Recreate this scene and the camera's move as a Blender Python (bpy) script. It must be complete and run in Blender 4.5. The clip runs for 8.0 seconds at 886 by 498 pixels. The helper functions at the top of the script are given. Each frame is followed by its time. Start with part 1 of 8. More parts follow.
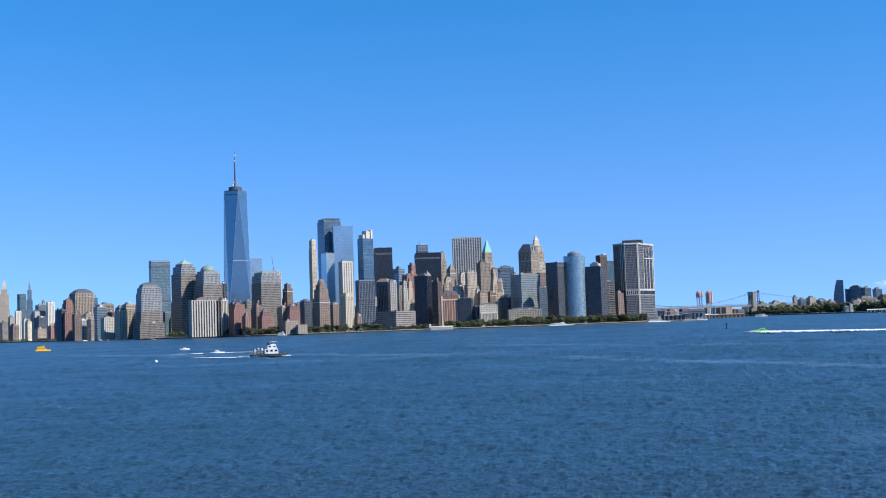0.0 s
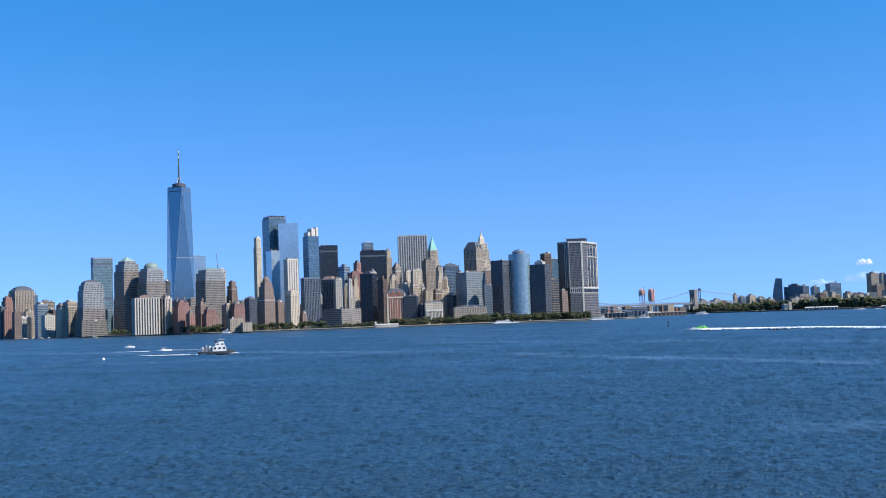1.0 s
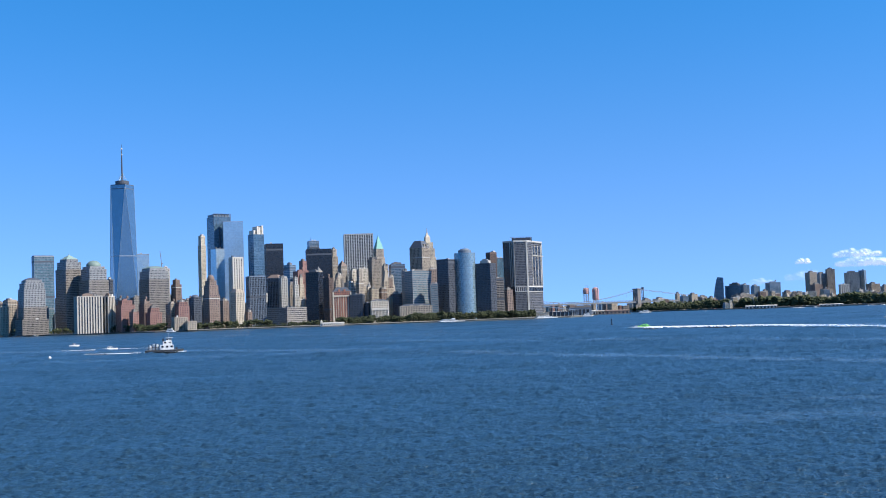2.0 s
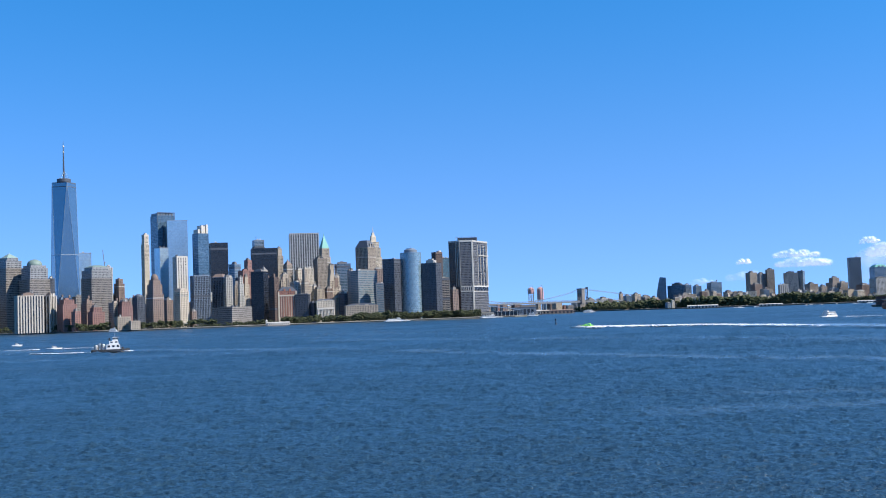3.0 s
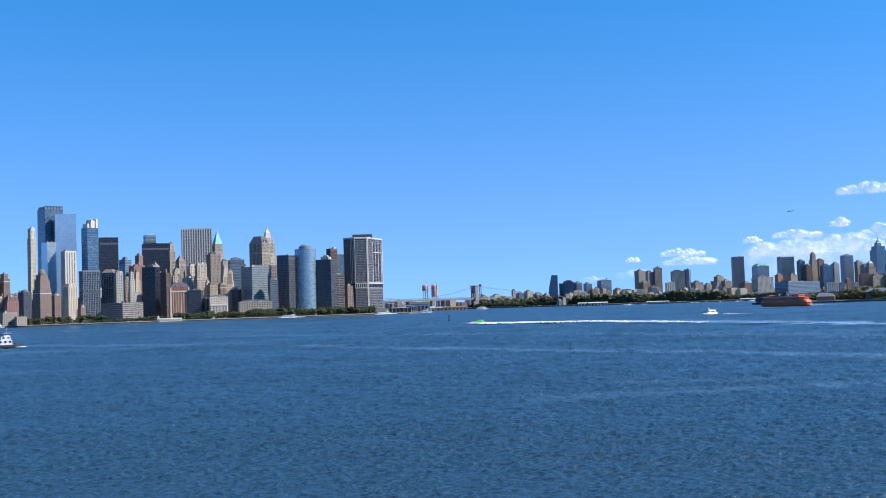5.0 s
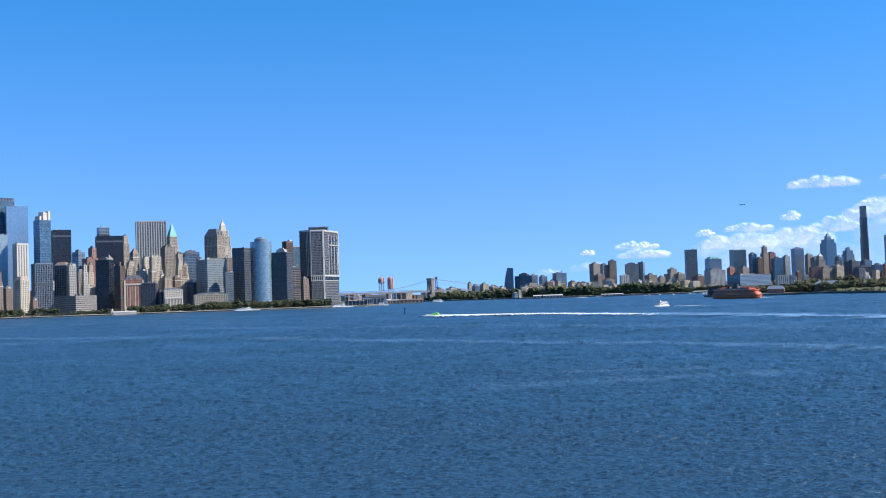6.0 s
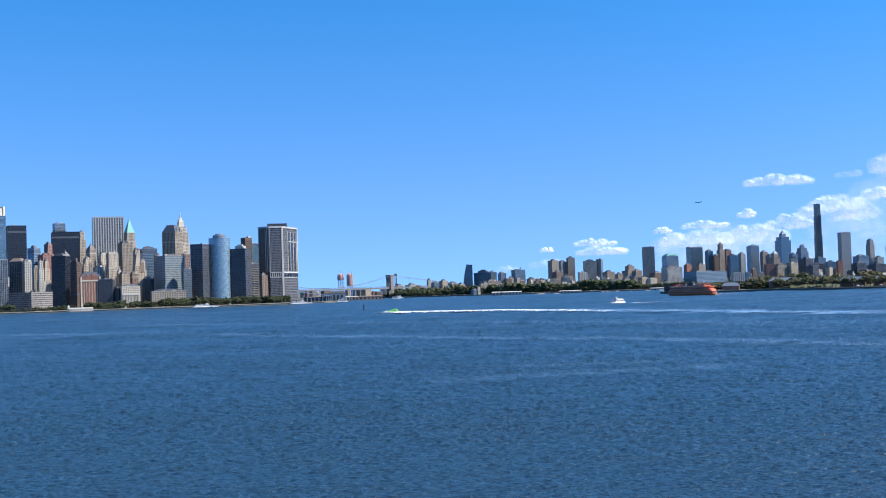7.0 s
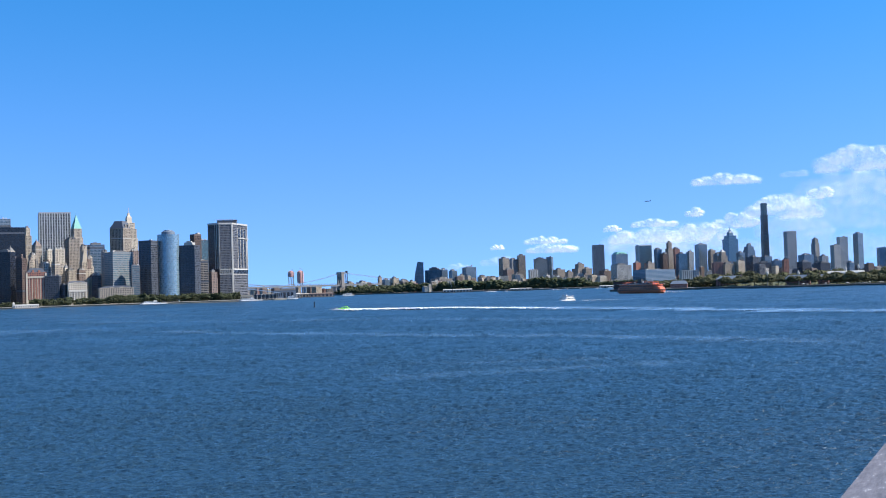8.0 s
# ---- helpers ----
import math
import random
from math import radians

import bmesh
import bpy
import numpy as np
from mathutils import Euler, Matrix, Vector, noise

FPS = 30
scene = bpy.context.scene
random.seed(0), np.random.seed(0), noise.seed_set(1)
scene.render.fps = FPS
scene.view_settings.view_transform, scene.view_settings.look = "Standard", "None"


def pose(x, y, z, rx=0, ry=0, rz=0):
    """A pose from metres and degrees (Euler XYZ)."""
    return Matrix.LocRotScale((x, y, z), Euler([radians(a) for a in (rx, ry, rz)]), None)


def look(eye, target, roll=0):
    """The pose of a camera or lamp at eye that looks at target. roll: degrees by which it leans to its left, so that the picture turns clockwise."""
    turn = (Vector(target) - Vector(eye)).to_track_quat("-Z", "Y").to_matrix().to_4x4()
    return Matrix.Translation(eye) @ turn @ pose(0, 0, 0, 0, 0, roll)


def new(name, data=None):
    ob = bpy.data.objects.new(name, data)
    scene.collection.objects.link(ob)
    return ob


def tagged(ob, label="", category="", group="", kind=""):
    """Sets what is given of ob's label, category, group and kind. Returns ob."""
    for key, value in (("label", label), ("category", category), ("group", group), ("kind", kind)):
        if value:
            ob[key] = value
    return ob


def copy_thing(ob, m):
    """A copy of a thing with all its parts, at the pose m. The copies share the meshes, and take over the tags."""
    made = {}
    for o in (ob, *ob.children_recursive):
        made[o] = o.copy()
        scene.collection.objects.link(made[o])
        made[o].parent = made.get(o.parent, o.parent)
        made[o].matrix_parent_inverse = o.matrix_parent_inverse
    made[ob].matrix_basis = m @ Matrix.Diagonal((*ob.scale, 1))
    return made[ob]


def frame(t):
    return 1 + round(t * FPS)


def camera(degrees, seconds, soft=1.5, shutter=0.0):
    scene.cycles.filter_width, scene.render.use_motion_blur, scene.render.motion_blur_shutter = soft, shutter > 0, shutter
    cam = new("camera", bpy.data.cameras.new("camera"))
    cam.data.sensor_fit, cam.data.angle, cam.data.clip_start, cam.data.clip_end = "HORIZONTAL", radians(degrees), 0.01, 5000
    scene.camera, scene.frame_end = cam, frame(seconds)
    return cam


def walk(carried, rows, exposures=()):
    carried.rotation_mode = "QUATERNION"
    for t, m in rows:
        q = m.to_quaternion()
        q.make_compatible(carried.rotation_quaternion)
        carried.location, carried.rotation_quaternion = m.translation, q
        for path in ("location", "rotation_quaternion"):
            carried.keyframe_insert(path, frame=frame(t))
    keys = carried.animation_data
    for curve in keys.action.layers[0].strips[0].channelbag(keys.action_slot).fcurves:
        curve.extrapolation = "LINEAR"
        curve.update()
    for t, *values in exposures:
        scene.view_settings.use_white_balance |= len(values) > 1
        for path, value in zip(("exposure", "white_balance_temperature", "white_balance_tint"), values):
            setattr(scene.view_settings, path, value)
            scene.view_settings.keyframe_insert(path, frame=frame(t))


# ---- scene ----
cam = camera(42.335, 8.0, soft=1.05)

def view(x, y, az, el, roll):
    """A pose at the eye's height, by compass bearing, elevation and lean."""
    a, e = radians(az), radians(el)
    eye = Vector((x, y, 14.60))
    return look(eye, eye + 1000 * Vector((math.sin(a) * math.cos(e), math.cos(a) * math.cos(e), math.sin(e))), roll)


walk(cam, [
    (0.0, view(27.34, 10.18, 58.491, 3.666, -2.011)),
    (0.5, view(23.92, 8.91, 59.706, 3.606, -1.996)),
    (1.0, view(20.51, 7.64, 61.243, 3.455, -2.023)),
    (1.5, view(17.09, 6.36, 62.673, 3.361, -2.039)),
    (3.0, view(6.84, 2.55, 66.695, 3.168, -2.027)),
    (3.5, view(3.42, 1.27, 68.243, 3.133, -2.021)),
    (4.0, view(-0.00, -0.00, 69.520, 3.065, -1.921)),
    (4.5, view(-3.42, -1.27, 70.755, 2.993, -1.861)),
    (6.0, view(-13.67, -5.09, 74.139, 2.385, -1.921)),
    (6.5, view(-17.09, -6.36, 75.114, 2.255, -1.893)),
    (7.0, view(-19.69, -7.33, 76.162, 2.149, -1.891)),
    (7.5, view(-20.51, -7.64, 77.318, 2.036, -1.844)),
    (8.0, view(-20.51, -7.64, 78.605, 1.941, -1.769)),
], exposures=[(0.0, 0.57), (4.0, 0.60), (8.0, 0.66)])
SUN_AZ, SUN_EL = 172.0, 42.0

# ---- world and sun ----
world = bpy.data.worlds.new("world")
scene.world = world
world.use_nodes = True
wn, wl = world.node_tree.nodes, world.node_tree.links
sky = wn.new("ShaderNodeTexSky")
sky.sky_type = "NISHITA"
sky.sun_disc = False
sky.sun_elevation = radians(SUN_EL)
sky.sun_rotation = radians(SUN_AZ)
sky.altitude = 2500.0
sky.air_density, sky.dust_density, sky.ozone_density = 0.7, 0.0, 5.0
geo = wn.new("ShaderNodeTexCoord")
lift = wn.new("ShaderNodeVectorMath")
lift.operation = "MULTIPLY_ADD"
lift.inputs[1].default_value, lift.inputs[2].default_value = (1.0, 1.0, 0.85), (0.0, 0.0, 0.125)
level = wn.new("ShaderNodeVectorMath")
level.operation = "NORMALIZE"
wl.new(geo.outputs["Generated"], lift.inputs[0])
wl.new(lift.outputs[0], level.inputs[0])
wl.new(level.outputs[0], sky.inputs["Vector"])
sat = wn.new("ShaderNodeHueSaturation")
sat.inputs["Saturation"].default_value = 1.05
tint = wn.new("ShaderNodeMix")
tint.data_type, tint.blend_type = "RGBA", "MULTIPLY"
tint.inputs["Factor"].default_value = 1.0
split = wn.new("ShaderNodeSeparateXYZ")
wl.new(geo.outputs["Generated"], split.inputs[0])
haze = wn.new("ShaderNodeValToRGB")
haze.color_ramp.interpolation = "EASE"
haze.color_ramp.elements[0].position, haze.color_ramp.elements[0].color = 0.0, (0.60, 0.63, 0.655, 1.0)
haze.color_ramp.elements[1].position, haze.color_ramp.elements[1].color = 0.32, (0.215, 0.665, 0.77, 1.0)
wl.new(split.outputs[2], haze.inputs[0])
wl.new(haze.outputs[0], tint.inputs[7])
wl.new(sky.outputs[0], sat.inputs["Color"])
wl.new(sat.outputs[0], tint.inputs[6])
wl.new(tint.outputs[2], wn["Background"].inputs[0])
wn["Background"].inputs[1].default_value = 0.26
sun = new("sun", bpy.data.lights.new("sun", "SUN"))
sun.data.energy, sun.data.angle, sun.data.color = 5.0, radians(0.53), (1.0, 0.95, 0.87)
a, e = radians(SUN_AZ), radians(SUN_EL)
sun.matrix_world = look((0, 0, 300), (-math.sin(a) * math.cos(e) * 100, -math.cos(a) * math.cos(e) * 100, 300 - 100 * math.sin(e)))


# ---- materials ----
def nodes(name):
    m = bpy.data.materials.new(name)
    m.use_nodes = True
    nt = m.node_tree
    return m, nt, nt.nodes["Principled BSDF"]


def noise_node(nt, vec, scale, detail=3.0, rough=0.55):
    n = nt.nodes.new("ShaderNodeTexNoise")
    n.inputs["Scale"].default_value, n.inputs["Detail"].default_value, n.inputs["Roughness"].default_value = scale, detail, rough
    nt.links.new(vec, n.inputs["Vector"])
    return n.outputs["Fac"]


def maths(nt, op, a, b=0.0, c=0.0):
    n = nt.nodes.new("ShaderNodeMath")
    n.operation = op
    for i, v in enumerate((a, b, c)):
        if isinstance(v, (int, float)):
            n.inputs[i].default_value = v
        else:
            nt.links.new(v, n.inputs[i])
    return n.outputs[0]


def ramp(nt, fac, stops):
    n = nt.nodes.new("ShaderNodeValToRGB")
    r = n.color_ramp
    while len(r.elements) < len(stops):
        r.elements.new(0.5)
    for el, (p, c) in zip(r.elements, stops):
        el.position, el.color = p, (*c, 1.0)
    nt.links.new(fac, n.inputs[0])
    return n.outputs[0]


def scaled(c, k):
    return tuple(min(1.0, v * k) for v in c)


def surface(name, colour, rough=0.8, metal=0.0, vary=0.3, grain=0.5, stain=0.045, bump=0.15):
    """A weathered solid surface: fine grain, broad stains, a slight tone of its own for each object."""
    m, nt, p = nodes(name)
    co = nt.nodes.new("ShaderNodeTexCoord").outputs["Object"]
    f1, f2 = noise_node(nt, co, grain, 4.0), noise_node(nt, co, stain, 3.0)
    rnd = nt.nodes.new("ShaderNodeObjectInfo").outputs["Random"]
    mix = maths(nt, "ADD", maths(nt, "MULTIPLY", f1, 0.3), maths(nt, "MULTIPLY", f2, 0.35))
    mix = maths(nt, "ADD", mix, maths(nt, "MULTIPLY", rnd, 0.35))
    col = ramp(nt, mix, [(0.25, scaled(colour, 1 - vary)), (0.5, colour), (0.75, scaled(colour, 1 + vary))])
    nt.links.new(col, p.inputs["Base Color"])
    p.inputs["Metallic"].default_value = metal
    nt.links.new(maths(nt, "ADD", maths(nt, "MULTIPLY", f1, 0.2), rough - 0.1), p.inputs["Roughness"])
    b = nt.nodes.new("ShaderNodeBump")
    b.inputs["Strength"].default_value, b.inputs["Distance"].default_value = bump, 0.1
    nt.links.new(f1, b.inputs["Height"])
    nt.links.new(b.outputs[0], p.inputs["Normal"])
    return m


def windows(name, colour, bright, rough=0.12, metal=0.0, lit=0.12, bay=3.4, floor=3.7, even=False):
    """Window glass: each pane has its own tone, some with pale blinds."""
    m, nt, p = nodes(name)
    co = nt.nodes.new("ShaderNodeTexCoord").outputs["Object"]
    sn = nt.nodes.new("ShaderNodeVectorMath")
    sn.operation = "DIVIDE"
    nt.links.new(co, sn.inputs[0])
    sn.inputs[1].default_value = (bay, bay, floor)
    ad = nt.nodes.new("ShaderNodeVectorMath")
    ad.operation = "ADD"
    nt.links.new(sn.outputs[0], ad.inputs[0])
    ad.inputs[1].default_value = (0.137, 0.271, 0.03)
    fl = nt.nodes.new("ShaderNodeVectorMath")
    fl.operation = "FLOOR"
    nt.links.new(ad.outputs[0], fl.inputs[0])
    wnz = nt.nodes.new("ShaderNodeTexWhiteNoise")
    wnz.noise_dimensions = "3D"
    nt.links.new(fl.outputs[0], wnz.inputs["Vector"])
    broad = noise_node(nt, co, 0.03, 2.0)
    val = maths(nt, "ADD", maths(nt, "MULTIPLY", wnz.outputs["Value"], 0.75), maths(nt, "MULTIPLY", broad, 0.3))
    col = ramp(nt, val, [(0.1, scaled(colour, 0.92 if even else 0.6)), (0.85 - lit, scaled(colour, 1.06 if even else 1.3)), (1.0, bright)])
    nt.links.new(col, p.inputs["Base Color"])
    p.inputs["Metallic"].default_value = metal
    p.inputs["IOR"].default_value = 1.6
    nt.links.new(maths(nt, "ADD", maths(nt, "MULTIPLY", wnz.outputs["Value"], 0.12), rough), p.inputs["Roughness"])
    return m


M = {
    "limestone": surface("limestone", (0.375, 0.315, 0.245)),
    "aluminium": surface("aluminium_piers", (0.37, 0.37, 0.355), rough=0.5),
    "cream": surface("cream_stone", (0.50, 0.43, 0.335)),
    "tan": surface("tan_stone", (0.296, 0.248, 0.2)),
    "granite": surface("grey_granite", (0.215, 0.192, 0.172)),
    "concrete": surface("pale_concrete", (0.40, 0.385, 0.355)),
    "white": surface("white_panels", (0.53, 0.49, 0.43), vary=0.12),
    "redbrick": surface("red_brick", (0.235, 0.125, 0.105)),
    "orangebrick": surface("orange_brick", (0.33, 0.145, 0.10)),
    "brown": surface("brown_brick", (0.184, 0.132, 0.108)),
    "darkbrown": surface("dark_brown_brick", (0.12, 0.085, 0.075)),
    "black": surface("black_steel", (0.020, 0.024, 0.034), rough=0.45),
    "slate": surface("slate_cladding", (0.070, 0.080, 0.100), rough=0.6),
    "bluegrey": surface("blue_grey_cladding", (0.16, 0.192, 0.232), rough=0.5),
    "steel": surface("steel_mullion", (0.38, 0.42, 0.46), rough=0.4, metal=0.6),
    "silver": surface("silver_granite", (0.225, 0.23, 0.235), rough=0.55),
    "beige": surface("beige_concrete", (0.44, 0.395, 0.335), vary=0.12),
    "greystone": surface("dark_grey_stone", (0.125, 0.128, 0.14), rough=0.6),
    "bluesteel": surface("blue_steel_mullion", (0.085, 0.135, 0.19), rough=0.4),
    "verdigris": surface("old_copper", (0.192, 0.264, 0.232), rough=0.6),
    "copper": surface("green_copper", (0.128, 0.336, 0.288), rough=0.6),
    "brass": surface("gold_cladding", (0.56, 0.4, 0.2), rough=0.35, metal=0.5),
    "roof": surface("roof_felt", (0.16, 0.155, 0.15)),
    "netting": surface("red_netting", (0.60, 0.33, 0.30)),
    "g_dark": windows("dark_windows", (0.02, 0.024, 0.03), (0.16, 0.15, 0.13)),
    "g_blue": windows("blue_glass", (0.075, 0.14, 0.19), (0.20, 0.28, 0.33), metal=0.45, rough=0.12),
    "g_pale": windows("pale_mirror_glass", (0.42, 0.54, 0.60), (0.50, 0.62, 0.67), metal=0.85, rough=0.28, lit=0.3, even=True),
    "g_teal": windows("teal_glass", (0.05, 0.12, 0.15), (0.17, 0.27, 0.30), metal=0.3, rough=0.3),
    "g_grey": windows("grey_windows", (0.028, 0.032, 0.04), (0.30, 0.28, 0.25), lit=0.2),
    "g_black": windows("black_windows", (0.010, 0.011, 0.015), (0.05, 0.05, 0.055), rough=0.2),
}

# ---- meshes ----
GROUND = 2.5


class Geo:
    """Vertices and faces gathered for one mesh."""

    def __init__(self):
        self.v, self.f = [], []

    def box(self, x0, x1, y0, y1, z0, z1):
        n = len(self.v)
        self.v += [(x0, y0, z0), (x1, y0, z0), (x1, y1, z0), (x0, y1, z0), (x0, y0, z1), (x1, y0, z1), (x1, y1, z1), (x0, y1, z1)]
        self.f += [(n, n + 3, n + 2, n + 1), (n + 4, n + 5, n + 6, n + 7), (n, n + 1, n + 5, n + 4), (n + 1, n + 2, n + 6, n + 5), (n + 2, n + 3, n + 7, n + 6), (n + 3, n, n + 4, n + 7)]
        return self

    def loft(self, rings, caps=True):
        """Rings of equal count, from below upward."""
        n, k = len(self.v), len(rings[0])
        for r in rings:
            self.v += [tuple(p) for p in r]
        for i in range(len(rings) - 1):
            for j in range(k):
                a, b = n + i * k + j, n + i * k + (j + 1) % k
                self.f.append((a, b, b + k, a + k))
        if caps:
            self.f.append(tuple(reversed(range(n, n + k))))
            self.f.append(tuple(range(n + (len(rings) - 1) * k, n + len(rings) * k)))
        return self

    def rect(self, stages):
        """A loft of rectangles (half width, half depth, z)."""
        return self.loft([[(-a, -b, z), (a, -b, z), (a, b, z), (-a, b, z)] for a, b, z in stages])

    def round(self, stages, k=16, x=0.0, y=0.0):
        """A loft of circles (radius, z)."""
        return self.loft([[(x + r * math.cos(2 * math.pi * i / k), y + r * math.sin(2 * math.pi * i / k), z) for i in range(k)] for r, z in stages])

    def bar(self, p, q, r=0.3, k=4):
        p, q = Vector(p), Vector(q)
        m = (q - p).to_track_quat("Z", "Y").to_matrix()
        ring = [m @ Vector((r * math.cos(2 * math.pi * i / k), r * math.sin(2 * math.pi * i / k), 0)) for i in range(k)]
        return self.loft([[p + c for c in ring], [q + c for c in ring]])

    def blob(self, x, y, z, rx, ry, rz, rng, k=7, rough=0.25):
        """A small uneven lump."""
        n = len(self.v)
        rows = 3
        self.v.append((x, y, z - rz))
        for i in range(1, rows + 1):
            t = math.pi * i / (rows + 1)
            for j in range(k):
                s = 1 + rng.uniform(-rough, rough)
                u = 2 * math.pi * (j + 0.5 * (i % 2)) / k
                self.v.append((x + rx * s * math.sin(t) * math.cos(u), y + ry * s * math.sin(t) * math.sin(u), z - rz * s * math.cos(t)))
        self.v.append((x, y, z + rz * (1 + rng.uniform(-rough, rough))))
        last = len(self.v) - 1
        for j in range(k):
            self.f.append((n, n + 1 + (j + 1) % k, n + 1 + j))
            for i in range(rows - 1):
                a, b = n + 1 + i * k + j, n + 1 + i * k + (j + 1) % k
                self.f.append((a, b, b + k, a + k))
            a, b = n + 1 + (rows - 1) * k + j, n + 1 + (rows - 1) * k + (j + 1) % k
            self.f.append((a, b, last))
        return self


def thing(name, x, y, z, yaw, label, category, group="", kind=""):
    ob = new(name)
    ob.matrix_basis = pose(x, y, z, 0, 0, yaw)
    return tagged(ob, label, category, group, kind)


def part(name, geo, material, parent, label="", smooth=False, kind=""):
    me = bpy.data.meshes.new(name)
    me.from_pydata(geo.v, [], geo.f)
    me.materials.append(material)
    if smooth:
        me.polygons.foreach_set("use_smooth", [True] * len(me.polygons))
    me.update()
    ob = new(name, me)
    ob.parent = parent
    return tagged(ob, label, kind=kind)


# facade styles: frame, glass, storey, bay, pier width, spandrel height, how far it stands proud
STYLE = {
    "limestone": ("limestone", "g_grey", 3.8, 3.4, 1.7, 1.4, 0.5),
    "cream": ("cream", "g_grey", 3.8, 3.6, 1.8, 1.5, 0.5),
    "tan": ("tan", "g_grey", 3.7, 3.8, 1.7, 1.6, 0.4),
    "granite": ("granite", "g_dark", 3.8, 2.7, 0.8, 1.8, 0.35),
    "concrete": ("concrete", "g_grey", 3.6, 4.0, 1.8, 1.6, 0.5),
    "redbrick": ("redbrick", "g_grey", 3.5, 4.6, 2.5, 1.7, 0.4),
    "orangebrick": ("orangebrick", "g_grey", 4.0, 4.4, 2.4, 1.9, 0.4),
    "brown": ("brown", "g_grey", 3.6, 4.2, 2.1, 1.6, 0.4),
    "darkbrown": ("darkbrown", "g_black", 3.8, 3.2, 1.5, 1.6, 0.4),
    "whitepier": ("beige", "g_dark", 3.0, 5.0, 2.5, 0.0, 0.9),
    "palegrid": ("concrete", "g_blue", 3.8, 3.0, 1.0, 1.4, 0.3),
    "whitetower": ("white", "g_grey", 3.4, 5.6, 3.2, 0.9, 0.6),
    "bluepier": ("bluegrey", "g_black", 3.9, 3.6, 0.8, 0.5, 0.4),
    "black": ("black", "g_black", 3.9, 3.4, 0.7, 1.4, 0.35),
    "slate": ("slate", "g_black", 3.8, 3.2, 1.1, 1.5, 0.3),
    "blueband": ("bluegrey", "g_blue", 3.9, 9.0, 0.5, 1.5, 0.3),
    "greyband": ("concrete", "g_dark", 3.8, 12.0, 0.6, 1.8, 0.4),
    "tanband": ("tan", "g_dark", 3.8, 10.0, 0.8, 1.8, 0.4),
    "tealband": ("bluegrey", "g_teal", 3.9, 8.0, 0.4, 1.2, 0.25),
    "blueglass": ("bluesteel", "g_blue", 4.0, 3.2, 0.25, 0.6, 0.15),
    "darkglass": ("slate", "g_teal", 4.0, 3.0, 0.3, 0.8, 0.15),
    "paleglass": ("steel", "g_pale", 4.1, 6.2, 0.12, 0.35, 0.08),
    "piers": ("aluminium", "g_dark", 4.0, 6.4, 2.2, 0.8, 1.0),
    "greenband": ("silver", "g_teal", 3.9, 11.0, 0.6, 2.0, 0.5),
    "silver": ("silver", "g_grey", 3.8, 3.2, 1.2, 1.7, 0.3),
    "tanpiers": ("tan", "g_dark", 3.9, 4.2, 1.9, 0.9, 0.7),
}


def storeys(core, grid, style, w, d, z0, z1, cx=0.0, cy=0.0):
    """A glazed core with the piers and spandrels that stand before it."""
    fr, gl, fh, bay, pw, sh, out = style
    hw, hd = w / 2, d / 2
    core.box(cx - hw + out, cx + hw - out, cy - hd + out, cy + hd - out, z0, z1)
    n = max(1, round((z1 - z0) / fh))
    fh = (z1 - z0) / n
    if sh:
        for i in range(n):
            z = z0 + i * fh
            grid.box(cx - hw + 0.04, cx + hw - 0.04, cy - hd + 0.04, cy + hd - 0.04, z, z + sh)
    for length, across in ((w, 0), (d, 1)):
        k = max(1, round((length - pw) / bay))
        for i in range(k + 1):
            u = -length / 2 + pw / 2 + (length - pw) * i / k
            for side in (-1, 1):
                if across:
                    if i in (0, k):
                        continue
                    x0, x1 = sorted((cx + side * hw, cx + side * (hw - 2 * out)))
                    grid.box(x0, x1, cy + u - pw / 2, cy + u + pw / 2, z0, z1)
                else:
                    y0, y1 = sorted((cy + side * hd, cy + side * (hd - max(2 * out, pw))))
                    if i not in (0, k):
                        y0, y1 = sorted((cy + side * hd, cy + side * (hd - 2 * out)))
                    grid.box(cx + u - pw / 2, cx + u + pw / 2, y0, y1, z0, z1)
    grid.box(cx - hw - 0.15, cx + hw + 0.15, cy - hd - 0.15, cy + hd + 0.15, z1 - 0.2, z1 + 1.1)


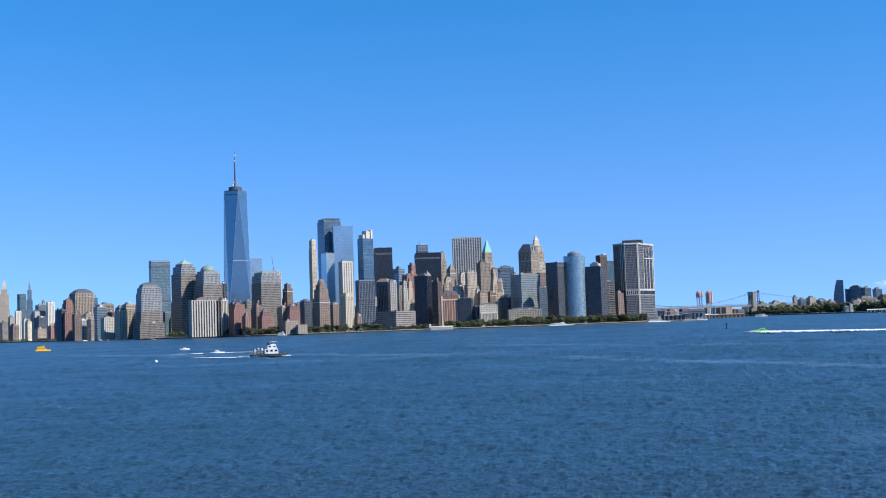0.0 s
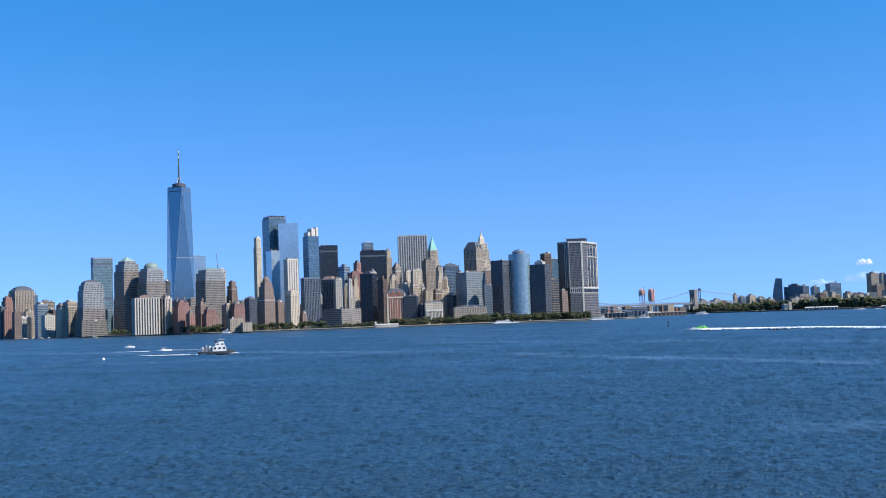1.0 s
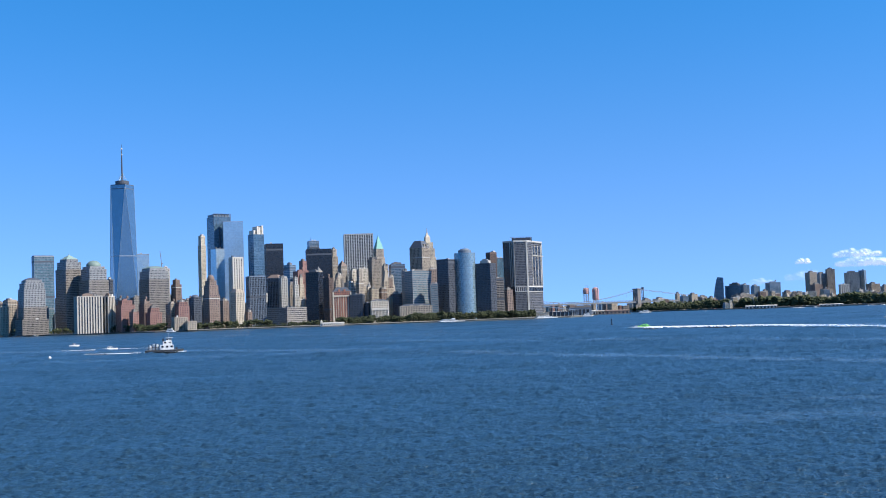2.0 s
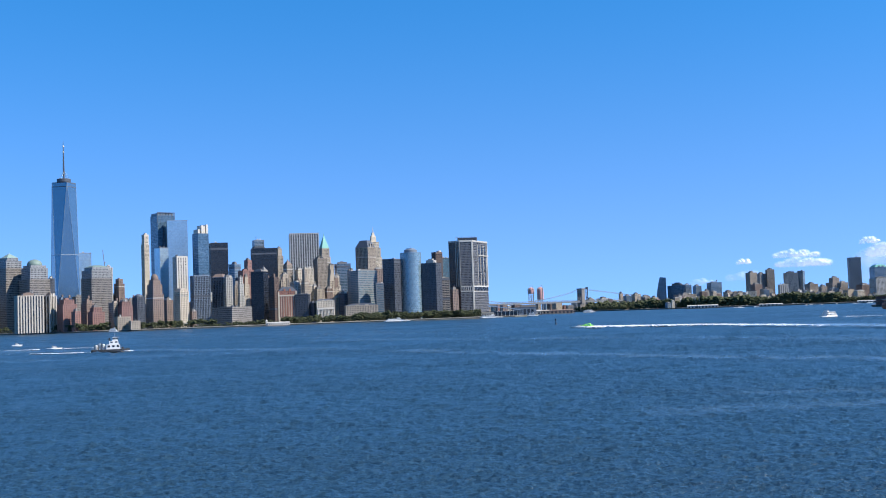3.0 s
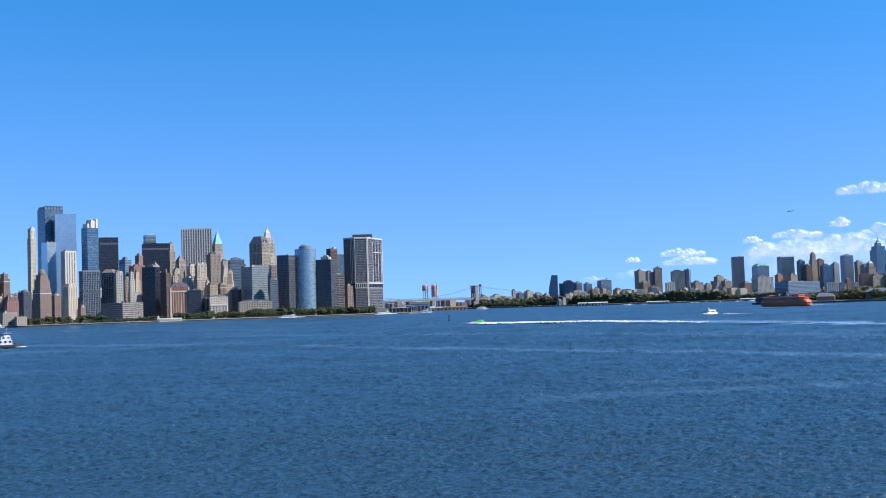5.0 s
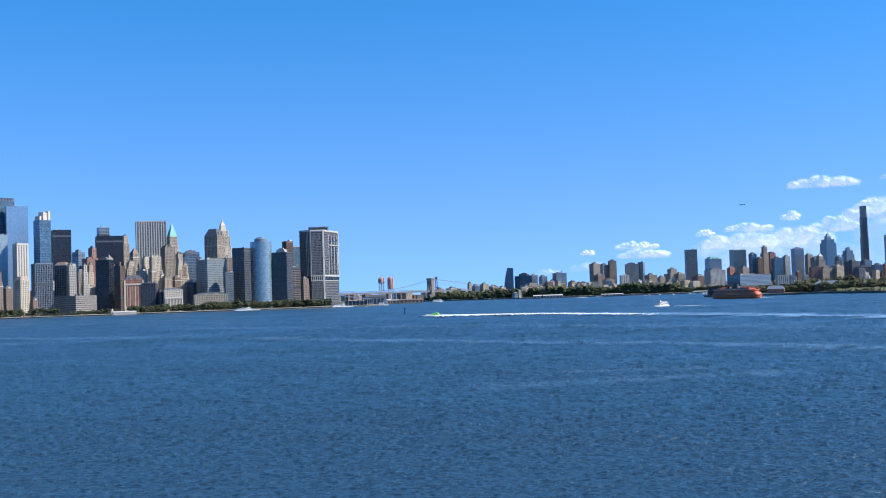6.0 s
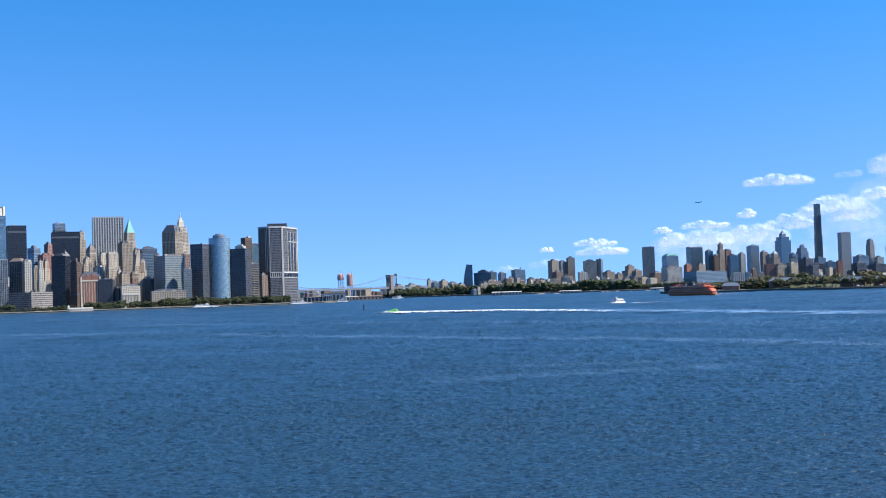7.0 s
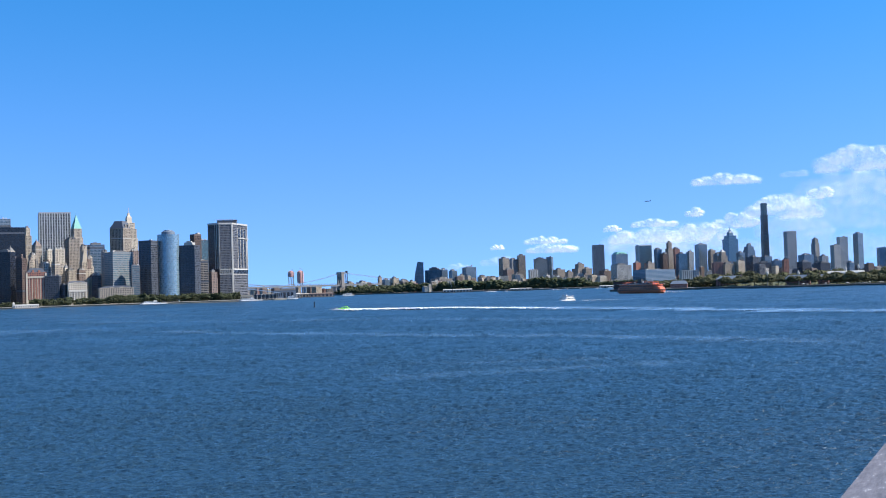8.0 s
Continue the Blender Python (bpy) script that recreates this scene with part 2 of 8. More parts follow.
def tower(name, x, y, w, d, h, yaw, style, label, crown="plant", tiers=((1.0, 1.0),), top=None, rise=8.0, group="", upper=None):
    """A building. tiers: (share of the height at which it ends, share of the plan), from below upward; upper: the style above the first."""
    ob = thing(name, x, y, GROUND, yaw, label, "building", group)
    st = STYLE[style]
    z = 0.0
    for i, (end, share) in enumerate(tiers):
        core, grid = Geo(), Geo()
        if i and upper:
            st = STYLE[upper]
        storeys(core, grid, st, w * share, d * share, z, h * end)
        z = h * end
        body = part("shaft" if i == 0 else "setback", core, M[st[1]], ob)
        part("facade_grid", grid, M[st[0]], body, kind="stuff")
    if h > 70 and not name.startswith("far"):
        stone = style in ("limestone", "cream", "tan", "redbrick", "orangebrick", "brown", "concrete", "tanpiers")
        share = tiers[0][1]
        a, b = w * share / 2 + (0.45 if stone else 0.12), d * share / 2 + (0.45 if stone else 0.12)
        pick = random.Random(int(x * 3 + y * 5))
        for f in (pick.uniform(0.1, 0.2), pick.uniform(0.86, 0.94)) if stone else (pick.uniform(0.3, 0.6), pick.uniform(0.88, 0.95)):
            z = h * tiers[0][0] * f
            if style in ("paleglass", "blueglass", "whitetower", "whitepier", "piers", "granite", "greenband") or pick.random() < 0.5:
                continue
            if stone:
                part("stone_course", Geo().box(-a, a, -b, b, z, z + 1.4), M["concrete" if style != "concrete" else "granite"], ob)
            else:
                part("mechanical_floor", Geo().box(-a, a, -b, b, z, z + 4.2), M["slate"], ob)
    share = tiers[-1][1]
    a, b = w * share / 2, d * share / 2
    mat = M[top or "roof"]
    rng = random.Random(int(x * 7 + y * 13))
    g = Geo()
    if crown == "plant":
        p = part("roof_plant", g.box(-a * rng.uniform(0.4, 0.7), a * rng.uniform(0.2, 0.6), -b * 0.5, b * 0.55, h + 1.1, h + 1.1 + rise * 0.55).box(-a * 0.3, a * 0.1, -b * 0.3, b * 0.3, h + 1.1, h + rise * 0.9), mat, ob)
        if rng.random() < 0.5:
            part("roof_mast", Geo().bar((a * 0.3, 0, h), (a * 0.3, 0, h + rise * 1.5), 0.25), M["steel"], ob)
    elif crown == "pyramid":
        part("pyramid_roof", g.rect([(a, b, h + 1.1), (a * 0.95, b * 0.95, h + 1.5), (a * 0.06, b * 0.06, h + rise), (0.15, 0.15, h + rise * 1.25)]), mat, ob)
    elif crown == "cutpyramid":
        part("pyramid_roof", g.rect([(a, b, h + 1.1), (a * 0.66, b * 0.66, h + rise * 0.7), (a * 0.3, b * 0.3, h + rise)]), mat, ob)
    elif crown == "dome":
        k = min(a, b) * 0.92
        part("dome", g.round([(k, h + 1.1), (k, h + 1.1 + rise * 0.15)] + [(k * math.cos(t * 0.3), h + 1.1 + rise * (0.15 + 0.85 * math.sin(t * 0.3))) for t in range(1, 5)] + [(0.2, h + 1.1 + rise)], 24), mat, ob, smooth=True)
    elif crown == "gable":
        part("hipped_roof", g.rect([(a, b, h + 1.1), (a * 0.55, b * 0.55, h + rise), (a * 0.5, b * 0.5, h + rise * 1.02)]), mat, ob)
        for sx in (-1, 1):
            part("dormer", Geo().box(sx * a * 0.3 - a * 0.1, sx * a * 0.3 + a * 0.1, -b - 0.3, -b * 0.5, h, h + rise * 0.55), M[st[0]], ob)
    elif crown == "barrel":
        part("vault_roof", g.loft([[(xx, b * math.cos(t * math.pi / 10), h + 1.1 + rise * math.sin(t * math.pi / 10)) for t in range(11)] for xx in (-a, a)]), mat, ob)
    elif crown == "spire":
        part("lantern", g.rect([(a * 0.55, b * 0.55, h + 1.1), (a * 0.5, b * 0.5, h + rise * 0.35), (a * 0.25, b * 0.25, h + rise * 0.5), (a * 0.2, b * 0.2, h + rise * 0.62)]), M[st[0]], ob)
        part("spire", Geo().rect([(a * 0.14, b * 0.14, h + rise * 0.62), (0.25, 0.25, h + rise)]), mat, ob)
    elif crown == "water_tank":
        part("roof_house", g.box(-a * 0.5, a * 0.2, -b * 0.5, b * 0.4, h + 1.1, h + 4.5), M[st[0]], ob)
        t = part("water_tank", Geo().round([(2.0, h + 5), (2.0, h + 9), (0.2, h + 10.6)], 10, a * 0.5, 0), M["brown"], ob)
        for sx in (-1, 1):
            part("tank_leg", Geo().box(a * 0.5 + sx * 1.4 - 0.15, a * 0.5 + sx * 1.4 + 0.15, -1.2, 1.2, h + 1.0, h + 5.1), M["roof"], t)
    elif crown == "fins":
        for sx, hh in ((-0.75, 0.45), (-0.1, 0.9), (0.25, 0.8), (0.8, 1.0)):
            part("crown_fin", Geo().box(sx * a - a * 0.16, sx * a + a * 0.16, -b * 0.9, b * 0.7, h + 1.1, h + 1.1 + rise * hh), mat, ob)
    elif crown == "frame":
        for i in range(7):
            u = -a + 2 * a * i / 6
            part("crown_column", Geo().box(u - 0.5, u + 0.5, -b - 0.2, -b + 1.0, h * 0.93, h + rise), M["slate"], ob)
        part("crown_screen", Geo().box(-a * 0.93, a * 0.93, -b * 0.92, b * 0.9, h + 1.1, h + rise - 1.4), M["bluegrey"], ob)
        part("crown_beam", Geo().box(-a, a, -b - 0.1, -b + 0.9, h + rise - 1.2, h + rise - 0.1), M["slate"], ob)
        for sx in (-0.35, 0.35):
            part("brace", Geo().bar((sx * a - a * 0.3, -b - 0.4, h * 0.25), (sx * a, -b - 0.4, h * 0.9), 0.7).bar((sx * a + a * 0.3, -b - 0.4, h * 0.25), (sx * a, -b - 0.4, h * 0.9), 0.7), M["slate"], ob)
    elif crown == "parapet":
        part("parapet", g.box(-a, a, -b, b, h + 1.1, h + 1.1 + rise * 0.4), M[st[0]], ob)
    if crown in ("parapet", "plant") and a > 5:
        z = h + 1.1 + (rise * 0.4 if crown == "parapet" else 0.0)
        for _ in range(rng.randint(1, 3)):
            u, v, q = a * rng.uniform(-0.75, 0.6), b * rng.uniform(-0.8, 0.3), rng.uniform(1.2, 3.0)
            part("roof_house", Geo().box(u - q, u + q, v - q, v + q, z, z + rng.uniform(2.0, 4.5)), M[rng.choice(("concrete", "roof", "slate", "white"))], ob)
        if rng.random() < 0.35:
            u = a * rng.uniform(-0.6, 0.6)
            part("roof_mast", Geo().bar((u, 0, z), (u, 0, z + rng.uniform(6, 13)), 0.3), M["slate"], ob)
    return ob


# ---- water and land ----
def water_material():
    m, nt, p = nodes("harbour_water")
    co = nt.nodes.new("ShaderNodeTexCoord").outputs["Object"]
    dots = []
    for axis in ((0.26, -0.65, 0.0), (1.11, 0.45, 0.0)):
        n = nt.nodes.new("ShaderNodeVectorMath")
        n.operation = "DOT_PRODUCT"
        nt.links.new(co, n.inputs[0])
        n.inputs[1].default_value = axis
        dots.append(n.outputs["Value"])
    join = nt.nodes.new("ShaderNodeCombineXYZ")
    nt.links.new(dots[0], join.inputs[0])
    nt.links.new(dots[1], join.inputs[1])
    v = join.outputs[0]
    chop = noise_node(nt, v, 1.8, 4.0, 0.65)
    waves = noise_node(nt, v, 0.35, 4.0, 0.65)
    gusts = noise_node(nt, v, 0.012, 8.0, 0.72)
    calm = maths(nt, "MAXIMUM", maths(nt, "MULTIPLY_ADD", gusts, 3.4, -0.85), 0.12)
    hgt = maths(nt, "ADD", maths(nt, "MULTIPLY", chop, 0.24), maths(nt, "MULTIPLY", waves, 0.6))
    b = nt.nodes.new("ShaderNodeBump")
    b.inputs["Strength"].default_value, b.inputs["Distance"].default_value = 1.0, 1.0
    nt.links.new(maths(nt, "MULTIPLY", hgt, calm), b.inputs["Height"])
    nt.links.new(b.outputs[0], p.inputs["Normal"])
    # The ripples' light and dark is put into the base colour by chop noise.
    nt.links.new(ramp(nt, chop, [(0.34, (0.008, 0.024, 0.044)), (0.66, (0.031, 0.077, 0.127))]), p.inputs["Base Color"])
    nt.links.new(maths(nt, "MULTIPLY_ADD", gusts, 0.28, 0.20), p.inputs["Roughness"])
    p.inputs["IOR"].default_value = 1.333
    return m


WATER = water_material()


def waves(x, y, step, away):
    """Height of a wind-chopped sea; waves too short for the mesh step fade out, and fine chop takes over."""
    r = np.random.RandomState(4)
    h = np.zeros_like(x)
    for i in range(22):
        length = 0.9 * 1.12 ** i
        th = radians(248 + r.normal(0, 24))
        k = 2 * math.pi / length
        fade = np.clip(length / (2.5 * step) - 0.6, 0, 1)
        h += fade * 0.005 * length ** 0.45 * np.cos(k * (x * math.sin(th) + y * math.cos(th)) + r.uniform(0, 6.28))
    chop = r.normal(0, 1, x.shape)
    fine = sum(np.roll(chop, k, axis=1) for k in range(-2, 3)) / 5 ** 0.5
    long = r.normal(0, 1, x.shape)
    for w in (9, 17):
        long = sum(np.roll(long, k, axis=1) for k in range(-(w // 2), w // 2 + 1)) / w ** 0.5
    long = long / long.std()
    swath = r.normal(0, 1, x.shape)
    for w in (41, 61):
        total = np.cumsum(np.pad(swath, ((0, 0), (w // 2 + 1, w // 2)), mode="wrap"), axis=1)
        swath = total[:, w:] - total[:, :-w]
    swath = swath / swath.std()
    far = np.clip((step - 0.8) / 6, 0, 1)
    wide = (0.75 - 0.2 * far) * fine + 0.7 * (long + 0.5 * np.roll(long, 1, axis=0)) + (0.25 + 0.6 * far) * swath
    return h + wide * np.minimum(np.minimum(0.34, away * 0.0006), step * 0.16)

g = Geo()
n = 20
for i in range(n):
    for j in range(n):
        k = len(g.v)
        d = 14000 / n
        x0, y0 = -7000 + i * d, -7000 + j * d
        g.v += [(x0, y0, -0.6), (x0 + d, y0, -0.6), (x0 + d, y0 + d, -0.6), (x0, y0 + d, -0.6)]
        g.f.append((k, k + 1, k + 2, k + 3))
reach = 14.6 / np.linspace(0.27, 0.0047, 640)
turn = np.radians(np.linspace(34, 112, 1450))
rr, tt = np.meshgrid(reach, turn, indexing="ij")
xs, ys = rr * np.sin(tt) - 15.0, rr * np.cos(tt) - 6.0
gap = np.gradient(reach)[:, None] * np.ones_like(tt)
zs = waves(xs, ys, np.maximum(gap, rr * 0.001), rr)
base, cols = len(g.v), len(turn)
g.v += list(zip(xs.ravel().tolist(), ys.ravel().tolist(), zs.ravel().tolist()))
for i in range(len(reach) - 1):
    o = base + i * cols
    g.f += [(o + j, o + j + cols, o + j + cols + 1, o + j + 1) for j in range(cols - 1)]
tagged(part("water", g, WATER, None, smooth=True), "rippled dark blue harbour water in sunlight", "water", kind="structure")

LAND = surface("city_ground", (0.13, 0.13, 0.11), grain=0.2, stain=0.01)
STONE = surface("seawall_stone", (0.16, 0.15, 0.13), grain=0.8, stain=0.04)


def land(name, pts, label):
    g = Geo().loft([[(x, y, -4.0) for x, y in pts], [(x, y, GROUND) for x, y in pts]])
    ob = tagged(part(name, g, LAND, None), label, "ground", kind="structure")
    cap = Geo()
    for (x0, y0), (x1, y1) in zip(pts, pts[1:]):
        cap.bar((x0, y0, GROUND - 0.2), (x1, y1, GROUND - 0.2), 0.9, 4)
    part("seawall_cap", cap, STONE, ob)
    return ob


land("ground_manhattan", [(2600, 4300), (2250, 2950), (1998, 2242), (1820, 1800), (1720, 1450), (1830, 1290), (1915, 1180), (2080, 960), (2220, 800), (2370, 800), (2460, 860), (2700, 1000), (3050, 1180), (3650, 1580), (4700, 2300), (4700, 4300)][::-1], "flat city ground behind a stone seawall")
land("ground_brooklyn", [(2200, -1500), (3100, -900), (3330, -200), (3420, 100), (3500, 450), (3640, 800), (3880, 1150), (4250, 1500), (5600, 2000), (5600, -1600)], "flat far shore behind a seawall")
land("ground_island", [(1400, -900), (1560, -330), (1660, -150), (1785, -40), (1806, 40), (1835, 95), (1890, 95), (2100, 20), (2500, -120), (2650, -400), (2300, -800)][::-1], "low green island behind a seawall")


# ---- midtown, far behind ----
tower("office_tower", 2965, 3743, 25.1, 25.1, 174.6, -15.0, "darkglass", "dark glass tower far off in midtown", crown='parapet')
tower("office_tower", 2988, 3660, 31.4, 31.4, 131.7, -15.8, "blueband", "pale far-off midtown office tower")
tower("office_tower", 3028, 3693, 9.5, 9.5, 150.4, -16.0, "tan", "slender far-off masonry tower")
tower("office_tower", 2984, 3599, 25.4, 25.4, 138.1, -25.5, "whitetower", "white sunlit tower far off in midtown", crown='parapet')
tower("office_tower", 2831, 3594, 19.5, 19.5, 104.9, -24.0, "whitetower", "white sunlit block far off in midtown", crown='parapet')
tower("office_tower", 2782, 3312, 18.9, 18.9, 103.8, -16.6, "blueband", "pale far-off midtown office tower")
tower("office_tower", 2724, 3359, 17.2, 17.2, 100.0, -15.6, "concrete", "pale far-off midtown office tower")
tower("office_tower", 2598, 3331, 16.6, 16.6, 81.0, -14.5, "tan", "pale far-off midtown office tower")
tower("office_tower", 2572, 3225, 19.0, 19.0, 70.4, -15.2, "concrete", "pale far-off midtown office tower")
tower("office_tower", 2458, 3187, 18.3, 18.3, 60.0, -14.2, "granite", "pale far-off midtown office tower")
tower("office_tower", 2545, 3118, 27.8, 27.8, 73.1, -5.3, "slate", "pale far-off midtown office tower")
# ---- towers beside the river ----
tower("apartment_block", 2298, 2931, 20.7, 20.7, 47.0, -4.2, "brown", "brown brick riverside apartment block")
tower("apartment_block", 2330, 2906, 13.9, 13.9, 57.6, -4.8, "cream", "cream riverside apartment block")
tower("apartment_block", 2291, 2809, 28.4, 28.4, 33.6, -5.3, "tan", "tan riverside apartment block")
tower("apartment_block", 2287, 2748, 18.1, 18.1, 40.4, -5.8, "redbrick", "red brick riverside apartment block")
tower("apartment_block", 2270, 2698, 17.9, 17.9, 49.1, -6.2, "slate", "dark riverside apartment block")
tower("apartment_tower", 2063, 2414, 20.7, 20.7, 103.7, -12.0, "redbrick", "tall red brick apartment tower with stepped top", crown='water_tank', tiers=((0.9, 1.0), (1.0, 0.8)))
tower("office_tower", 2155, 2467, 50.7, 50.7, 122.4, -22.4, "tanpiers", "tan stone tower with chamfered grey roof", crown='cutpyramid', rise=14.0, top='slate')
tower("office_tower", 2214, 2482, 11.3, 11.3, 112.3, -18.3, "blueglass", "slim blue glass tower")
tower("office_tower", 2167, 2389, 37.1, 37.1, 90.4, -27.9, "tanband", "tan banded office block with flat dark roof")
tower("apartment_block", 1980, 2288, 29.4, 29.4, 62.2, 4.4, "slate", "dark slate apartment block")
tower("apartment_block", 2037, 2305, 20.4, 20.4, 64.9, -27.2, "tan", "tan apartment block on the far shore")
tower("apartment_block", 1975, 2265, 43.3, 43.3, 37.7, -7.1, "brown", "low brown brick riverside block")
tower("office_tower", 2008, 2196, 37.1, 37.1, 60.2, 29.4, "slate", "slate blue block beside a pale one")
tower("office_tower", 1994, 2141, 26.3, 26.3, 65.4, -32.7, "concrete", "pale grey concrete block")
tower("office_tower", 2110, 2239, 20.2, 20.2, 83.5, -9.4, "tan", "tan tower with white roof plant", top='white', crown='parapet')
tower("office_tower", 2195, 2364, 16.9, 16.9, 81.7, -8.9, "brown", "brown brick tower behind the river front")
tower("office_tower", 1964, 1963, 17.2, 17.2, 55.6, 0.2, "tealband", "low teal glass block between towers", crown='parapet')
tower("office_tower", 2096, 2113, 47.1, 28.3, 186.5, -31.7, "tealband", "tall curved teal glass office tower with banded floors", crown='barrel', rise=4.0, top='bluegrey')
tower("office_tower", 1861, 1909, 45.6, 45.6, 117.0, -28.2, "granite", "grey granite tower with stepped blue roof", crown='cutpyramid', rise=7.0, top='slate', tiers=((0.5, 1.06), (0.84, 1.0), (0.95, 0.9), (1.0, 0.74)), upper="silver")
tower("office_tower", 1833, 1881, 54.5, 54.5, 30.8, -28.2, "granite", "low granite podium on the river front", crown='parapet', rise=2.0)
tower("office_tower", 1931, 1868, 42.0, 42.0, 163.0, -14.2, "granite", "granite tower with a low green copper pyramid roof", crown='pyramid', rise=11.0, top='verdigris', tiers=((0.86, 1.0), (0.96, 0.88), (1.0, 0.66)), upper="silver")
tower("office_tower", 1938, 1803, 47.0, 47.0, 143.5, -19.6, "granite", "granite tower with a low green copper dome", crown='dome', rise=14.0, top='verdigris', tiers=((0.79, 1.0), (0.96, 0.86), (1.0, 0.74)), upper="silver")
tower("office_tower", 2242, 2034, 12.1, 12.1, 130.3, -2.6, "slate", "slim dark tower on the far shore")
tower("office_tower", 2674, 2301, 34.9, 34.9, 220.9, -39.1, "paleglass", "pale mirror glass tower", crown='parapet', rise=4.0)
tower("office_tower", 1993, 1681, 47.1, 47.1, 135.0, -22.4, "granite", "granite tower with a stepped mastaba roof", crown='cutpyramid', rise=6.0, top='verdigris', tiers=((0.82, 1.02), (0.95, 0.97), (1.0, 0.8)), upper="silver")
tower("office_tower", 2140, 1770, 14.2, 14.2, 142.4, -27.0, "concrete", "pale concrete tower under construction", top='white')
tower("office_tower", 2155, 1752, 17.0, 17.0, 112.1, -11.4, "brown", "slim brown tower with a square cap", crown='parapet', tiers=((0.93, 1.0), (1.0, 0.7)))
tower("apartment_tower", 1718, 1613, 49.2, 24.6, 71.4, -31.3, "whitepier", "white apartment slab with dark vertical window strips", crown='plant', top='brown', group='white slabs')
tower("apartment_tower", 1759, 1599, 25.0, 15.0, 70.7, 11.6, "whitepier", "white apartment slab with dark vertical window strips", crown='plant', top='brown', group='white slabs')
tower("apartment_tower", 1765, 1562, 28.0, 28.0, 61.3, -25.0, "redbrick", "red brick apartment tower with pale patches", crown='water_tank', tiers=((0.85, 1.0), (1.0, 0.75)))
tower("apartment_block", 1754, 1530, 12.7, 12.7, 37.8, -15.0, "redbrick", "lower red brick apartment block", crown='plant')
tower("apartment_tower", 1813, 1553, 17.7, 17.7, 59.5, -9.9, "brown", "brown brick apartment tower", crown='water_tank', tiers=((0.9, 1.0), (1.0, 0.7)))
tower("apartment_block", 1778, 1502, 24.4, 24.4, 44.4, -26.4, "redbrick", "red brick apartment block with setbacks", tiers=((0.8, 1.0), (1.0, 0.7)))
tower("apartment_block", 1824, 1494, 17.9, 17.9, 52.7, -16.8, "tan", "tan brick apartment block", crown='water_tank')
tower("apartment_block", 1828, 1473, 22.3, 22.3, 54.2, -27.7, "redbrick", "broad red brick apartment block", tiers=((0.85, 1.0), (1.0, 0.8)))
tower("apartment_block", 1755, 1420, 24.9, 24.9, 23.3, -36.8, "limestone", "low cream stone block beside the park", crown='parapet', rise=2.0)
tower("apartment_block", 1753, 1391, 17.7, 17.7, 14.9, -37.3, "limestone", "low cream stone block beside the park", crown='parapet', rise=2.0)
tower("apartment_tower", 1868, 1471, 18.1, 18.1, 63.0, -17.9, "slate", "dark apartment tower with rounded top", crown='dome', rise=6.0, top='slate')
# ---- the tall cluster ----
tower("office_tower", 2718, 2114, 16.8, 16.8, 265.1, -18.3, "cream", "very slender cream stone tower", tiers=((0.9, 1.0), (1.0, 0.85)), crown='parapet', rise=6.0)
tower("office_tower", 2513, 1896, 47.8, 47.8, 294.5, -29.6, "blueglass", "tall blue glass tower with braced frame", crown='frame', rise=9.0)
tower("office_tower", 2495, 1837, 51.7, 41.4, 276.8, -49.7, "paleglass", "tall pale mirror glass tower", crown='none')
tower("office_tower", 2335, 1767, 24.6, 24.6, 194.4, -19.0, "paleglass", "blue glass hotel tower", crown='parapet', rise=2.0)
tower("office_tower", 2126, 1558, 25.4, 25.4, 154.5, -32.4, "whitetower", "bright white tower with vertical window strips", crown='parapet', rise=6.0)
tower("office_tower", 2002, 1465, 21.5, 21.5, 74.0, -20.0, "cream", "tan masonry block with a sunlit front", top='tan', crown='gable', rise=8.0)
tower("apartment_tower", 1911, 1464, 25.1, 25.1, 97.7, -18.7, "brown", "brown brick tower with stepped domed top", crown='dome', rise=12.0, top='brown', tiers=((0.7, 1.0), (0.9, 0.85), (1.0, 0.65)))
tower("office_tower", 2023, 1516, 15.0, 15.0, 58.1, -19.3, "brown", "low brown brick block")
tower("office_tower", 2013, 1445, 10.4, 10.4, 31.4, -20.5, "brown", "low brown brick block")
tower("office_tower", 2351, 1661, 29.0, 29.0, 225.1, -26.3, "blueglass", "curved blue glass tower with a white crown", crown='fins', rise=22.0, top='white')
tower("office_tower", 2540, 1739, 44.9, 44.9, 212.9, -49.1, "black", "black steel office tower", crown='parapet', rise=3.0)
tower("office_tower", 2096, 1484, 36.0, 36.0, 109.1, -40.5, "bluepier", "dark blue glass tower", crown='parapet', rise=3.0)
tower("office_tower", 2170, 1483, 27.3, 27.3, 107.4, 11.3, "bluepier", "dark tower with ornate brown crest", crown='gable', rise=8.0, top='brown')
tower("apartment_tower", 2163, 1457, 15.5, 15.5, 106.1, -32.7, "concrete", "grey apartment tower with vertical strips")
tower("apartment_tower", 2272, 1511, 19.8, 19.8, 140.6, -11.2, "blueband", "grey blue apartment tower")
tower("apartment_tower", 2201, 1436, 23.7, 23.7, 120.9, -28.4, "redbrick", "striped brick and glass tower", crown='water_tank')
tower("office_tower", 2373, 1540, 18.6, 18.6, 154.0, -11.9, "redbrick", "red brick tower with stepped top", tiers=((0.85, 1.0), (1.0, 0.7)))
tower("apartment_block", 1960, 1312, 55.9, 55.9, 35.9, -11.0, "granite", "low broad grey stone block on the water", crown='parapet', rise=2.0)
tower("office_tower", 2563, 1614, 64.9, 64.9, 192.4, -54.7, "black", "broad black office tower", crown='parapet', rise=2.0)
tower("office_tower", 2808, 1786, 28.2, 28.2, 235.5, -43.4, "blueband", "grey tower behind a black one", crown='parapet', rise=2.0)
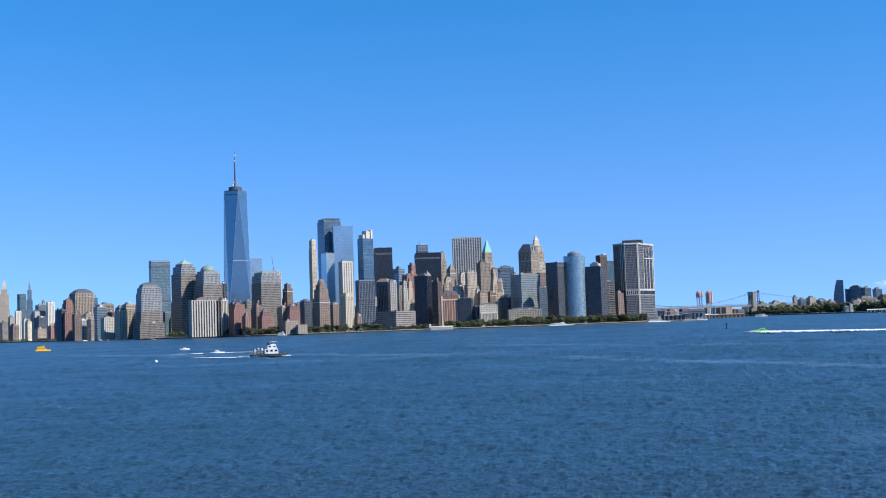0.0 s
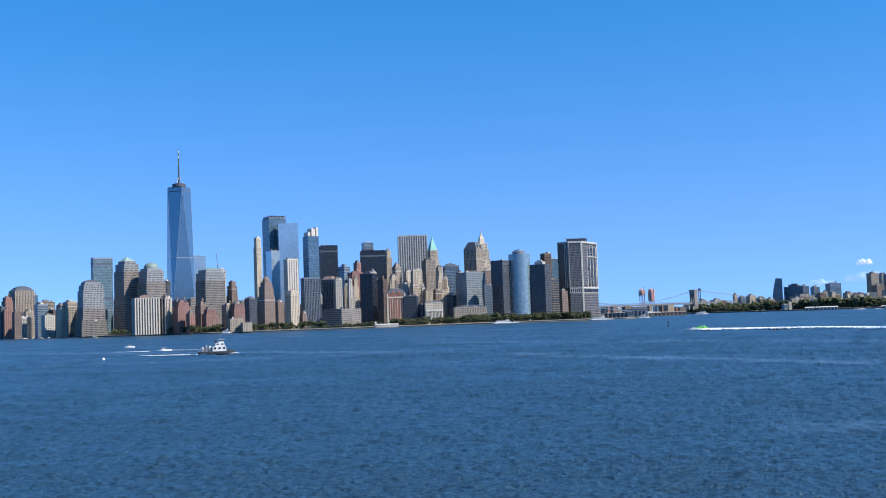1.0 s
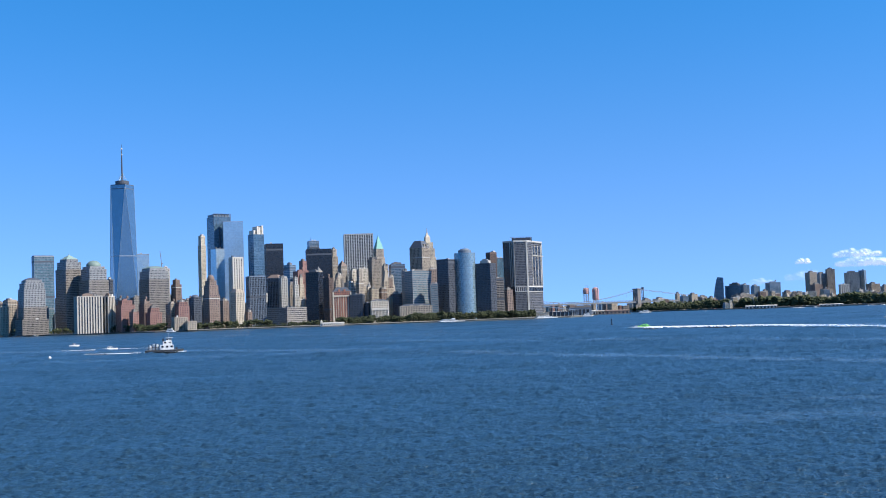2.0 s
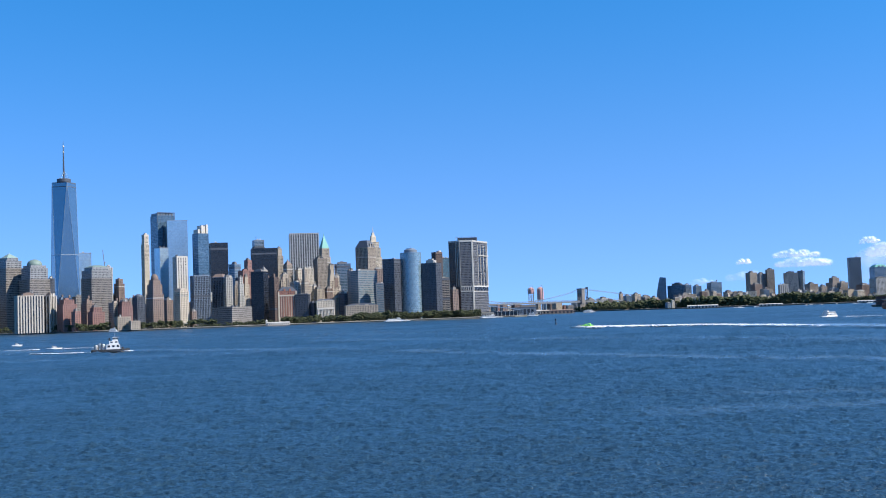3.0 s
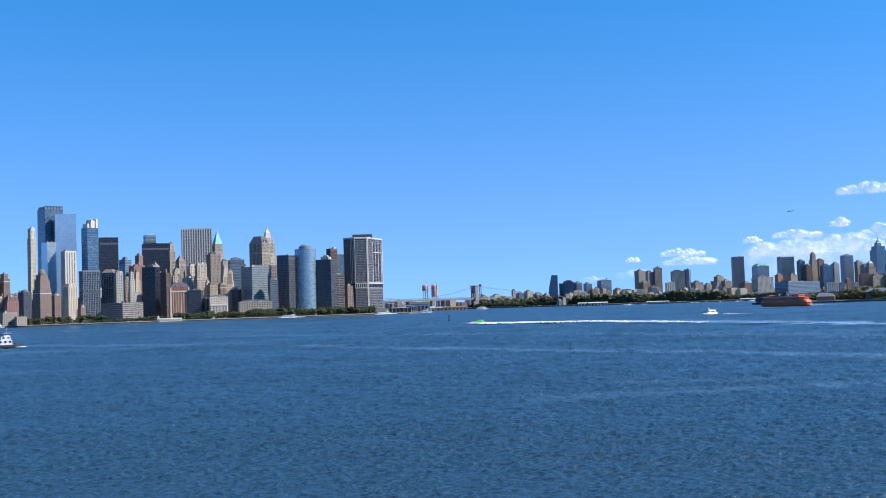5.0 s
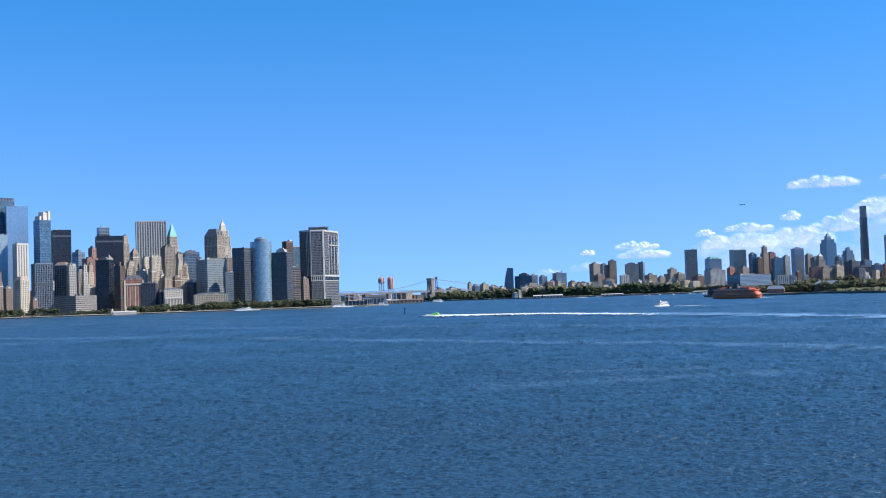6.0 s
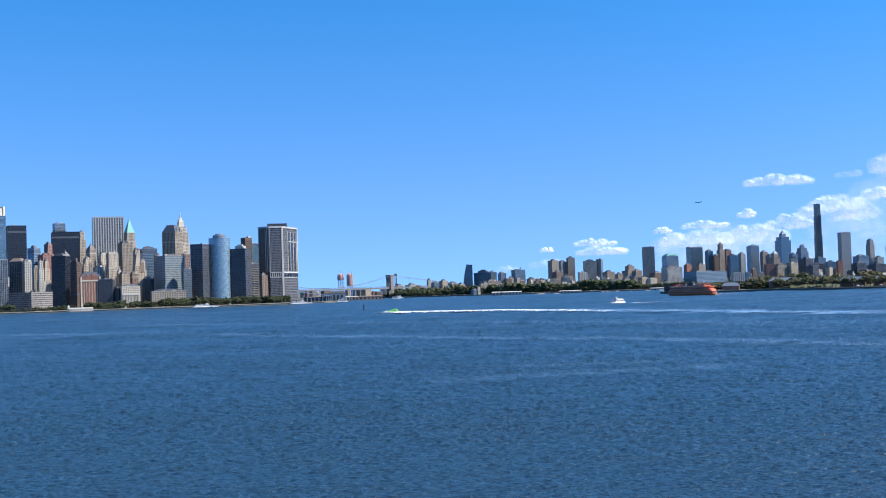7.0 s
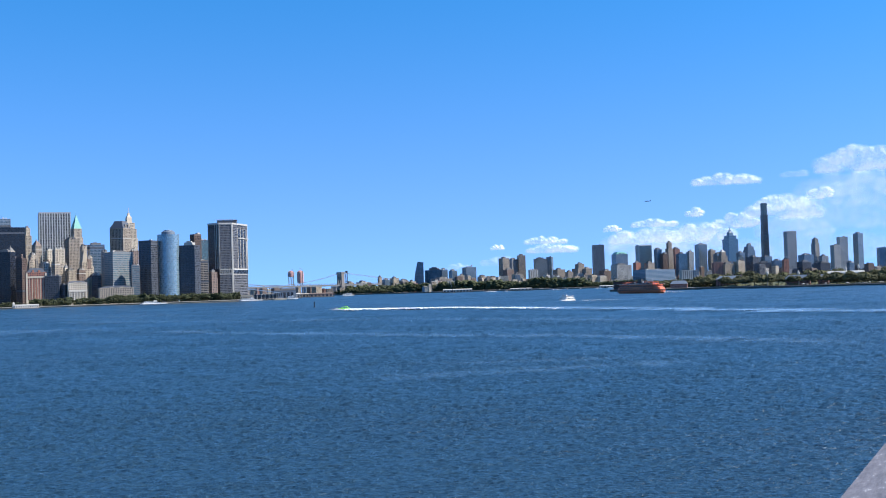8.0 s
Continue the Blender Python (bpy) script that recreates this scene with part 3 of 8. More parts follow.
tower("office_tower", 2627, 1606, 16.1, 16.1, 195.5, -35.3, "limestone", "slender limestone tower on the far shore", tiers=((0.9, 1.0), (1.0, 0.7)))
tower("office_tower", 2117, 1345, 29.3, 29.3, 112.4, 11.3, "black", "dark bronze office tower by the park", crown='plant', rise=8.0)
tower("office_tower", 2201, 1363, 18.2, 18.2, 102.0, -1.8, "darkbrown", "dark brown office block", crown='water_tank')
block = tower("office_tower", 2122, 1281, 38.7, 38.7, 68.1, -55.1, "orangebrick", "red brick and limestone block with ornate roof", crown='gable', rise=10.0, top='slate')
for u in (-18.4, 18.4):
    part("corner_pier", Geo().box(u - 1.6, u + 1.6, -20.0, -18.6, 0, 68), M["cream"], block)
part("base_course", Geo().box(-19.9, 19.9, -19.9, -18.7, 0, 13), M["cream"], block)
part("cornice", Geo().box(-20.2, 20.2, -20.4, -18.7, 58, 61), M["cream"], block)
for i in range(6):
    part("bay_pier", Geo().box(-13.5 + 5.2 * i, -12.5 + 5.2 * i, -19.7, -18.8, 13, 58), M["cream"], block)
tower("office_tower", 2333, 1415, 17.3, 17.3, 114.0, -24.9, "limestone", "limestone block with stepped top", tiers=((0.8, 1.0), (1.0, 0.7)))
tower("office_tower", 2466, 1484, 16.2, 16.2, 141.8, -25.2, "tan", "tan stone tower with gabled roof", crown='pyramid', rise=14.0, top='brown')
tower("office_tower", 2262, 1340, 24.6, 24.6, 91.2, -30.9, "concrete", "grey stone office block", crown='water_tank')
tower("office_tower", 2481, 1459, 23.6, 23.6, 129.5, -36.2, "cream", "cream stone tower on the far shore", tiers=((0.8, 1.0), (1.0, 0.75)))
tower("office_tower", 2449, 1416, 27.3, 27.3, 129.5, -45.8, "cream", "sunlit cream stone tower", tiers=((0.75, 1.0), (1.0, 0.8)), crown='parapet', rise=2.0)
tower("office_tower", 2316, 1346, 22.6, 22.6, 92.0, -26.0, "limestone", "limestone office block on the far shore")
tower("office_tower", 2287, 1297, 25.9, 25.9, 74.1, -26.6, "limestone", "limestone office block with setbacks", tiers=((0.7, 1.0), (1.0, 0.75)))
tower("office_tower", 2131, 1247, 28.0, 28.0, 59.4, 20.4, "slate", "dark slate office block by the park", crown='parapet', rise=3.0)
tower("office_tower", 2134, 1222, 13.5, 13.5, 40.4, -15.1, "slate", "low slate block by the park", crown='parapet', rise=2.0)
hall = tower("public_building", 2136, 1197, 36.7, 36.7, 44.3, -54.3, "cream", "low white classical custom house with columns", crown='gable', rise=5.0, top='slate')
for i in range(12):
    part("column", Geo().round([(0.9, 9), (0.75, 26), (1.0, 27)], 8, -16.5 + 3.0 * i, -19.4), M["white"], hall)
part("entablature", Geo().box(-18.4, 18.4, -20.6, -18.3, 27, 31), M["white"], hall)
part("column_base", Geo().box(-18.4, 18.4, -20.6, -18.3, 0, 9), M["cream"], hall)
tower("office_tower", 2735, 1593, 78.9, 78.9, 237.2, -57.3, "piers", "broad tower with pale vertical piers", crown='parapet', rise=5.0)
tower("office_tower", 2674, 1496, 25.1, 25.1, 191.8, -37.5, "limestone", "limestone tower with a green copper pyramid", crown='pyramid', rise=36.0, top='copper', tiers=((0.88, 1.0), (1.0, 0.85)))
tower("office_tower", 2551, 1439, 27.2, 27.2, 158.3, -37.3, "tan", "tan brick tower slab")
tower("office_tower", 2345, 1294, 26.8, 26.8, 93.7, -37.8, "limestone", "stepped limestone tower with lantern top", crown='pyramid', rise=30.0, top='limestone', tiers=((0.6, 1.15), (0.82, 1.0), (1.0, 0.6)))
tower("office_tower", 2476, 1368, 11.9, 11.9, 135.7, -27.3, "limestone", "slim limestone tower on the far shore")
tower("office_tower", 2622, 1414, 36.3, 36.3, 145.6, -51.6, "blueband", "blue grey banded office tower", crown='plant')
tower("office_tower", 2219, 1214, 14.2, 14.2, 51.8, -27.5, "limestone", "limestone office block on the far shore", crown='water_tank')
tower("office_tower", 2208, 1191, 14.1, 14.1, 59.5, -5.3, "slate", "dark narrow office block")
tower("office_tower", 2412, 1277, 14.4, 14.4, 117.5, -28.3, "concrete", "grey concrete tower on the far shore")
tower("office_tower", 2766, 1420, 39.6, 39.6, 193.2, -4.3, "tanpiers", "stone tower with hipped dark roof", crown='gable', rise=20.0, top='slate')
tower("office_tower", 2847, 1437, 36.8, 36.8, 212.7, -44.7, "cream", "cream stone tower with a lantern spire", crown='spire', rise=44.0, top='steel', tiers=((0.8, 1.0), (0.92, 0.88), (1.0, 0.7)))
tower("office_tower", 2230, 1151, 48.0, 33.6, 107.9, -31.1, "greenband", "broad green glass office block with banded floors", crown='plant', rise=5.0, tiers=((0.42, 1.06), (1.0, 1.0)))
tower("office_tower", 2352, 1150, 17.0, 17.0, 113.0, -40.0, "limestone", "limestone block with a gilded hipped roof", crown='gable', rise=9.0, top='brass')
tower("office_tower", 2255, 1189, 20.7, 20.7, 96.7, -38.9, "greenband", "blue glass wing of an office block", crown='parapet', rise=2.0)
tower("office_tower", 2218, 1107, 16.3, 16.3, 77.8, -57.1, "greenband", "pale banded office slab", crown='parapet', rise=2.0)
tower("office_tower", 2485, 1243, 16.4, 16.4, 121.1, -40.2, "brown", "brown office tower on the far shore")
tower("public_building", 2120, 1102, 66.5, 26.6, 31.5, -54.9, "limestone", "low stone museum block with gabled roof", crown='gable', rise=5.0, top='slate')
tower("office_tower", 2257, 1095, 30.0, 30.0, 130.0, -5.6, "slate", "dark slate office tower", crown='parapet', rise=3.0)
tower("office_tower", 2312, 1025, 34.7, 34.7, 120.0, 2.7, "slate", "dark slate office tower with roof plant", crown='plant', rise=12.0, top='concrete')
tower("office_tower", 2546, 1113, 19.2, 19.2, 153.2, -32.7, "darkbrown", "dark tower with white roof plant", top='white', crown='parapet', rise=10.0)
tower("office_tower", 2691, 1158, 22.4, 22.4, 148.8, -43.5, "darkglass", "teal glass tower on the far shore", crown='parapet', rise=2.0)
tower("office_tower", 2378, 1025, 22.4, 22.4, 88.9, -56.6, "tanband", "tan banded office tower", crown='plant', rise=4.0)
tower("office_tower", 2423, 1020, 15.4, 15.4, 62.6, -33.5, "brown", "brown office block on the far shore")
# ---- far shore of the east river ----
tower("far_tower", 4044, 1051, 11.9, 11.9, 55.8, -41.7, "tan", "slim tan tower with small dome on the far shore", crown='dome', rise=8.0, top='slate')
tower("far_tower", 4001, 1017, 20.6, 20.6, 46.4, -42.0, "blueband", "grey apartment block on the far shore")
tower("far_tower", 4057, 999, 23.9, 23.9, 52.1, -42.4, "cream", "cream apartment block on the far shore")
tower("far_tower", 4016, 956, 24.9, 24.9, 42.4, -53.4, "tan", "tan warehouse block on the far shore")
tower("far_tower", 3974, 915, 20.4, 20.4, 37.1, -43.3, "limestone", "pale block on the far shore")
tower("far_tower", 4207, 1213, 21.8, 21.8, 41.9, -40.2, "tan", "brown block beyond the bridge")
tower("far_tower", 4220, 1167, 34.3, 34.3, 42.6, -40.8, "concrete", "grey block beyond the bridge")
tower("far_tower", 4188, 876, 62.3, 62.3, 78.1, 1.8, "blueglass", "dark blue glass tower on the far shore", crown='plant', rise=14.0)
tower("far_tower", 4146, 832, 22.4, 22.4, 78.4, -55.4, "blueband", "grey tower on the far shore")
tower("far_tower", 4103, 789, 22.4, 22.4, 72.4, -45.4, "blueband", "grey blue tower on the far shore")
tower("far_tower", 3948, 802, 54.8, 54.8, 43.6, -44.8, "granite", "low dark block on the far shore")
tower("far_tower", 4114, 730, 39.4, 39.4, 83.0, -56.7, "blueband", "grey tower with roof tank", crown='water_tank')
tower("far_tower", 4011, 740, 14.6, 14.6, 53.8, -45.8, "tan", "tan block on the far shore")
tower("far_tower", 3925, 651, 24.2, 24.2, 46.6, -46.8, "tan", "tan block on the far shore")
tower("far_tower", 3931, 615, 28.4, 28.4, 41.6, -47.4, "cream", "cream block on the far shore")
tower("far_tower", 4234, 618, 29.0, 29.0, 114.5, -47.9, "tan", "brown tower on the far shore")
tower("far_tower", 4288, 591, 27.8, 27.8, 110.3, -48.4, "silver", "grey tower on the far shore")
tower("far_tower", 4292, 560, 26.4, 26.4, 124.3, -68.5, "tan", "tan slab tower on the far shore")
tower("far_tower", 4038, 574, 40.7, 40.7, 68.8, -48.2, "brown", "stepped grey block on the far shore", tiers=((0.7, 1.0), (1.0, 0.7)))
tower("far_tower", 3894, 523, 31.0, 31.0, 50.2, -59.1, "limestone", "pale stone block on the far shore")
tower("far_tower", 3739, 545, 23.7, 23.7, 42.6, -75.3, "cream", "sunlit cream block on the far shore", crown='parapet', rise=1.0)
tower("far_tower", 3901, 469, 27.2, 27.2, 62.1, -69.0, "whitetower", "white sunlit block on the far shore", crown='parapet', rise=2.0)
tower("far_tower", 4251, 483, 45.8, 45.8, 108.0, -77.1, "concrete", "grey slab tower with piers")
tower("far_tower", 4305, 453, 20.2, 20.2, 114.3, -12.4, "blueband", "dark slab tower on the far shore", crown='parapet', rise=2.0)
tower("far_tower", 4060, 396, 31.8, 31.8, 63.1, -50.7, "tan", "brown row of apartment blocks")
tower("far_tower", 4166, 330, 41.3, 41.3, 82.4, -51.7, "tan", "tan courthouse block with trees before it", tiers=((0.8, 1.0), (1.0, 0.6)))
tower("far_tower", 3963, 351, 19.7, 19.7, 52.8, -51.2, "tan", "tan block on the far shore")
tower("far_tower", 4018, 293, 25.5, 25.5, 63.2, -52.1, "tan", "red brick block on the far shore")
tower("far_tower", 4470, 281, 42.6, 42.6, 157.8, -78.6, "silver", "dark grey office tower", crown='parapet', rise=3.0)
tower("far_tower", 3973, 225, 33.5, 33.5, 52.7, -53.0, "brown", "grey block on the far shore")
tower("far_tower", 4275, 190, 45.8, 45.8, 114.9, -64.2, "blueband", "dark tower with copper roof and lantern", crown='gable', rise=10.0, top='copper')
tower("far_tower", 3776, 163, 51.6, 51.6, 67.5, -64.2, "concrete", "broad grey office block")
tower("far_tower", 4478, 107, 49.4, 49.4, 149.3, -70.1, "tealband", "teal glass tower with curved top", crown='barrel', rise=4.0, top='bluegrey')
tower("far_tower", 3928, 117, 19.1, 19.1, 75.6, -54.5, "orangebrick", "tan and red apartment block")
tower("far_tower", 3929, 75, 24.5, 24.5, 74.2, -55.1, "tan", "tan apartment block on the far shore")
tower("far_tower", 4429, 52, 21.4, 21.4, 132.8, -55.5, "blueband", "grey tower on the far shore")
tower("far_tower", 4379, 29, 21.1, 21.1, 113.6, -55.8, "darkbrown", "grey tower on the far shore")
tower("far_tower", 4429, 9, 21.3, 21.3, 157.1, -56.1, "tan", "red brick tower with setback top", tiers=((0.85, 1.0), (1.0, 0.7)))
tower("far_tower", 4479, -15, 23.1, 23.1, 133.9, -56.4, "redbrick", "brown tower on the far shore")
tower("far_tower", 4329, -35, 32.9, 32.9, 110.1, -67.2, "blueglass", "blue glass tower on the far shore")
tower("far_tower", 4379, -67, 21.0, 21.0, 116.5, -57.1, "palegrid", "grey tower on the far shore")
tower("far_tower", 3579, 54, 132.2, 52.9, 47.2, -42.0, "blueband", "long low blue grey terminal block", crown='plant', rise=4.0)
tower("far_tower", 3479, -41, 32.7, 32.7, 39.8, -76.5, "whitetower", "low white sunlit block", crown='parapet', rise=2.0)
tower("far_tower", 4478, -110, 34.3, 34.3, 145.5, -63.0, "blueband", "grey tower with pointed roof", crown='pyramid', rise=8.0, top='slate')
tower("far_tower", 4427, -148, 21.0, 21.0, 121.1, -58.1, "tan", "red brick tower on the far shore")
tower("far_tower", 4376, -170, 26.6, 26.6, 106.3, -58.4, "blueband", "blue grey tower on the far shore")
tower("far_tower", 4226, -179, 34.3, 34.3, 108.7, -58.6, "tan", "old brown tower with tapering top", crown='pyramid', rise=12.0, top='concrete', tiers=((0.7, 1.0), (0.88, 0.75), (1.0, 0.5)))
tower("far_tower", 4574, -225, 43.1, 43.1, 179.4, -59.0, "blueglass", "stepped blue glass tower with slim top", crown='spire', rise=36.0, top='steel', tiers=((0.92, 1.0), (1.0, 0.8)))
tower("far_tower", 3976, -182, 37.6, 37.6, 62.2, -58.8, "limestone", "pale gabled blocks on the far shore")
tower("far_tower", 4373, -251, 22.0, 22.0, 107.5, -59.5, "blueband", "dark slate tower on the far shore")
tower("far_tower", 4421, -285, 32.5, 32.5, 137.2, -59.9, "blueband", "blue grey tower with dark stepped top", tiers=((0.85, 1.0), (0.95, 0.8), (1.0, 0.4)), crown='parapet', rise=6.0)
tower("far_tower", 4073, -235, 15.6, 15.6, 87.3, -79.1, "cream", "slim cream tower on the far shore")
tower("far_tower", 4021, -272, 32.9, 32.9, 82.9, -48.7, "slate", "low slate tower on the far shore")
tower("far_tower", 3969, -302, 41.8, 41.8, 61.8, -71.0, "slate", "dark low block on the far shore")
tower("far_tower", 4317, -338, 30.1, 30.1, 88.6, -60.7, "blueband", "dark slate block on the far shore")
tower("far_tower", 4164, -363, 32.0, 32.0, 70.6, -71.7, "blueband", "blue grey block on the far shore")
tower("far_tower", 3863, -364, 16.1, 16.1, 69.1, -72.0, "orangebrick", "red brick block with arch")
tower("far_tower", 4558, -448, 36.4, 36.4, 185.3, -72.3, "palegrid", "pale grey slab tower with dark top", crown='parapet', rise=4.0)
tower("far_tower", 4354, -482, 39.8, 39.8, 90.4, -62.5, "blueband", "dark slate block on the far shore")
tower("far_tower", 4156, -453, 35.3, 35.3, 63.3, -62.4, "slate", "brown block on the far shore")
tower("far_tower", 4499, -533, 21.5, 21.5, 151.6, -51.6, "silver", "slate tower with stepped top", tiers=((0.9, 1.0), (1.0, 0.8)))
tower("far_tower", 4248, -530, 24.8, 24.8, 82.3, -63.3, "palegrid", "grey block with roof frames")
tower("far_tower", 4050, -501, 39.4, 39.4, 56.1, -63.2, "slate", "low dark block on the far shore")
tower("far_tower", 4441, -597, 25.8, 25.8, 123.9, -63.8, "palegrid", "blue glass tower on the far shore", crown='parapet', rise=2.0)
tower("far_tower", 4487, -629, 30.5, 30.5, 153.9, -74.6, "palegrid", "grey tower with dark side", crown='parapet', rise=4.0)
tower("far_tower", 4528, -692, 25.5, 25.5, 167.9, -53.6, "blueband", "blue grey tower with cut top", crown='plant', rise=8.0)
tower("far_tower", 4137, -605, 18.6, 18.6, 53.9, -64.5, "blueband", "low dark block on the far shore")
tower("far_tower", 3930, -636, 30.0, 30.0, 34.9, -65.3, "slate", "low grey block on the far shore")
tower("far_tower", 4416, -762, 38.3, 38.3, 108.7, -85.6, "blueband", "pale blue grey tower", crown='parapet', rise=2.0)
tower("far_tower", 4211, -771, 33.1, 33.1, 57.1, -66.5, "tan", "brown tower on the far shore")
# ---- lower blocks filling the streets behind ----
tower("city_block", 1911, 2256, 17.9, 17.9, 72.0, 4.5, "slate", "dark slate block in the streets behind the front", crown='parapet', rise=6.0)
tower("city_block", 1912, 2237, 18.1, 18.1, 65.9, -22.3, "redbrick", "red brick block in the streets behind the front", crown='water_tank', rise=6.0)
tower("city_block", 1737, 2001, 14.9, 14.9, 57.8, -18.8, "brown", "brown brick block in the streets behind the front", crown='water_tank', rise=6.0)
tower("city_block", 1920, 2185, 22.8, 22.8, 45.5, -22.1, "concrete", "grey concrete block in the streets behind the front", crown='parapet', rise=6.0)
tower("city_block", 1803, 2033, 11.8, 11.8, 45.4, 14.3, "tan", "tan stone block in the streets behind the front", crown='plant', rise=6.0)
tower("city_block", 1909, 2119, 23.4, 23.4, 73.6, -21.2, "blueband", "blue grey glass block in the streets behind the front", crown='parapet', rise=6.0)
tower("city_block", 1862, 2044, 22.9, 22.9, 49.3, -22.1, "concrete", "grey concrete block in the streets behind the front", crown='plant', rise=6.0)
tower("city_block", 1922, 2094, 14.5, 14.5, 62.1, 0.8, "darkbrown", "dark brown brick block in the streets behind the front", crown='plant', rise=6.0)
tower("city_block", 1845, 1981, 19.4, 19.4, 63.8, -10.2, "cream", "cream stone block in the streets behind the front", crown='plant', rise=6.0)
tower("city_block", 1896, 2012, 21.8, 21.8, 74.8, -13.5, "tan", "tan stone block in the streets behind the front", crown='parapet', rise=6.0)
tower("city_block", 1928, 2024, 14.8, 14.8, 71.5, -0.3, "darkbrown", "dark brown brick block in the streets behind the front", crown='parapet', rise=6.0)
tower("city_block", 2054, 2127, 14.4, 14.4, 78.9, -16.7, "redbrick", "red brick block in the streets behind the front", crown='water_tank', rise=6.0)
tower("city_block", 2026, 2066, 14.1, 14.1, 43.8, 3.0, "cream", "cream stone block in the streets behind the front", crown='water_tank', rise=6.0)
tower("city_block", 1986, 1996, 22.4, 22.4, 46.8, -16.8, "brown", "brown brick block in the streets behind the front", crown='plant', rise=6.0)
tower("city_block", 2038, 2025, 23.0, 23.0, 42.8, -19.5, "blueband", "blue grey glass block in the streets behind the front", crown='plant', rise=6.0)
tower("city_block", 1928, 1890, 20.9, 20.9, 75.8, -29.6, "granite", "grey granite block in the streets behind the front", crown='parapet', rise=6.0)
tower("city_block", 1982, 1921, 16.5, 16.5, 67.3, -22.4, "redbrick", "red brick block in the streets behind the front", crown='parapet', rise=6.0)
tower("city_block", 1990, 1908, 12.5, 12.5, 69.8, -24.4, "tan", "tan stone block in the streets behind the front", crown='parapet', rise=6.0)
tower("city_block", 2027, 1918, 13.9, 13.9, 42.8, -27.0, "concrete", "grey concrete block in the streets behind the front", crown='water_tank', rise=6.0)
tower("city_block", 2170, 2026, 17.6, 17.6, 76.5, -15.1, "darkbrown", "dark brown brick block in the streets behind the front", crown='water_tank', rise=6.0)
tower("city_block", 2045, 1883, 16.2, 16.2, 50.1, -27.9, "granite", "grey granite block in the streets behind the front", crown='water_tank', rise=6.0)
tower("city_block", 2084, 1888, 18.1, 18.1, 64.1, -20.8, "limestone", "limestone block in the streets behind the front", crown='plant', rise=6.0)
tower("city_block", 2063, 1843, 16.8, 16.8, 72.8, -1.3, "blueband", "blue grey glass block in the streets behind the front", crown='water_tank', rise=6.0)
tower("city_block", 2161, 1903, 20.6, 20.6, 54.5, -24.0, "granite", "grey granite block in the streets behind the front", crown='water_tank', rise=6.0)
tower("city_block", 2084, 1809, 24.2, 24.2, 76.3, -28.4, "granite", "grey granite block in the streets behind the front", crown='plant', rise=6.0)
tower("city_block", 2125, 1823, 20.1, 20.1, 65.8, -1.1, "slate", "dark slate block in the streets behind the front", crown='parapet', rise=6.0)
tower("city_block", 2205, 1869, 15.9, 15.9, 66.5, -0.9, "granite", "grey granite block in the streets behind the front", crown='water_tank', rise=6.0)
tower("city_block", 2275, 1899, 14.3, 14.3, 82.3, -15.5, "cream", "cream stone block in the streets behind the front", crown='parapet', rise=6.0)
tower("city_block", 2168, 1780, 13.7, 13.7, 77.0, -8.1, "slate", "dark slate block in the streets behind the front", crown='parapet', rise=6.0)
tower("city_block", 2208, 1785, 16.4, 16.4, 71.3, -9.7, "darkbrown", "dark brown brick block in the streets behind the front", crown='water_tank', rise=6.0)
tower("city_block", 2078, 1656, 18.6, 18.6, 65.1, -31.5, "granite", "grey granite block in the streets behind the front", crown='water_tank', rise=6.0)
tower("city_block", 2091, 1646, 13.1, 13.1, 61.9, -19.2, "limestone", "limestone block in the streets behind the front", crown='plant', rise=6.0)
tower("city_block", 2140, 1659, 22.9, 22.9, 50.3, -31.0, "brown", "brown brick block in the streets behind the front", crown='plant', rise=6.0)
tower("city_block", 2154, 1653, 15.0, 15.0, 40.9, -8.8, "darkbrown", "dark brown brick block in the streets behind the front", crown='water_tank', rise=6.0)
tower("city_block", 2338, 1773, 16.9, 16.9, 76.7, -10.5, "granite", "grey granite block in the streets behind the front", crown='parapet', rise=6.0)
tower("city_block", 2196, 1647, 11.9, 11.9, 50.4, -18.7, "darkbrown", "dark brown brick block in the streets behind the front", crown='parapet', rise=6.0)
tower("city_block", 2345, 1734, 16.3, 16.3, 57.8, -13.3, "limestone", "limestone block in the streets behind the front", crown='water_tank', rise=6.0)
tower("city_block", 2394, 1747, 14.3, 14.3, 64.9, 1.2, "concrete", "grey concrete block in the streets behind the front", crown='parapet', rise=6.0)
tower("city_block", 2238, 1607, 20.8, 20.8, 53.6, -1.6, "tan", "tan stone block in the streets behind the front", crown='parapet', rise=6.0)
tower("city_block", 2275, 1616, 20.3, 20.3, 54.0, -32.2, "darkbrown", "dark brown brick block in the streets behind the front", crown='water_tank', rise=6.0)
tower("city_block", 2417, 1691, 21.0, 21.0, 81.6, -16.9, "concrete", "grey concrete block in the streets behind the front", crown='water_tank', rise=6.0)
tower("city_block", 2266, 1564, 15.0, 15.0, 55.1, 0.4, "granite", "grey granite block in the streets behind the front", crown='water_tank', rise=6.0)
tower("city_block", 2360, 1604, 13.9, 13.9, 44.5, -24.4, "tan", "tan stone block in the streets behind the front", crown='water_tank', rise=6.0)
tower("city_block", 2344, 1574, 14.2, 14.2, 39.7, -31.8, "concrete", "grey concrete block in the streets behind the front", crown='water_tank', rise=6.0)
tower("city_block", 2410, 1589, 15.9, 15.9, 75.3, -31.8, "granite", "grey granite block in the streets behind the front", crown='water_tank', rise=6.0)
tower("city_block", 2470, 1602, 20.8, 20.8, 78.1, -42.3, "darkbrown", "dark brown brick block in the streets behind the front", crown='plant', rise=6.0)
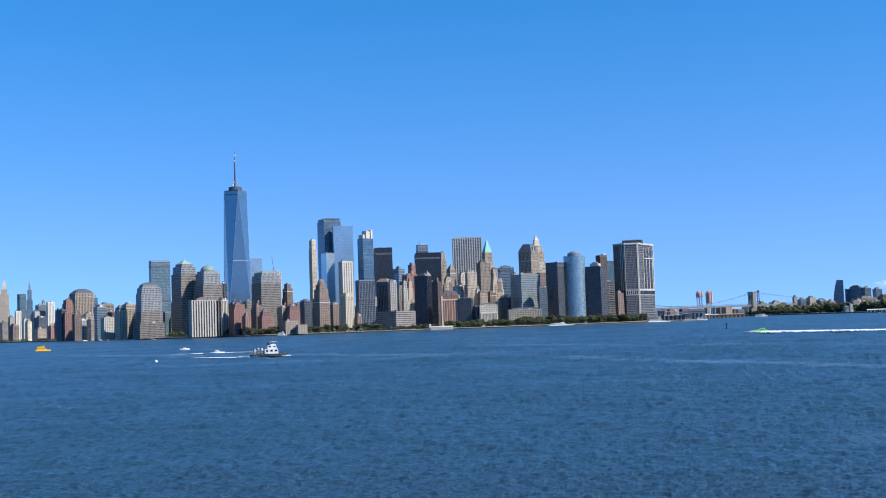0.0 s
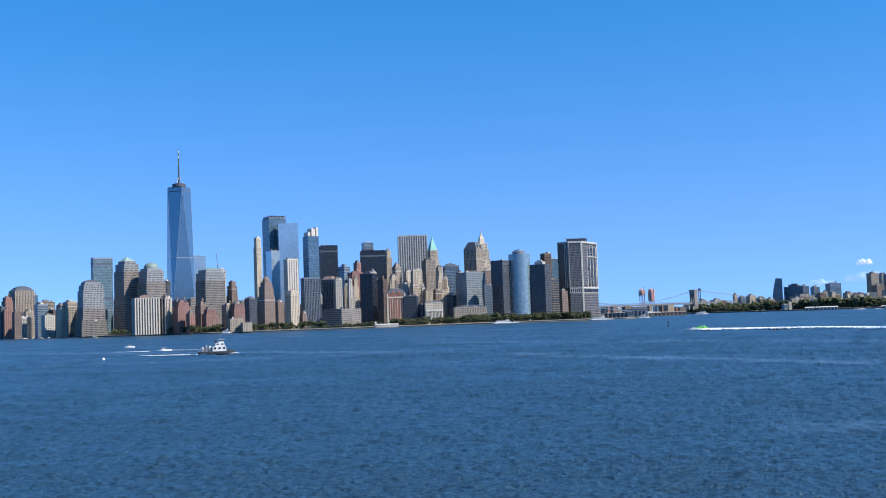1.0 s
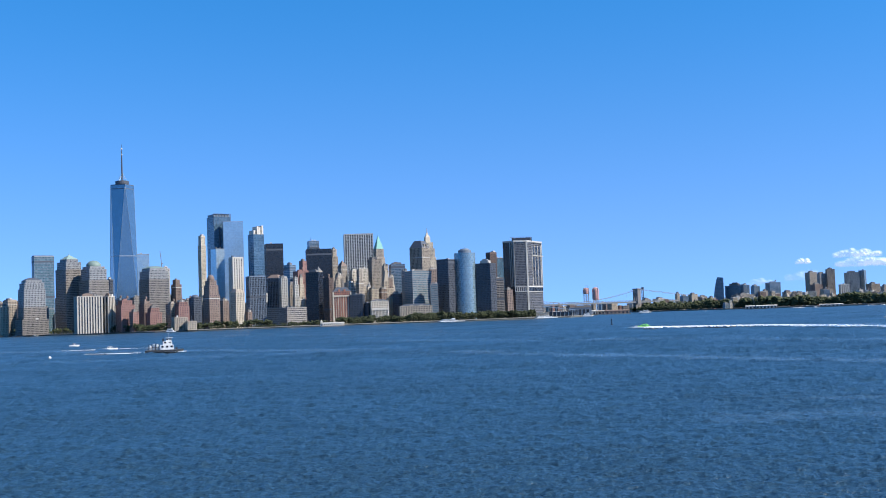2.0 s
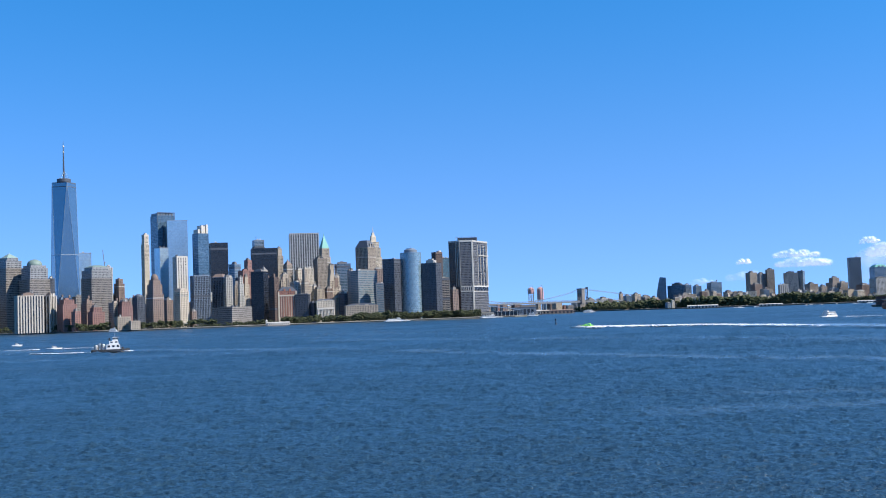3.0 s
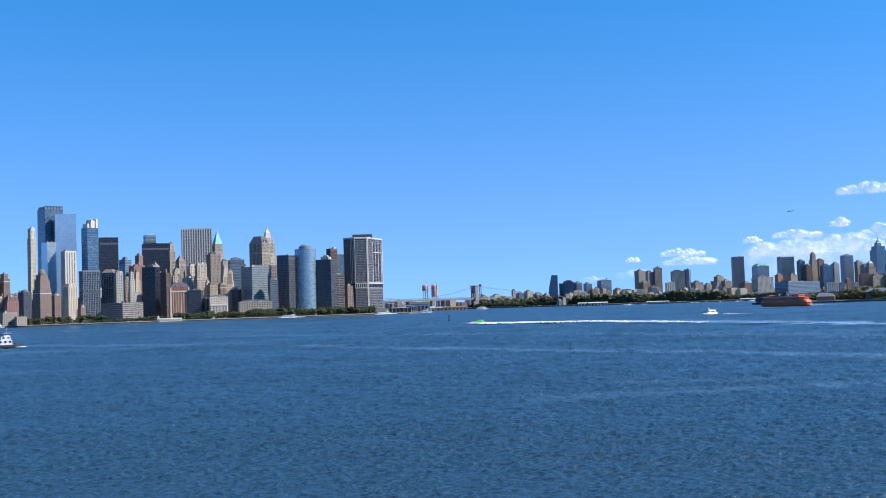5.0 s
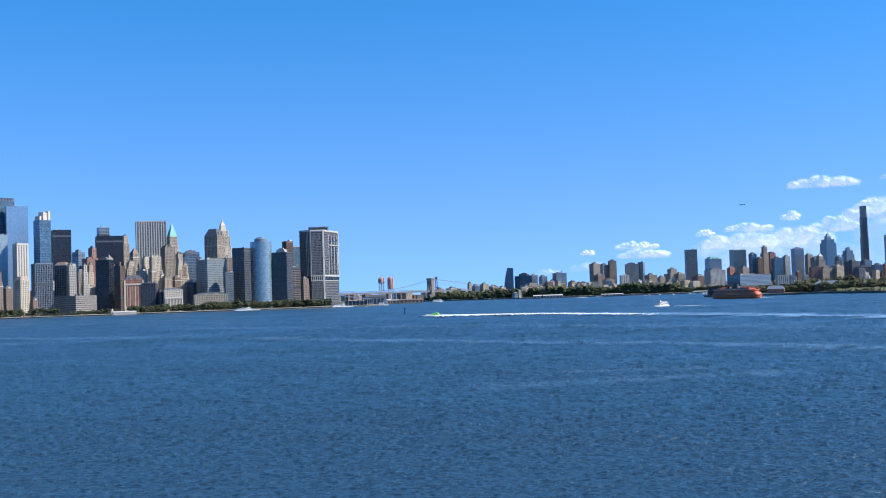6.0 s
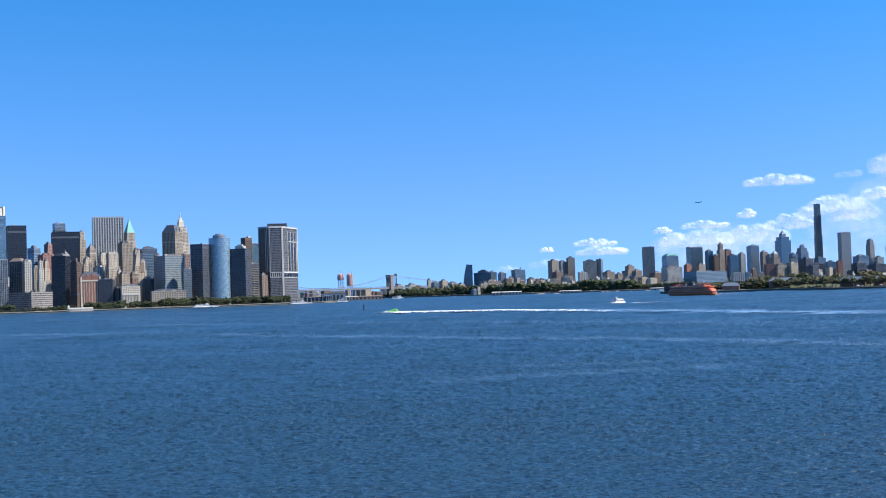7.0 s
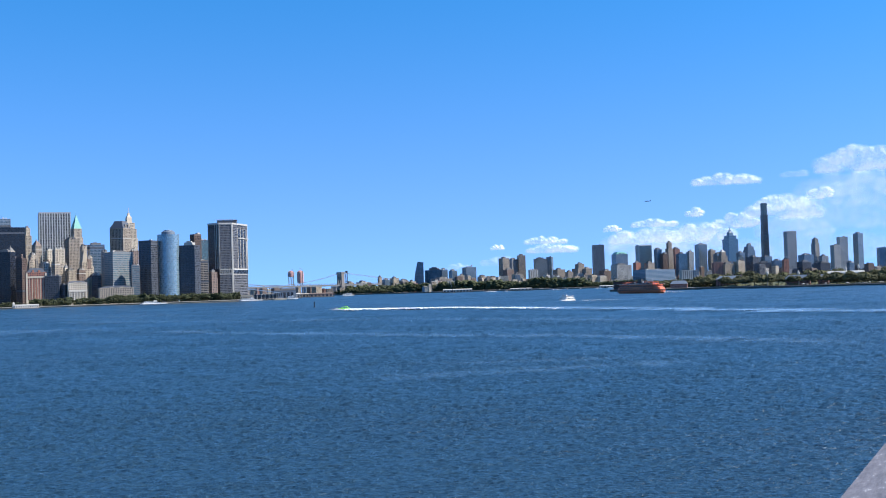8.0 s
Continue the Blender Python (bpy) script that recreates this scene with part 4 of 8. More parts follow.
tower("city_block", 2435, 1557, 21.2, 21.2, 65.6, -42.3, "slate", "dark slate block in the streets behind the front", crown='water_tank', rise=6.0)
tower("city_block", 2242, 1412, 19.4, 19.4, 42.4, -21.6, "darkbrown", "dark brown brick block in the streets behind the front", crown='parapet', rise=6.0)
tower("city_block", 2374, 1467, 21.8, 21.8, 46.4, -10.5, "blueband", "blue grey glass block in the streets behind the front", crown='parapet', rise=6.0)
tower("city_block", 2500, 1521, 21.2, 21.2, 76.7, -25.9, "cream", "cream stone block in the streets behind the front", crown='parapet', rise=6.0)
tower("city_block", 2343, 1333, 18.8, 18.8, 73.5, -27.5, "cream", "cream stone block in the streets behind the front", crown='parapet', rise=6.0)
tower("city_block", 2482, 1385, 23.2, 23.2, 45.3, -12.9, "blueband", "blue grey glass block in the streets behind the front", crown='plant', rise=6.0)
tower("city_block", 2513, 1383, 17.4, 17.4, 72.6, -46.2, "brown", "brown brick block in the streets behind the front", crown='parapet', rise=6.0)
tower("city_block", 2343, 1270, 11.8, 11.8, 64.7, -12.2, "concrete", "grey concrete block in the streets behind the front", crown='plant', rise=6.0)
tower("city_block", 2379, 1262, 21.6, 21.6, 65.5, -37.1, "brown", "brown brick block in the streets behind the front", crown='water_tank', rise=6.0)
tower("city_block", 2366, 1239, 19.3, 19.3, 68.6, -40.5, "concrete", "grey concrete block in the streets behind the front", crown='parapet', rise=6.0)
tower("city_block", 2520, 1305, 18.1, 18.1, 50.5, -44.4, "brown", "brown brick block in the streets behind the front", crown='water_tank', rise=6.0)
tower("city_block", 2563, 1304, 13.7, 13.7, 43.2, -29.7, "concrete", "grey concrete block in the streets behind the front", crown='water_tank', rise=6.0)
tower("city_block", 2459, 1224, 15.7, 15.7, 43.6, -26.7, "tan", "tan stone block in the streets behind the front", crown='parapet', rise=6.0)
tower("city_block", 2447, 1192, 24.3, 24.3, 59.4, -47.8, "blueband", "blue grey glass block in the streets behind the front", crown='plant', rise=6.0)
tower("city_block", 2629, 1261, 21.0, 21.0, 80.9, -14.1, "blueband", "blue grey glass block in the streets behind the front", crown='water_tank', rise=6.0)
tower("city_block", 2420, 1145, 12.9, 12.9, 62.8, -23.4, "tan", "tan stone block in the streets behind the front", crown='plant', rise=6.0)
tower("city_block", 2667, 1234, 18.5, 18.5, 49.9, -32.3, "cream", "cream stone block in the streets behind the front", crown='water_tank', rise=6.0)
tower("city_block", 2427, 1105, 18.4, 18.4, 65.1, -46.1, "blueband", "blue grey glass block in the streets behind the front", crown='water_tank', rise=6.0)
tower("city_block", 2692, 1207, 15.0, 15.0, 43.4, -32.5, "brown", "brown brick block in the streets behind the front", crown='plant', rise=6.0)
tower("city_block", 2513, 1104, 18.3, 18.3, 71.0, -13.0, "slate", "dark slate block in the streets behind the front", crown='parapet', rise=6.0)
tower("city_block", 2540, 1099, 16.5, 16.5, 66.9, -41.5, "limestone", "limestone block in the streets behind the front", crown='parapet', rise=6.0)
tower("city_block", 2741, 1162, 24.3, 24.3, 41.3, -45.2, "blueband", "blue grey glass block in the streets behind the front", crown='plant', rise=6.0)
tower("office_tower", 2292, 1510, 7.8, 7.8, 114.7, -13.6, "cream", "stepped cream stone tower among the old office blocks", crown='pyramid', rise=5.0, tiers=((0.6, 1.1), (0.85, 0.9), (1.0, 0.6)))
tower("office_tower", 2319, 1452, 16.2, 16.2, 103.0, -38.7, "limestone", "stepped limestone tower among the old office blocks", crown='water_tank', rise=5.4, tiers=((0.6, 1.1), (0.85, 0.9), (1.0, 0.6)))
tower("office_tower", 2349, 1285, 12.1, 12.1, 100.3, -42.9, "brown", "stepped brown brick tower among the old office blocks", crown='pyramid', rise=9.0, tiers=((0.8, 1.0), (1.0, 0.7)))
tower("office_tower", 2234, 1345, 8.6, 8.6, 97.6, -44.2, "tan", "stepped tan stone tower among the old office blocks", crown='parapet', rise=7.8, tiers=((0.8, 1.0), (1.0, 0.7)))
tower("office_tower", 2230, 1459, 12.3, 12.3, 93.2, -11.9, "tan", "stepped tan stone tower among the old office blocks", crown='plant', rise=6.2, tiers=((0.8, 1.0), (1.0, 0.7)))
tower("office_tower", 2500, 1470, 14.2, 14.2, 99.6, -35.3, "brown", "stepped brown brick tower among the old office blocks", crown='pyramid', rise=6.1, tiers=((0.6, 1.1), (0.85, 0.9), (1.0, 0.6)))
tower("office_tower", 2401, 1512, 15.1, 15.1, 95.7, -39.0, "concrete", "stepped grey concrete tower among the old office blocks", crown='water_tank', rise=10.6, tiers=((1.0, 1.0),))
tower("office_tower", 2254, 1312, 12.5, 12.5, 117.5, -22.2, "tan", "stepped tan stone tower among the old office blocks", crown='parapet', rise=6.0, tiers=((0.8, 1.0), (1.0, 0.7)))
tower("office_tower", 2487, 1470, 16.1, 16.1, 87.0, -24.0, "brown", "stepped brown brick tower among the old office blocks", crown='water_tank', rise=10.4, tiers=((0.6, 1.1), (0.85, 0.9), (1.0, 0.6)))
tower("office_tower", 2176, 1432, 11.2, 11.2, 106.1, -31.4, "concrete", "stepped grey concrete tower among the old office blocks", crown='plant', rise=5.3, tiers=((0.6, 1.1), (0.85, 0.9), (1.0, 0.6)))
tower("office_tower", 2266, 1375, 12.2, 12.2, 55.0, -24.0, "limestone", "stepped limestone tower among the old office blocks", crown='parapet', rise=6.1, tiers=((0.8, 1.0), (1.0, 0.7)))
tower("office_tower", 2423, 1599, 11.8, 11.8, 129.1, -38.1, "limestone", "stepped limestone tower among the old office blocks", crown='plant', rise=10.1, tiers=((0.8, 1.0), (1.0, 0.7)))
tower("office_tower", 2396, 1393, 11.8, 11.8, 89.0, -35.2, "tan", "stepped tan stone tower among the old office blocks", crown='water_tank', rise=9.4, tiers=((0.6, 1.1), (0.85, 0.9), (1.0, 0.6)))
tower("office_tower", 2286, 1306, 14.4, 14.4, 79.7, -32.4, "cream", "stepped cream stone tower among the old office blocks", crown='pyramid', rise=9.9, tiers=((0.6, 1.1), (0.85, 0.9), (1.0, 0.6)))
tower("office_tower", 2191, 1428, 11.7, 11.7, 106.0, -30.7, "limestone", "stepped limestone tower among the old office blocks", crown='gable', rise=9.0, tiers=((0.6, 1.1), (0.85, 0.9), (1.0, 0.6)))
tower("office_tower", 2370, 1571, 13.4, 13.4, 80.5, -15.3, "limestone", "stepped limestone tower among the old office blocks", crown='plant', rise=5.4, tiers=((0.6, 1.1), (0.85, 0.9), (1.0, 0.6)))
tower("office_tower", 2382, 1467, 13.8, 13.8, 62.0, -21.5, "limestone", "stepped limestone tower among the old office blocks", crown='gable', rise=5.2, tiers=((0.8, 1.0), (1.0, 0.7)))
tower("office_tower", 2460, 1364, 14.0, 14.0, 70.2, -39.6, "limestone", "stepped limestone tower among the old office blocks", crown='parapet', rise=8.4, tiers=((0.6, 1.1), (0.85, 0.9), (1.0, 0.6)))
tower("office_tower", 2243, 1488, 10.0, 10.0, 91.5, -41.4, "tan", "stepped tan stone tower among the old office blocks", crown='gable', rise=9.6, tiers=((1.0, 1.0),))
tower("office_tower", 2266, 1518, 9.2, 9.2, 69.4, -35.0, "cream", "stepped cream stone tower among the old office blocks", crown='gable', rise=5.1, tiers=((1.0, 1.0),))
tower("office_tower", 2255, 1374, 10.2, 10.2, 96.2, -26.4, "tan", "stepped tan stone tower among the old office blocks", crown='water_tank', rise=9.4, tiers=((0.8, 1.0), (1.0, 0.7)))
tower("office_tower", 2308, 1460, 12.1, 12.1, 75.4, -14.7, "concrete", "stepped grey concrete tower among the old office blocks", crown='parapet', rise=5.7, tiers=((0.6, 1.1), (0.85, 0.9), (1.0, 0.6)))
tower("office_tower", 2333, 1417, 9.3, 9.3, 93.4, -21.6, "brown", "stepped brown brick tower among the old office blocks", crown='water_tank', rise=8.2, tiers=((0.6, 1.1), (0.85, 0.9), (1.0, 0.6)))
tower("office_tower", 2290, 1343, 9.4, 9.4, 72.2, -45.4, "limestone", "stepped limestone tower among the old office blocks", crown='gable', rise=6.4, tiers=((1.0, 1.0),))
tower("office_tower", 2503, 1366, 11.9, 11.9, 109.9, -39.0, "cream", "stepped cream stone tower among the old office blocks", crown='gable', rise=7.1, tiers=((0.8, 1.0), (1.0, 0.7)))
tower("office_tower", 2434, 1503, 14.7, 14.7, 67.5, -26.1, "concrete", "stepped grey concrete tower among the old office blocks", crown='parapet', rise=7.1, tiers=((0.8, 1.0), (1.0, 0.7)))
tower("office_tower", 2378, 1313, 11.3, 11.3, 113.4, -24.4, "limestone", "stepped limestone tower among the old office blocks", crown='pyramid', rise=10.4, tiers=((0.8, 1.0), (1.0, 0.7)))
tower("office_tower", 2503, 1394, 14.2, 14.2, 74.9, -28.5, "limestone", "stepped limestone tower among the old office blocks", crown='water_tank', rise=7.3, tiers=((0.8, 1.0), (1.0, 0.7)))
tower("office_tower", 2268, 1488, 13.0, 13.0, 114.1, -33.9, "brown", "stepped brown brick tower among the old office blocks", crown='plant', rise=8.7, tiers=((1.0, 1.0),))
tower("office_tower", 2327, 1433, 11.2, 11.2, 75.6, -20.5, "concrete", "stepped grey concrete tower among the old office blocks", crown='gable', rise=10.5, tiers=((1.0, 1.0),))
tower("office_tower", 2327, 1378, 8.1, 8.1, 65.6, -28.0, "cream", "stepped cream stone tower among the old office blocks", crown='gable', rise=6.2, tiers=((0.6, 1.1), (0.85, 0.9), (1.0, 0.6)))
tower("office_tower", 2388, 1582, 8.6, 8.6, 88.0, -13.4, "tan", "stepped tan stone tower among the old office blocks", crown='parapet', rise=6.8, tiers=((0.8, 1.0), (1.0, 0.7)))
tower("office_tower", 2214, 1395, 12.4, 12.4, 119.0, -14.0, "limestone", "stepped limestone tower among the old office blocks", crown='pyramid', rise=10.4, tiers=((1.0, 1.0),))
tower("office_tower", 2321, 1290, 14.7, 14.7, 75.2, -32.0, "brown", "stepped brown brick tower among the old office blocks", crown='plant', rise=6.4, tiers=((1.0, 1.0),))
tower("far_block", 4206, 1632, 20.6, 20.6, 24.4, -23.8, "tan", "low tan stone block far beyond the bridge", crown='plant', rise=3.0)
tower("far_block", 4369, 1662, 24.7, 24.7, 34.0, -17.8, "limestone", "low limestone block far beyond the bridge", crown='parapet', rise=3.0)
tower("far_block", 4185, 1578, 15.1, 15.1, 33.6, -30.2, "redbrick", "low red brick block far beyond the bridge", crown='plant', rise=3.0)
tower("far_block", 4126, 1533, 20.1, 20.1, 35.1, -33.0, "brown", "low brown brick block far beyond the bridge", crown='parapet', rise=3.0)
tower("far_block", 4192, 1535, 21.0, 21.0, 25.7, -39.8, "concrete", "low grey concrete block far beyond the bridge", crown='plant', rise=3.0)
tower("far_block", 4171, 1496, 30.7, 30.7, 29.7, -45.2, "brown", "low brown brick block far beyond the bridge", crown='plant', rise=3.0)
tower("far_block", 4354, 1547, 19.3, 19.3, 24.6, -26.4, "tan", "low tan stone block far beyond the bridge", crown='plant', rise=3.0)
tower("far_block", 4240, 1480, 15.6, 15.6, 16.2, -21.2, "concrete", "low grey concrete block far beyond the bridge", crown='parapet', rise=3.0)
tower("far_block", 4408, 1508, 17.7, 17.7, 25.3, -22.0, "granite", "low grey granite block far beyond the bridge", crown='plant', rise=3.0)
tower("far_block", 4271, 1442, 15.9, 15.9, 32.0, -25.9, "tan", "low tan stone block far beyond the bridge", crown='parapet', rise=3.0)
tower("far_block", 4456, 1469, 28.0, 28.0, 36.4, -35.9, "blueband", "low blue grey glass block far beyond the bridge", crown='plant', rise=3.0)
tower("far_block", 4290, 1393, 27.2, 27.2, 34.8, -40.2, "brown", "low brown brick block far beyond the bridge", crown='plant', rise=3.0)
tower("far_block", 4210, 1346, 28.1, 28.1, 29.9, -34.3, "limestone", "low limestone block far beyond the bridge", crown='parapet', rise=3.0)
tower("far_block", 4488, 1427, 15.8, 15.8, 15.6, -55.8, "limestone", "low limestone block far beyond the bridge", crown='parapet', rise=3.0)
tower("far_block", 4246, 1323, 27.2, 27.2, 20.3, -45.7, "redbrick", "low red brick block far beyond the bridge", crown='plant', rise=3.0)
tower("far_block", 4215, 1297, 23.3, 23.3, 19.9, -55.0, "granite", "low grey granite block far beyond the bridge", crown='parapet', rise=3.0)
tower("far_block", 4266, 1287, 26.9, 26.9, 28.2, -17.5, "concrete", "low grey concrete block far beyond the bridge", crown='parapet', rise=3.0)
tower("far_block", 4382, 1308, 14.9, 14.9, 14.9, -42.7, "redbrick", "low red brick block far beyond the bridge", crown='plant', rise=3.0)
tower("far_block", 4323, 1262, 19.2, 19.2, 36.9, -26.0, "brown", "low brown brick block far beyond the bridge", crown='plant', rise=3.0)
tower("far_block", 4294, 1231, 15.5, 15.5, 38.6, -42.2, "blueband", "low blue grey glass block far beyond the bridge", crown='parapet', rise=3.0)
tower("far_block", 3883, 1150, 14.6, 14.6, 21.5, -59.0, "limestone", "low limestone block on the far shore", crown='plant', rise=4.0)
tower("far_block", 3892, 1050, 12.8, 12.8, 35.6, -58.2, "brown", "low brown brick block on the far shore", crown='gable', rise=4.0)
tower("far_block", 3864, 993, 19.3, 19.3, 18.4, -49.0, "cream", "low cream stone block on the far shore", crown='water_tank', rise=4.0)
tower("far_block", 3806, 941, 11.2, 11.2, 18.2, -33.1, "granite", "low grey granite block on the far shore", crown='plant', rise=4.0)
tower("far_block", 3860, 939, 14.7, 14.7, 27.6, -29.3, "limestone", "low limestone block on the far shore", crown='plant', rise=4.0)
tower("far_block", 3929, 935, 15.5, 15.5, 37.5, -40.3, "granite", "low grey granite block on the far shore", crown='gable', rise=4.0)
tower("far_block", 3901, 889, 16.4, 16.4, 29.4, -36.9, "redbrick", "low red brick block on the far shore", crown='plant', rise=4.0)
tower("far_block", 3840, 853, 19.8, 19.8, 16.4, -29.3, "granite", "low grey granite block on the far shore", crown='parapet', rise=4.0)
tower("far_block", 3644, 795, 12.8, 12.8, 15.3, -41.1, "blueband", "low blue grey glass block on the far shore", crown='gable', rise=4.0)
tower("far_block", 3703, 788, 22.8, 22.8, 21.8, -23.1, "brown", "low brown brick block on the far shore", crown='parapet', rise=4.0)
tower("far_block", 3753, 782, 18.6, 18.6, 31.7, -29.6, "redbrick", "low red brick block on the far shore", crown='parapet', rise=4.0)
tower("far_block", 3885, 792, 21.7, 21.7, 31.2, -27.7, "limestone", "low limestone block on the far shore", crown='water_tank', rise=4.0)
tower("far_block", 3660, 730, 22.2, 22.2, 26.5, -63.2, "blueband", "low blue grey glass block on the far shore", crown='gable', rise=4.0)
tower("far_block", 3706, 720, 20.9, 20.9, 27.2, -35.3, "tan", "low tan stone block on the far shore", crown='gable', rise=4.0)
tower("far_block", 3945, 754, 15.1, 15.1, 31.2, -41.4, "brown", "low brown brick block on the far shore", crown='plant', rise=4.0)
tower("far_block", 3932, 735, 20.3, 20.3, 49.3, -55.2, "brown", "low brown brick block on the far shore", crown='gable', rise=4.0)
tower("far_block", 4014, 733, 16.8, 16.8, 32.6, -53.5, "cream", "low cream stone block on the far shore", crown='gable', rise=4.0)
tower("far_block", 3794, 677, 13.4, 13.4, 47.4, -41.1, "limestone", "low limestone block on the far shore", crown='gable', rise=4.0)
tower("far_block", 3845, 672, 17.0, 17.0, 40.0, -45.5, "brown", "low brown brick block on the far shore", crown='gable', rise=4.0)
tower("far_block", 3873, 666, 13.5, 13.5, 28.3, -26.8, "concrete", "low grey concrete block on the far shore", crown='parapet', rise=4.0)
tower("far_block", 3876, 645, 13.6, 13.6, 38.0, -26.4, "cream", "low cream stone block on the far shore", crown='water_tank', rise=4.0)
tower("far_block", 3781, 606, 22.7, 22.7, 36.8, -55.1, "granite", "low grey granite block on the far shore", crown='plant', rise=4.0)
tower("far_block", 3963, 625, 20.8, 20.8, 36.2, -64.0, "cream", "low cream stone block on the far shore", crown='plant', rise=4.0)
tower("far_block", 3935, 605, 13.0, 13.0, 26.1, -31.9, "brown", "low brown brick block on the far shore", crown='water_tank', rise=4.0)
tower("far_block", 3821, 565, 26.6, 26.6, 27.0, -35.8, "granite", "low grey granite block on the far shore", crown='plant', rise=4.0)
tower("far_block", 3805, 555, 16.9, 16.9, 30.5, -54.9, "brown", "low brown brick block on the far shore", crown='gable', rise=4.0)
tower("far_block", 3729, 532, 15.3, 15.3, 23.4, -37.4, "redbrick", "low red brick block on the far shore", crown='gable', rise=4.0)
tower("far_block", 4065, 566, 18.9, 18.9, 34.4, -46.5, "limestone", "low limestone block on the far shore", crown='plant', rise=4.0)
tower("far_block", 3880, 522, 18.3, 18.3, 46.4, -64.6, "blueband", "low blue grey glass block on the far shore", crown='water_tank', rise=4.0)
tower("far_block", 3961, 517, 21.0, 21.0, 39.4, -54.0, "brown", "low brown brick block on the far shore", crown='plant', rise=4.0)
tower("far_block", 4049, 515, 21.2, 21.2, 23.7, -27.2, "granite", "low grey granite block on the far shore", crown='water_tank', rise=4.0)
tower("far_block", 4023, 494, 22.4, 22.4, 30.9, -48.0, "limestone", "low limestone block on the far shore", crown='water_tank', rise=4.0)
tower("far_block", 3923, 464, 25.2, 25.2, 29.7, -36.0, "concrete", "low grey concrete block on the far shore", crown='parapet', rise=4.0)
tower("far_block", 3865, 444, 23.0, 23.0, 33.1, -40.2, "cream", "low cream stone block on the far shore", crown='plant', rise=4.0)
tower("far_block", 3798, 430, 15.0, 15.0, 32.6, -60.3, "brown", "low brown brick block on the far shore", crown='plant', rise=4.0)
tower("far_block", 3772, 408, 14.6, 14.6, 42.3, -41.1, "concrete", "low grey concrete block on the far shore", crown='plant', rise=4.0)
tower("far_block", 3925, 403, 25.8, 25.8, 39.1, -47.9, "blueband", "low blue grey glass block on the far shore", crown='water_tank', rise=4.0)
tower("far_block", 3905, 388, 16.5, 16.5, 37.5, -33.6, "concrete", "low grey concrete block on the far shore", crown='parapet', rise=4.0)
tower("far_block", 3879, 372, 12.2, 12.2, 24.6, -54.5, "cream", "low cream stone block on the far shore", crown='water_tank', rise=4.0)
tower("far_block", 4089, 375, 15.6, 15.6, 21.6, -59.0, "tan", "low tan stone block on the far shore", crown='gable', rise=4.0)
tower("far_block", 4007, 346, 18.5, 18.5, 29.8, -51.1, "concrete", "low grey concrete block on the far shore", crown='plant', rise=4.0)
tower("far_block", 3909, 324, 19.4, 19.4, 34.3, -53.0, "tan", "low tan stone block on the far shore", crown='parapet', rise=4.0)
tower("far_block", 4011, 319, 22.1, 22.1, 45.8, -65.3, "concrete", "low grey concrete block on the far shore", crown='water_tank', rise=4.0)
tower("far_block", 3872, 292, 14.6, 14.6, 36.6, -45.4, "granite", "low grey granite block on the far shore", crown='water_tank', rise=4.0)
tower("far_block", 3952, 272, 26.0, 26.0, 36.8, -41.3, "limestone", "low limestone block on the far shore", crown='parapet', rise=4.0)
tower("far_block", 3959, 264, 16.0, 16.0, 29.7, -40.7, "brown", "low brown brick block on the far shore", crown='gable', rise=4.0)
tower("far_block", 3723, 225, 22.2, 22.2, 32.1, -56.0, "cream", "low cream stone block on the far shore", crown='gable', rise=4.0)
tower("far_block", 4078, 235, 24.3, 24.3, 24.6, -34.8, "brown", "low brown brick block on the far shore", crown='gable', rise=4.0)
tower("far_block", 4003, 217, 19.8, 19.8, 39.5, -48.1, "tan", "low tan stone block on the far shore", crown='gable', rise=4.0)
tower("far_block", 4078, 200, 21.9, 21.9, 20.3, -31.2, "limestone", "low limestone block on the far shore", crown='water_tank', rise=4.0)
tower("far_block", 3873, 168, 24.6, 24.6, 21.6, -70.3, "limestone", "low limestone block on the far shore", crown='water_tank', rise=4.0)
tower("far_block", 4017, 167, 12.0, 12.0, 27.2, -58.6, "tan", "low tan stone block on the far shore", crown='water_tank', rise=4.0)
tower("far_block", 3814, 139, 12.7, 12.7, 35.7, -58.3, "granite", "low grey granite block on the far shore", crown='gable', rise=4.0)
tower("far_block", 4034, 124, 26.9, 26.9, 30.6, -45.7, "cream", "low cream stone block on the far shore", crown='parapet', rise=4.0)
tower("far_block", 3894, 102, 24.5, 24.5, 38.2, -47.5, "granite", "low grey granite block on the far shore", crown='gable', rise=4.0)
tower("far_block", 4075, 96, 16.6, 16.6, 37.4, -72.9, "cream", "low cream stone block on the far shore", crown='water_tank', rise=4.0)
tower("far_block", 3786, 76, 12.5, 12.5, 27.0, -64.0, "granite", "low grey granite block on the far shore", crown='plant', rise=4.0)
tower("far_block", 4009, 57, 22.9, 22.9, 37.2, -56.9, "brown", "low brown brick block on the far shore", crown='parapet', rise=4.0)
tower("far_block", 3732, 33, 26.9, 26.9, 21.2, -73.3, "concrete", "low grey concrete block on the far shore", crown='parapet', rise=4.0)
tower("far_block", 3861, 21, 18.2, 18.2, 39.5, -34.6, "concrete", "low grey concrete block on the far shore", crown='gable', rise=4.0)
tower("far_block", 3736, 8, 16.9, 16.9, 40.7, -56.9, "concrete", "low grey concrete block on the far shore", crown='plant', rise=4.0)
tower("far_block", 3996, -5, 12.0, 12.0, 23.4, -52.1, "concrete", "low grey concrete block on the far shore", crown='plant', rise=4.0)
tower("far_block", 4072, -21, 16.3, 16.3, 26.0, -43.9, "redbrick", "low red brick block on the far shore", crown='parapet', rise=4.0)
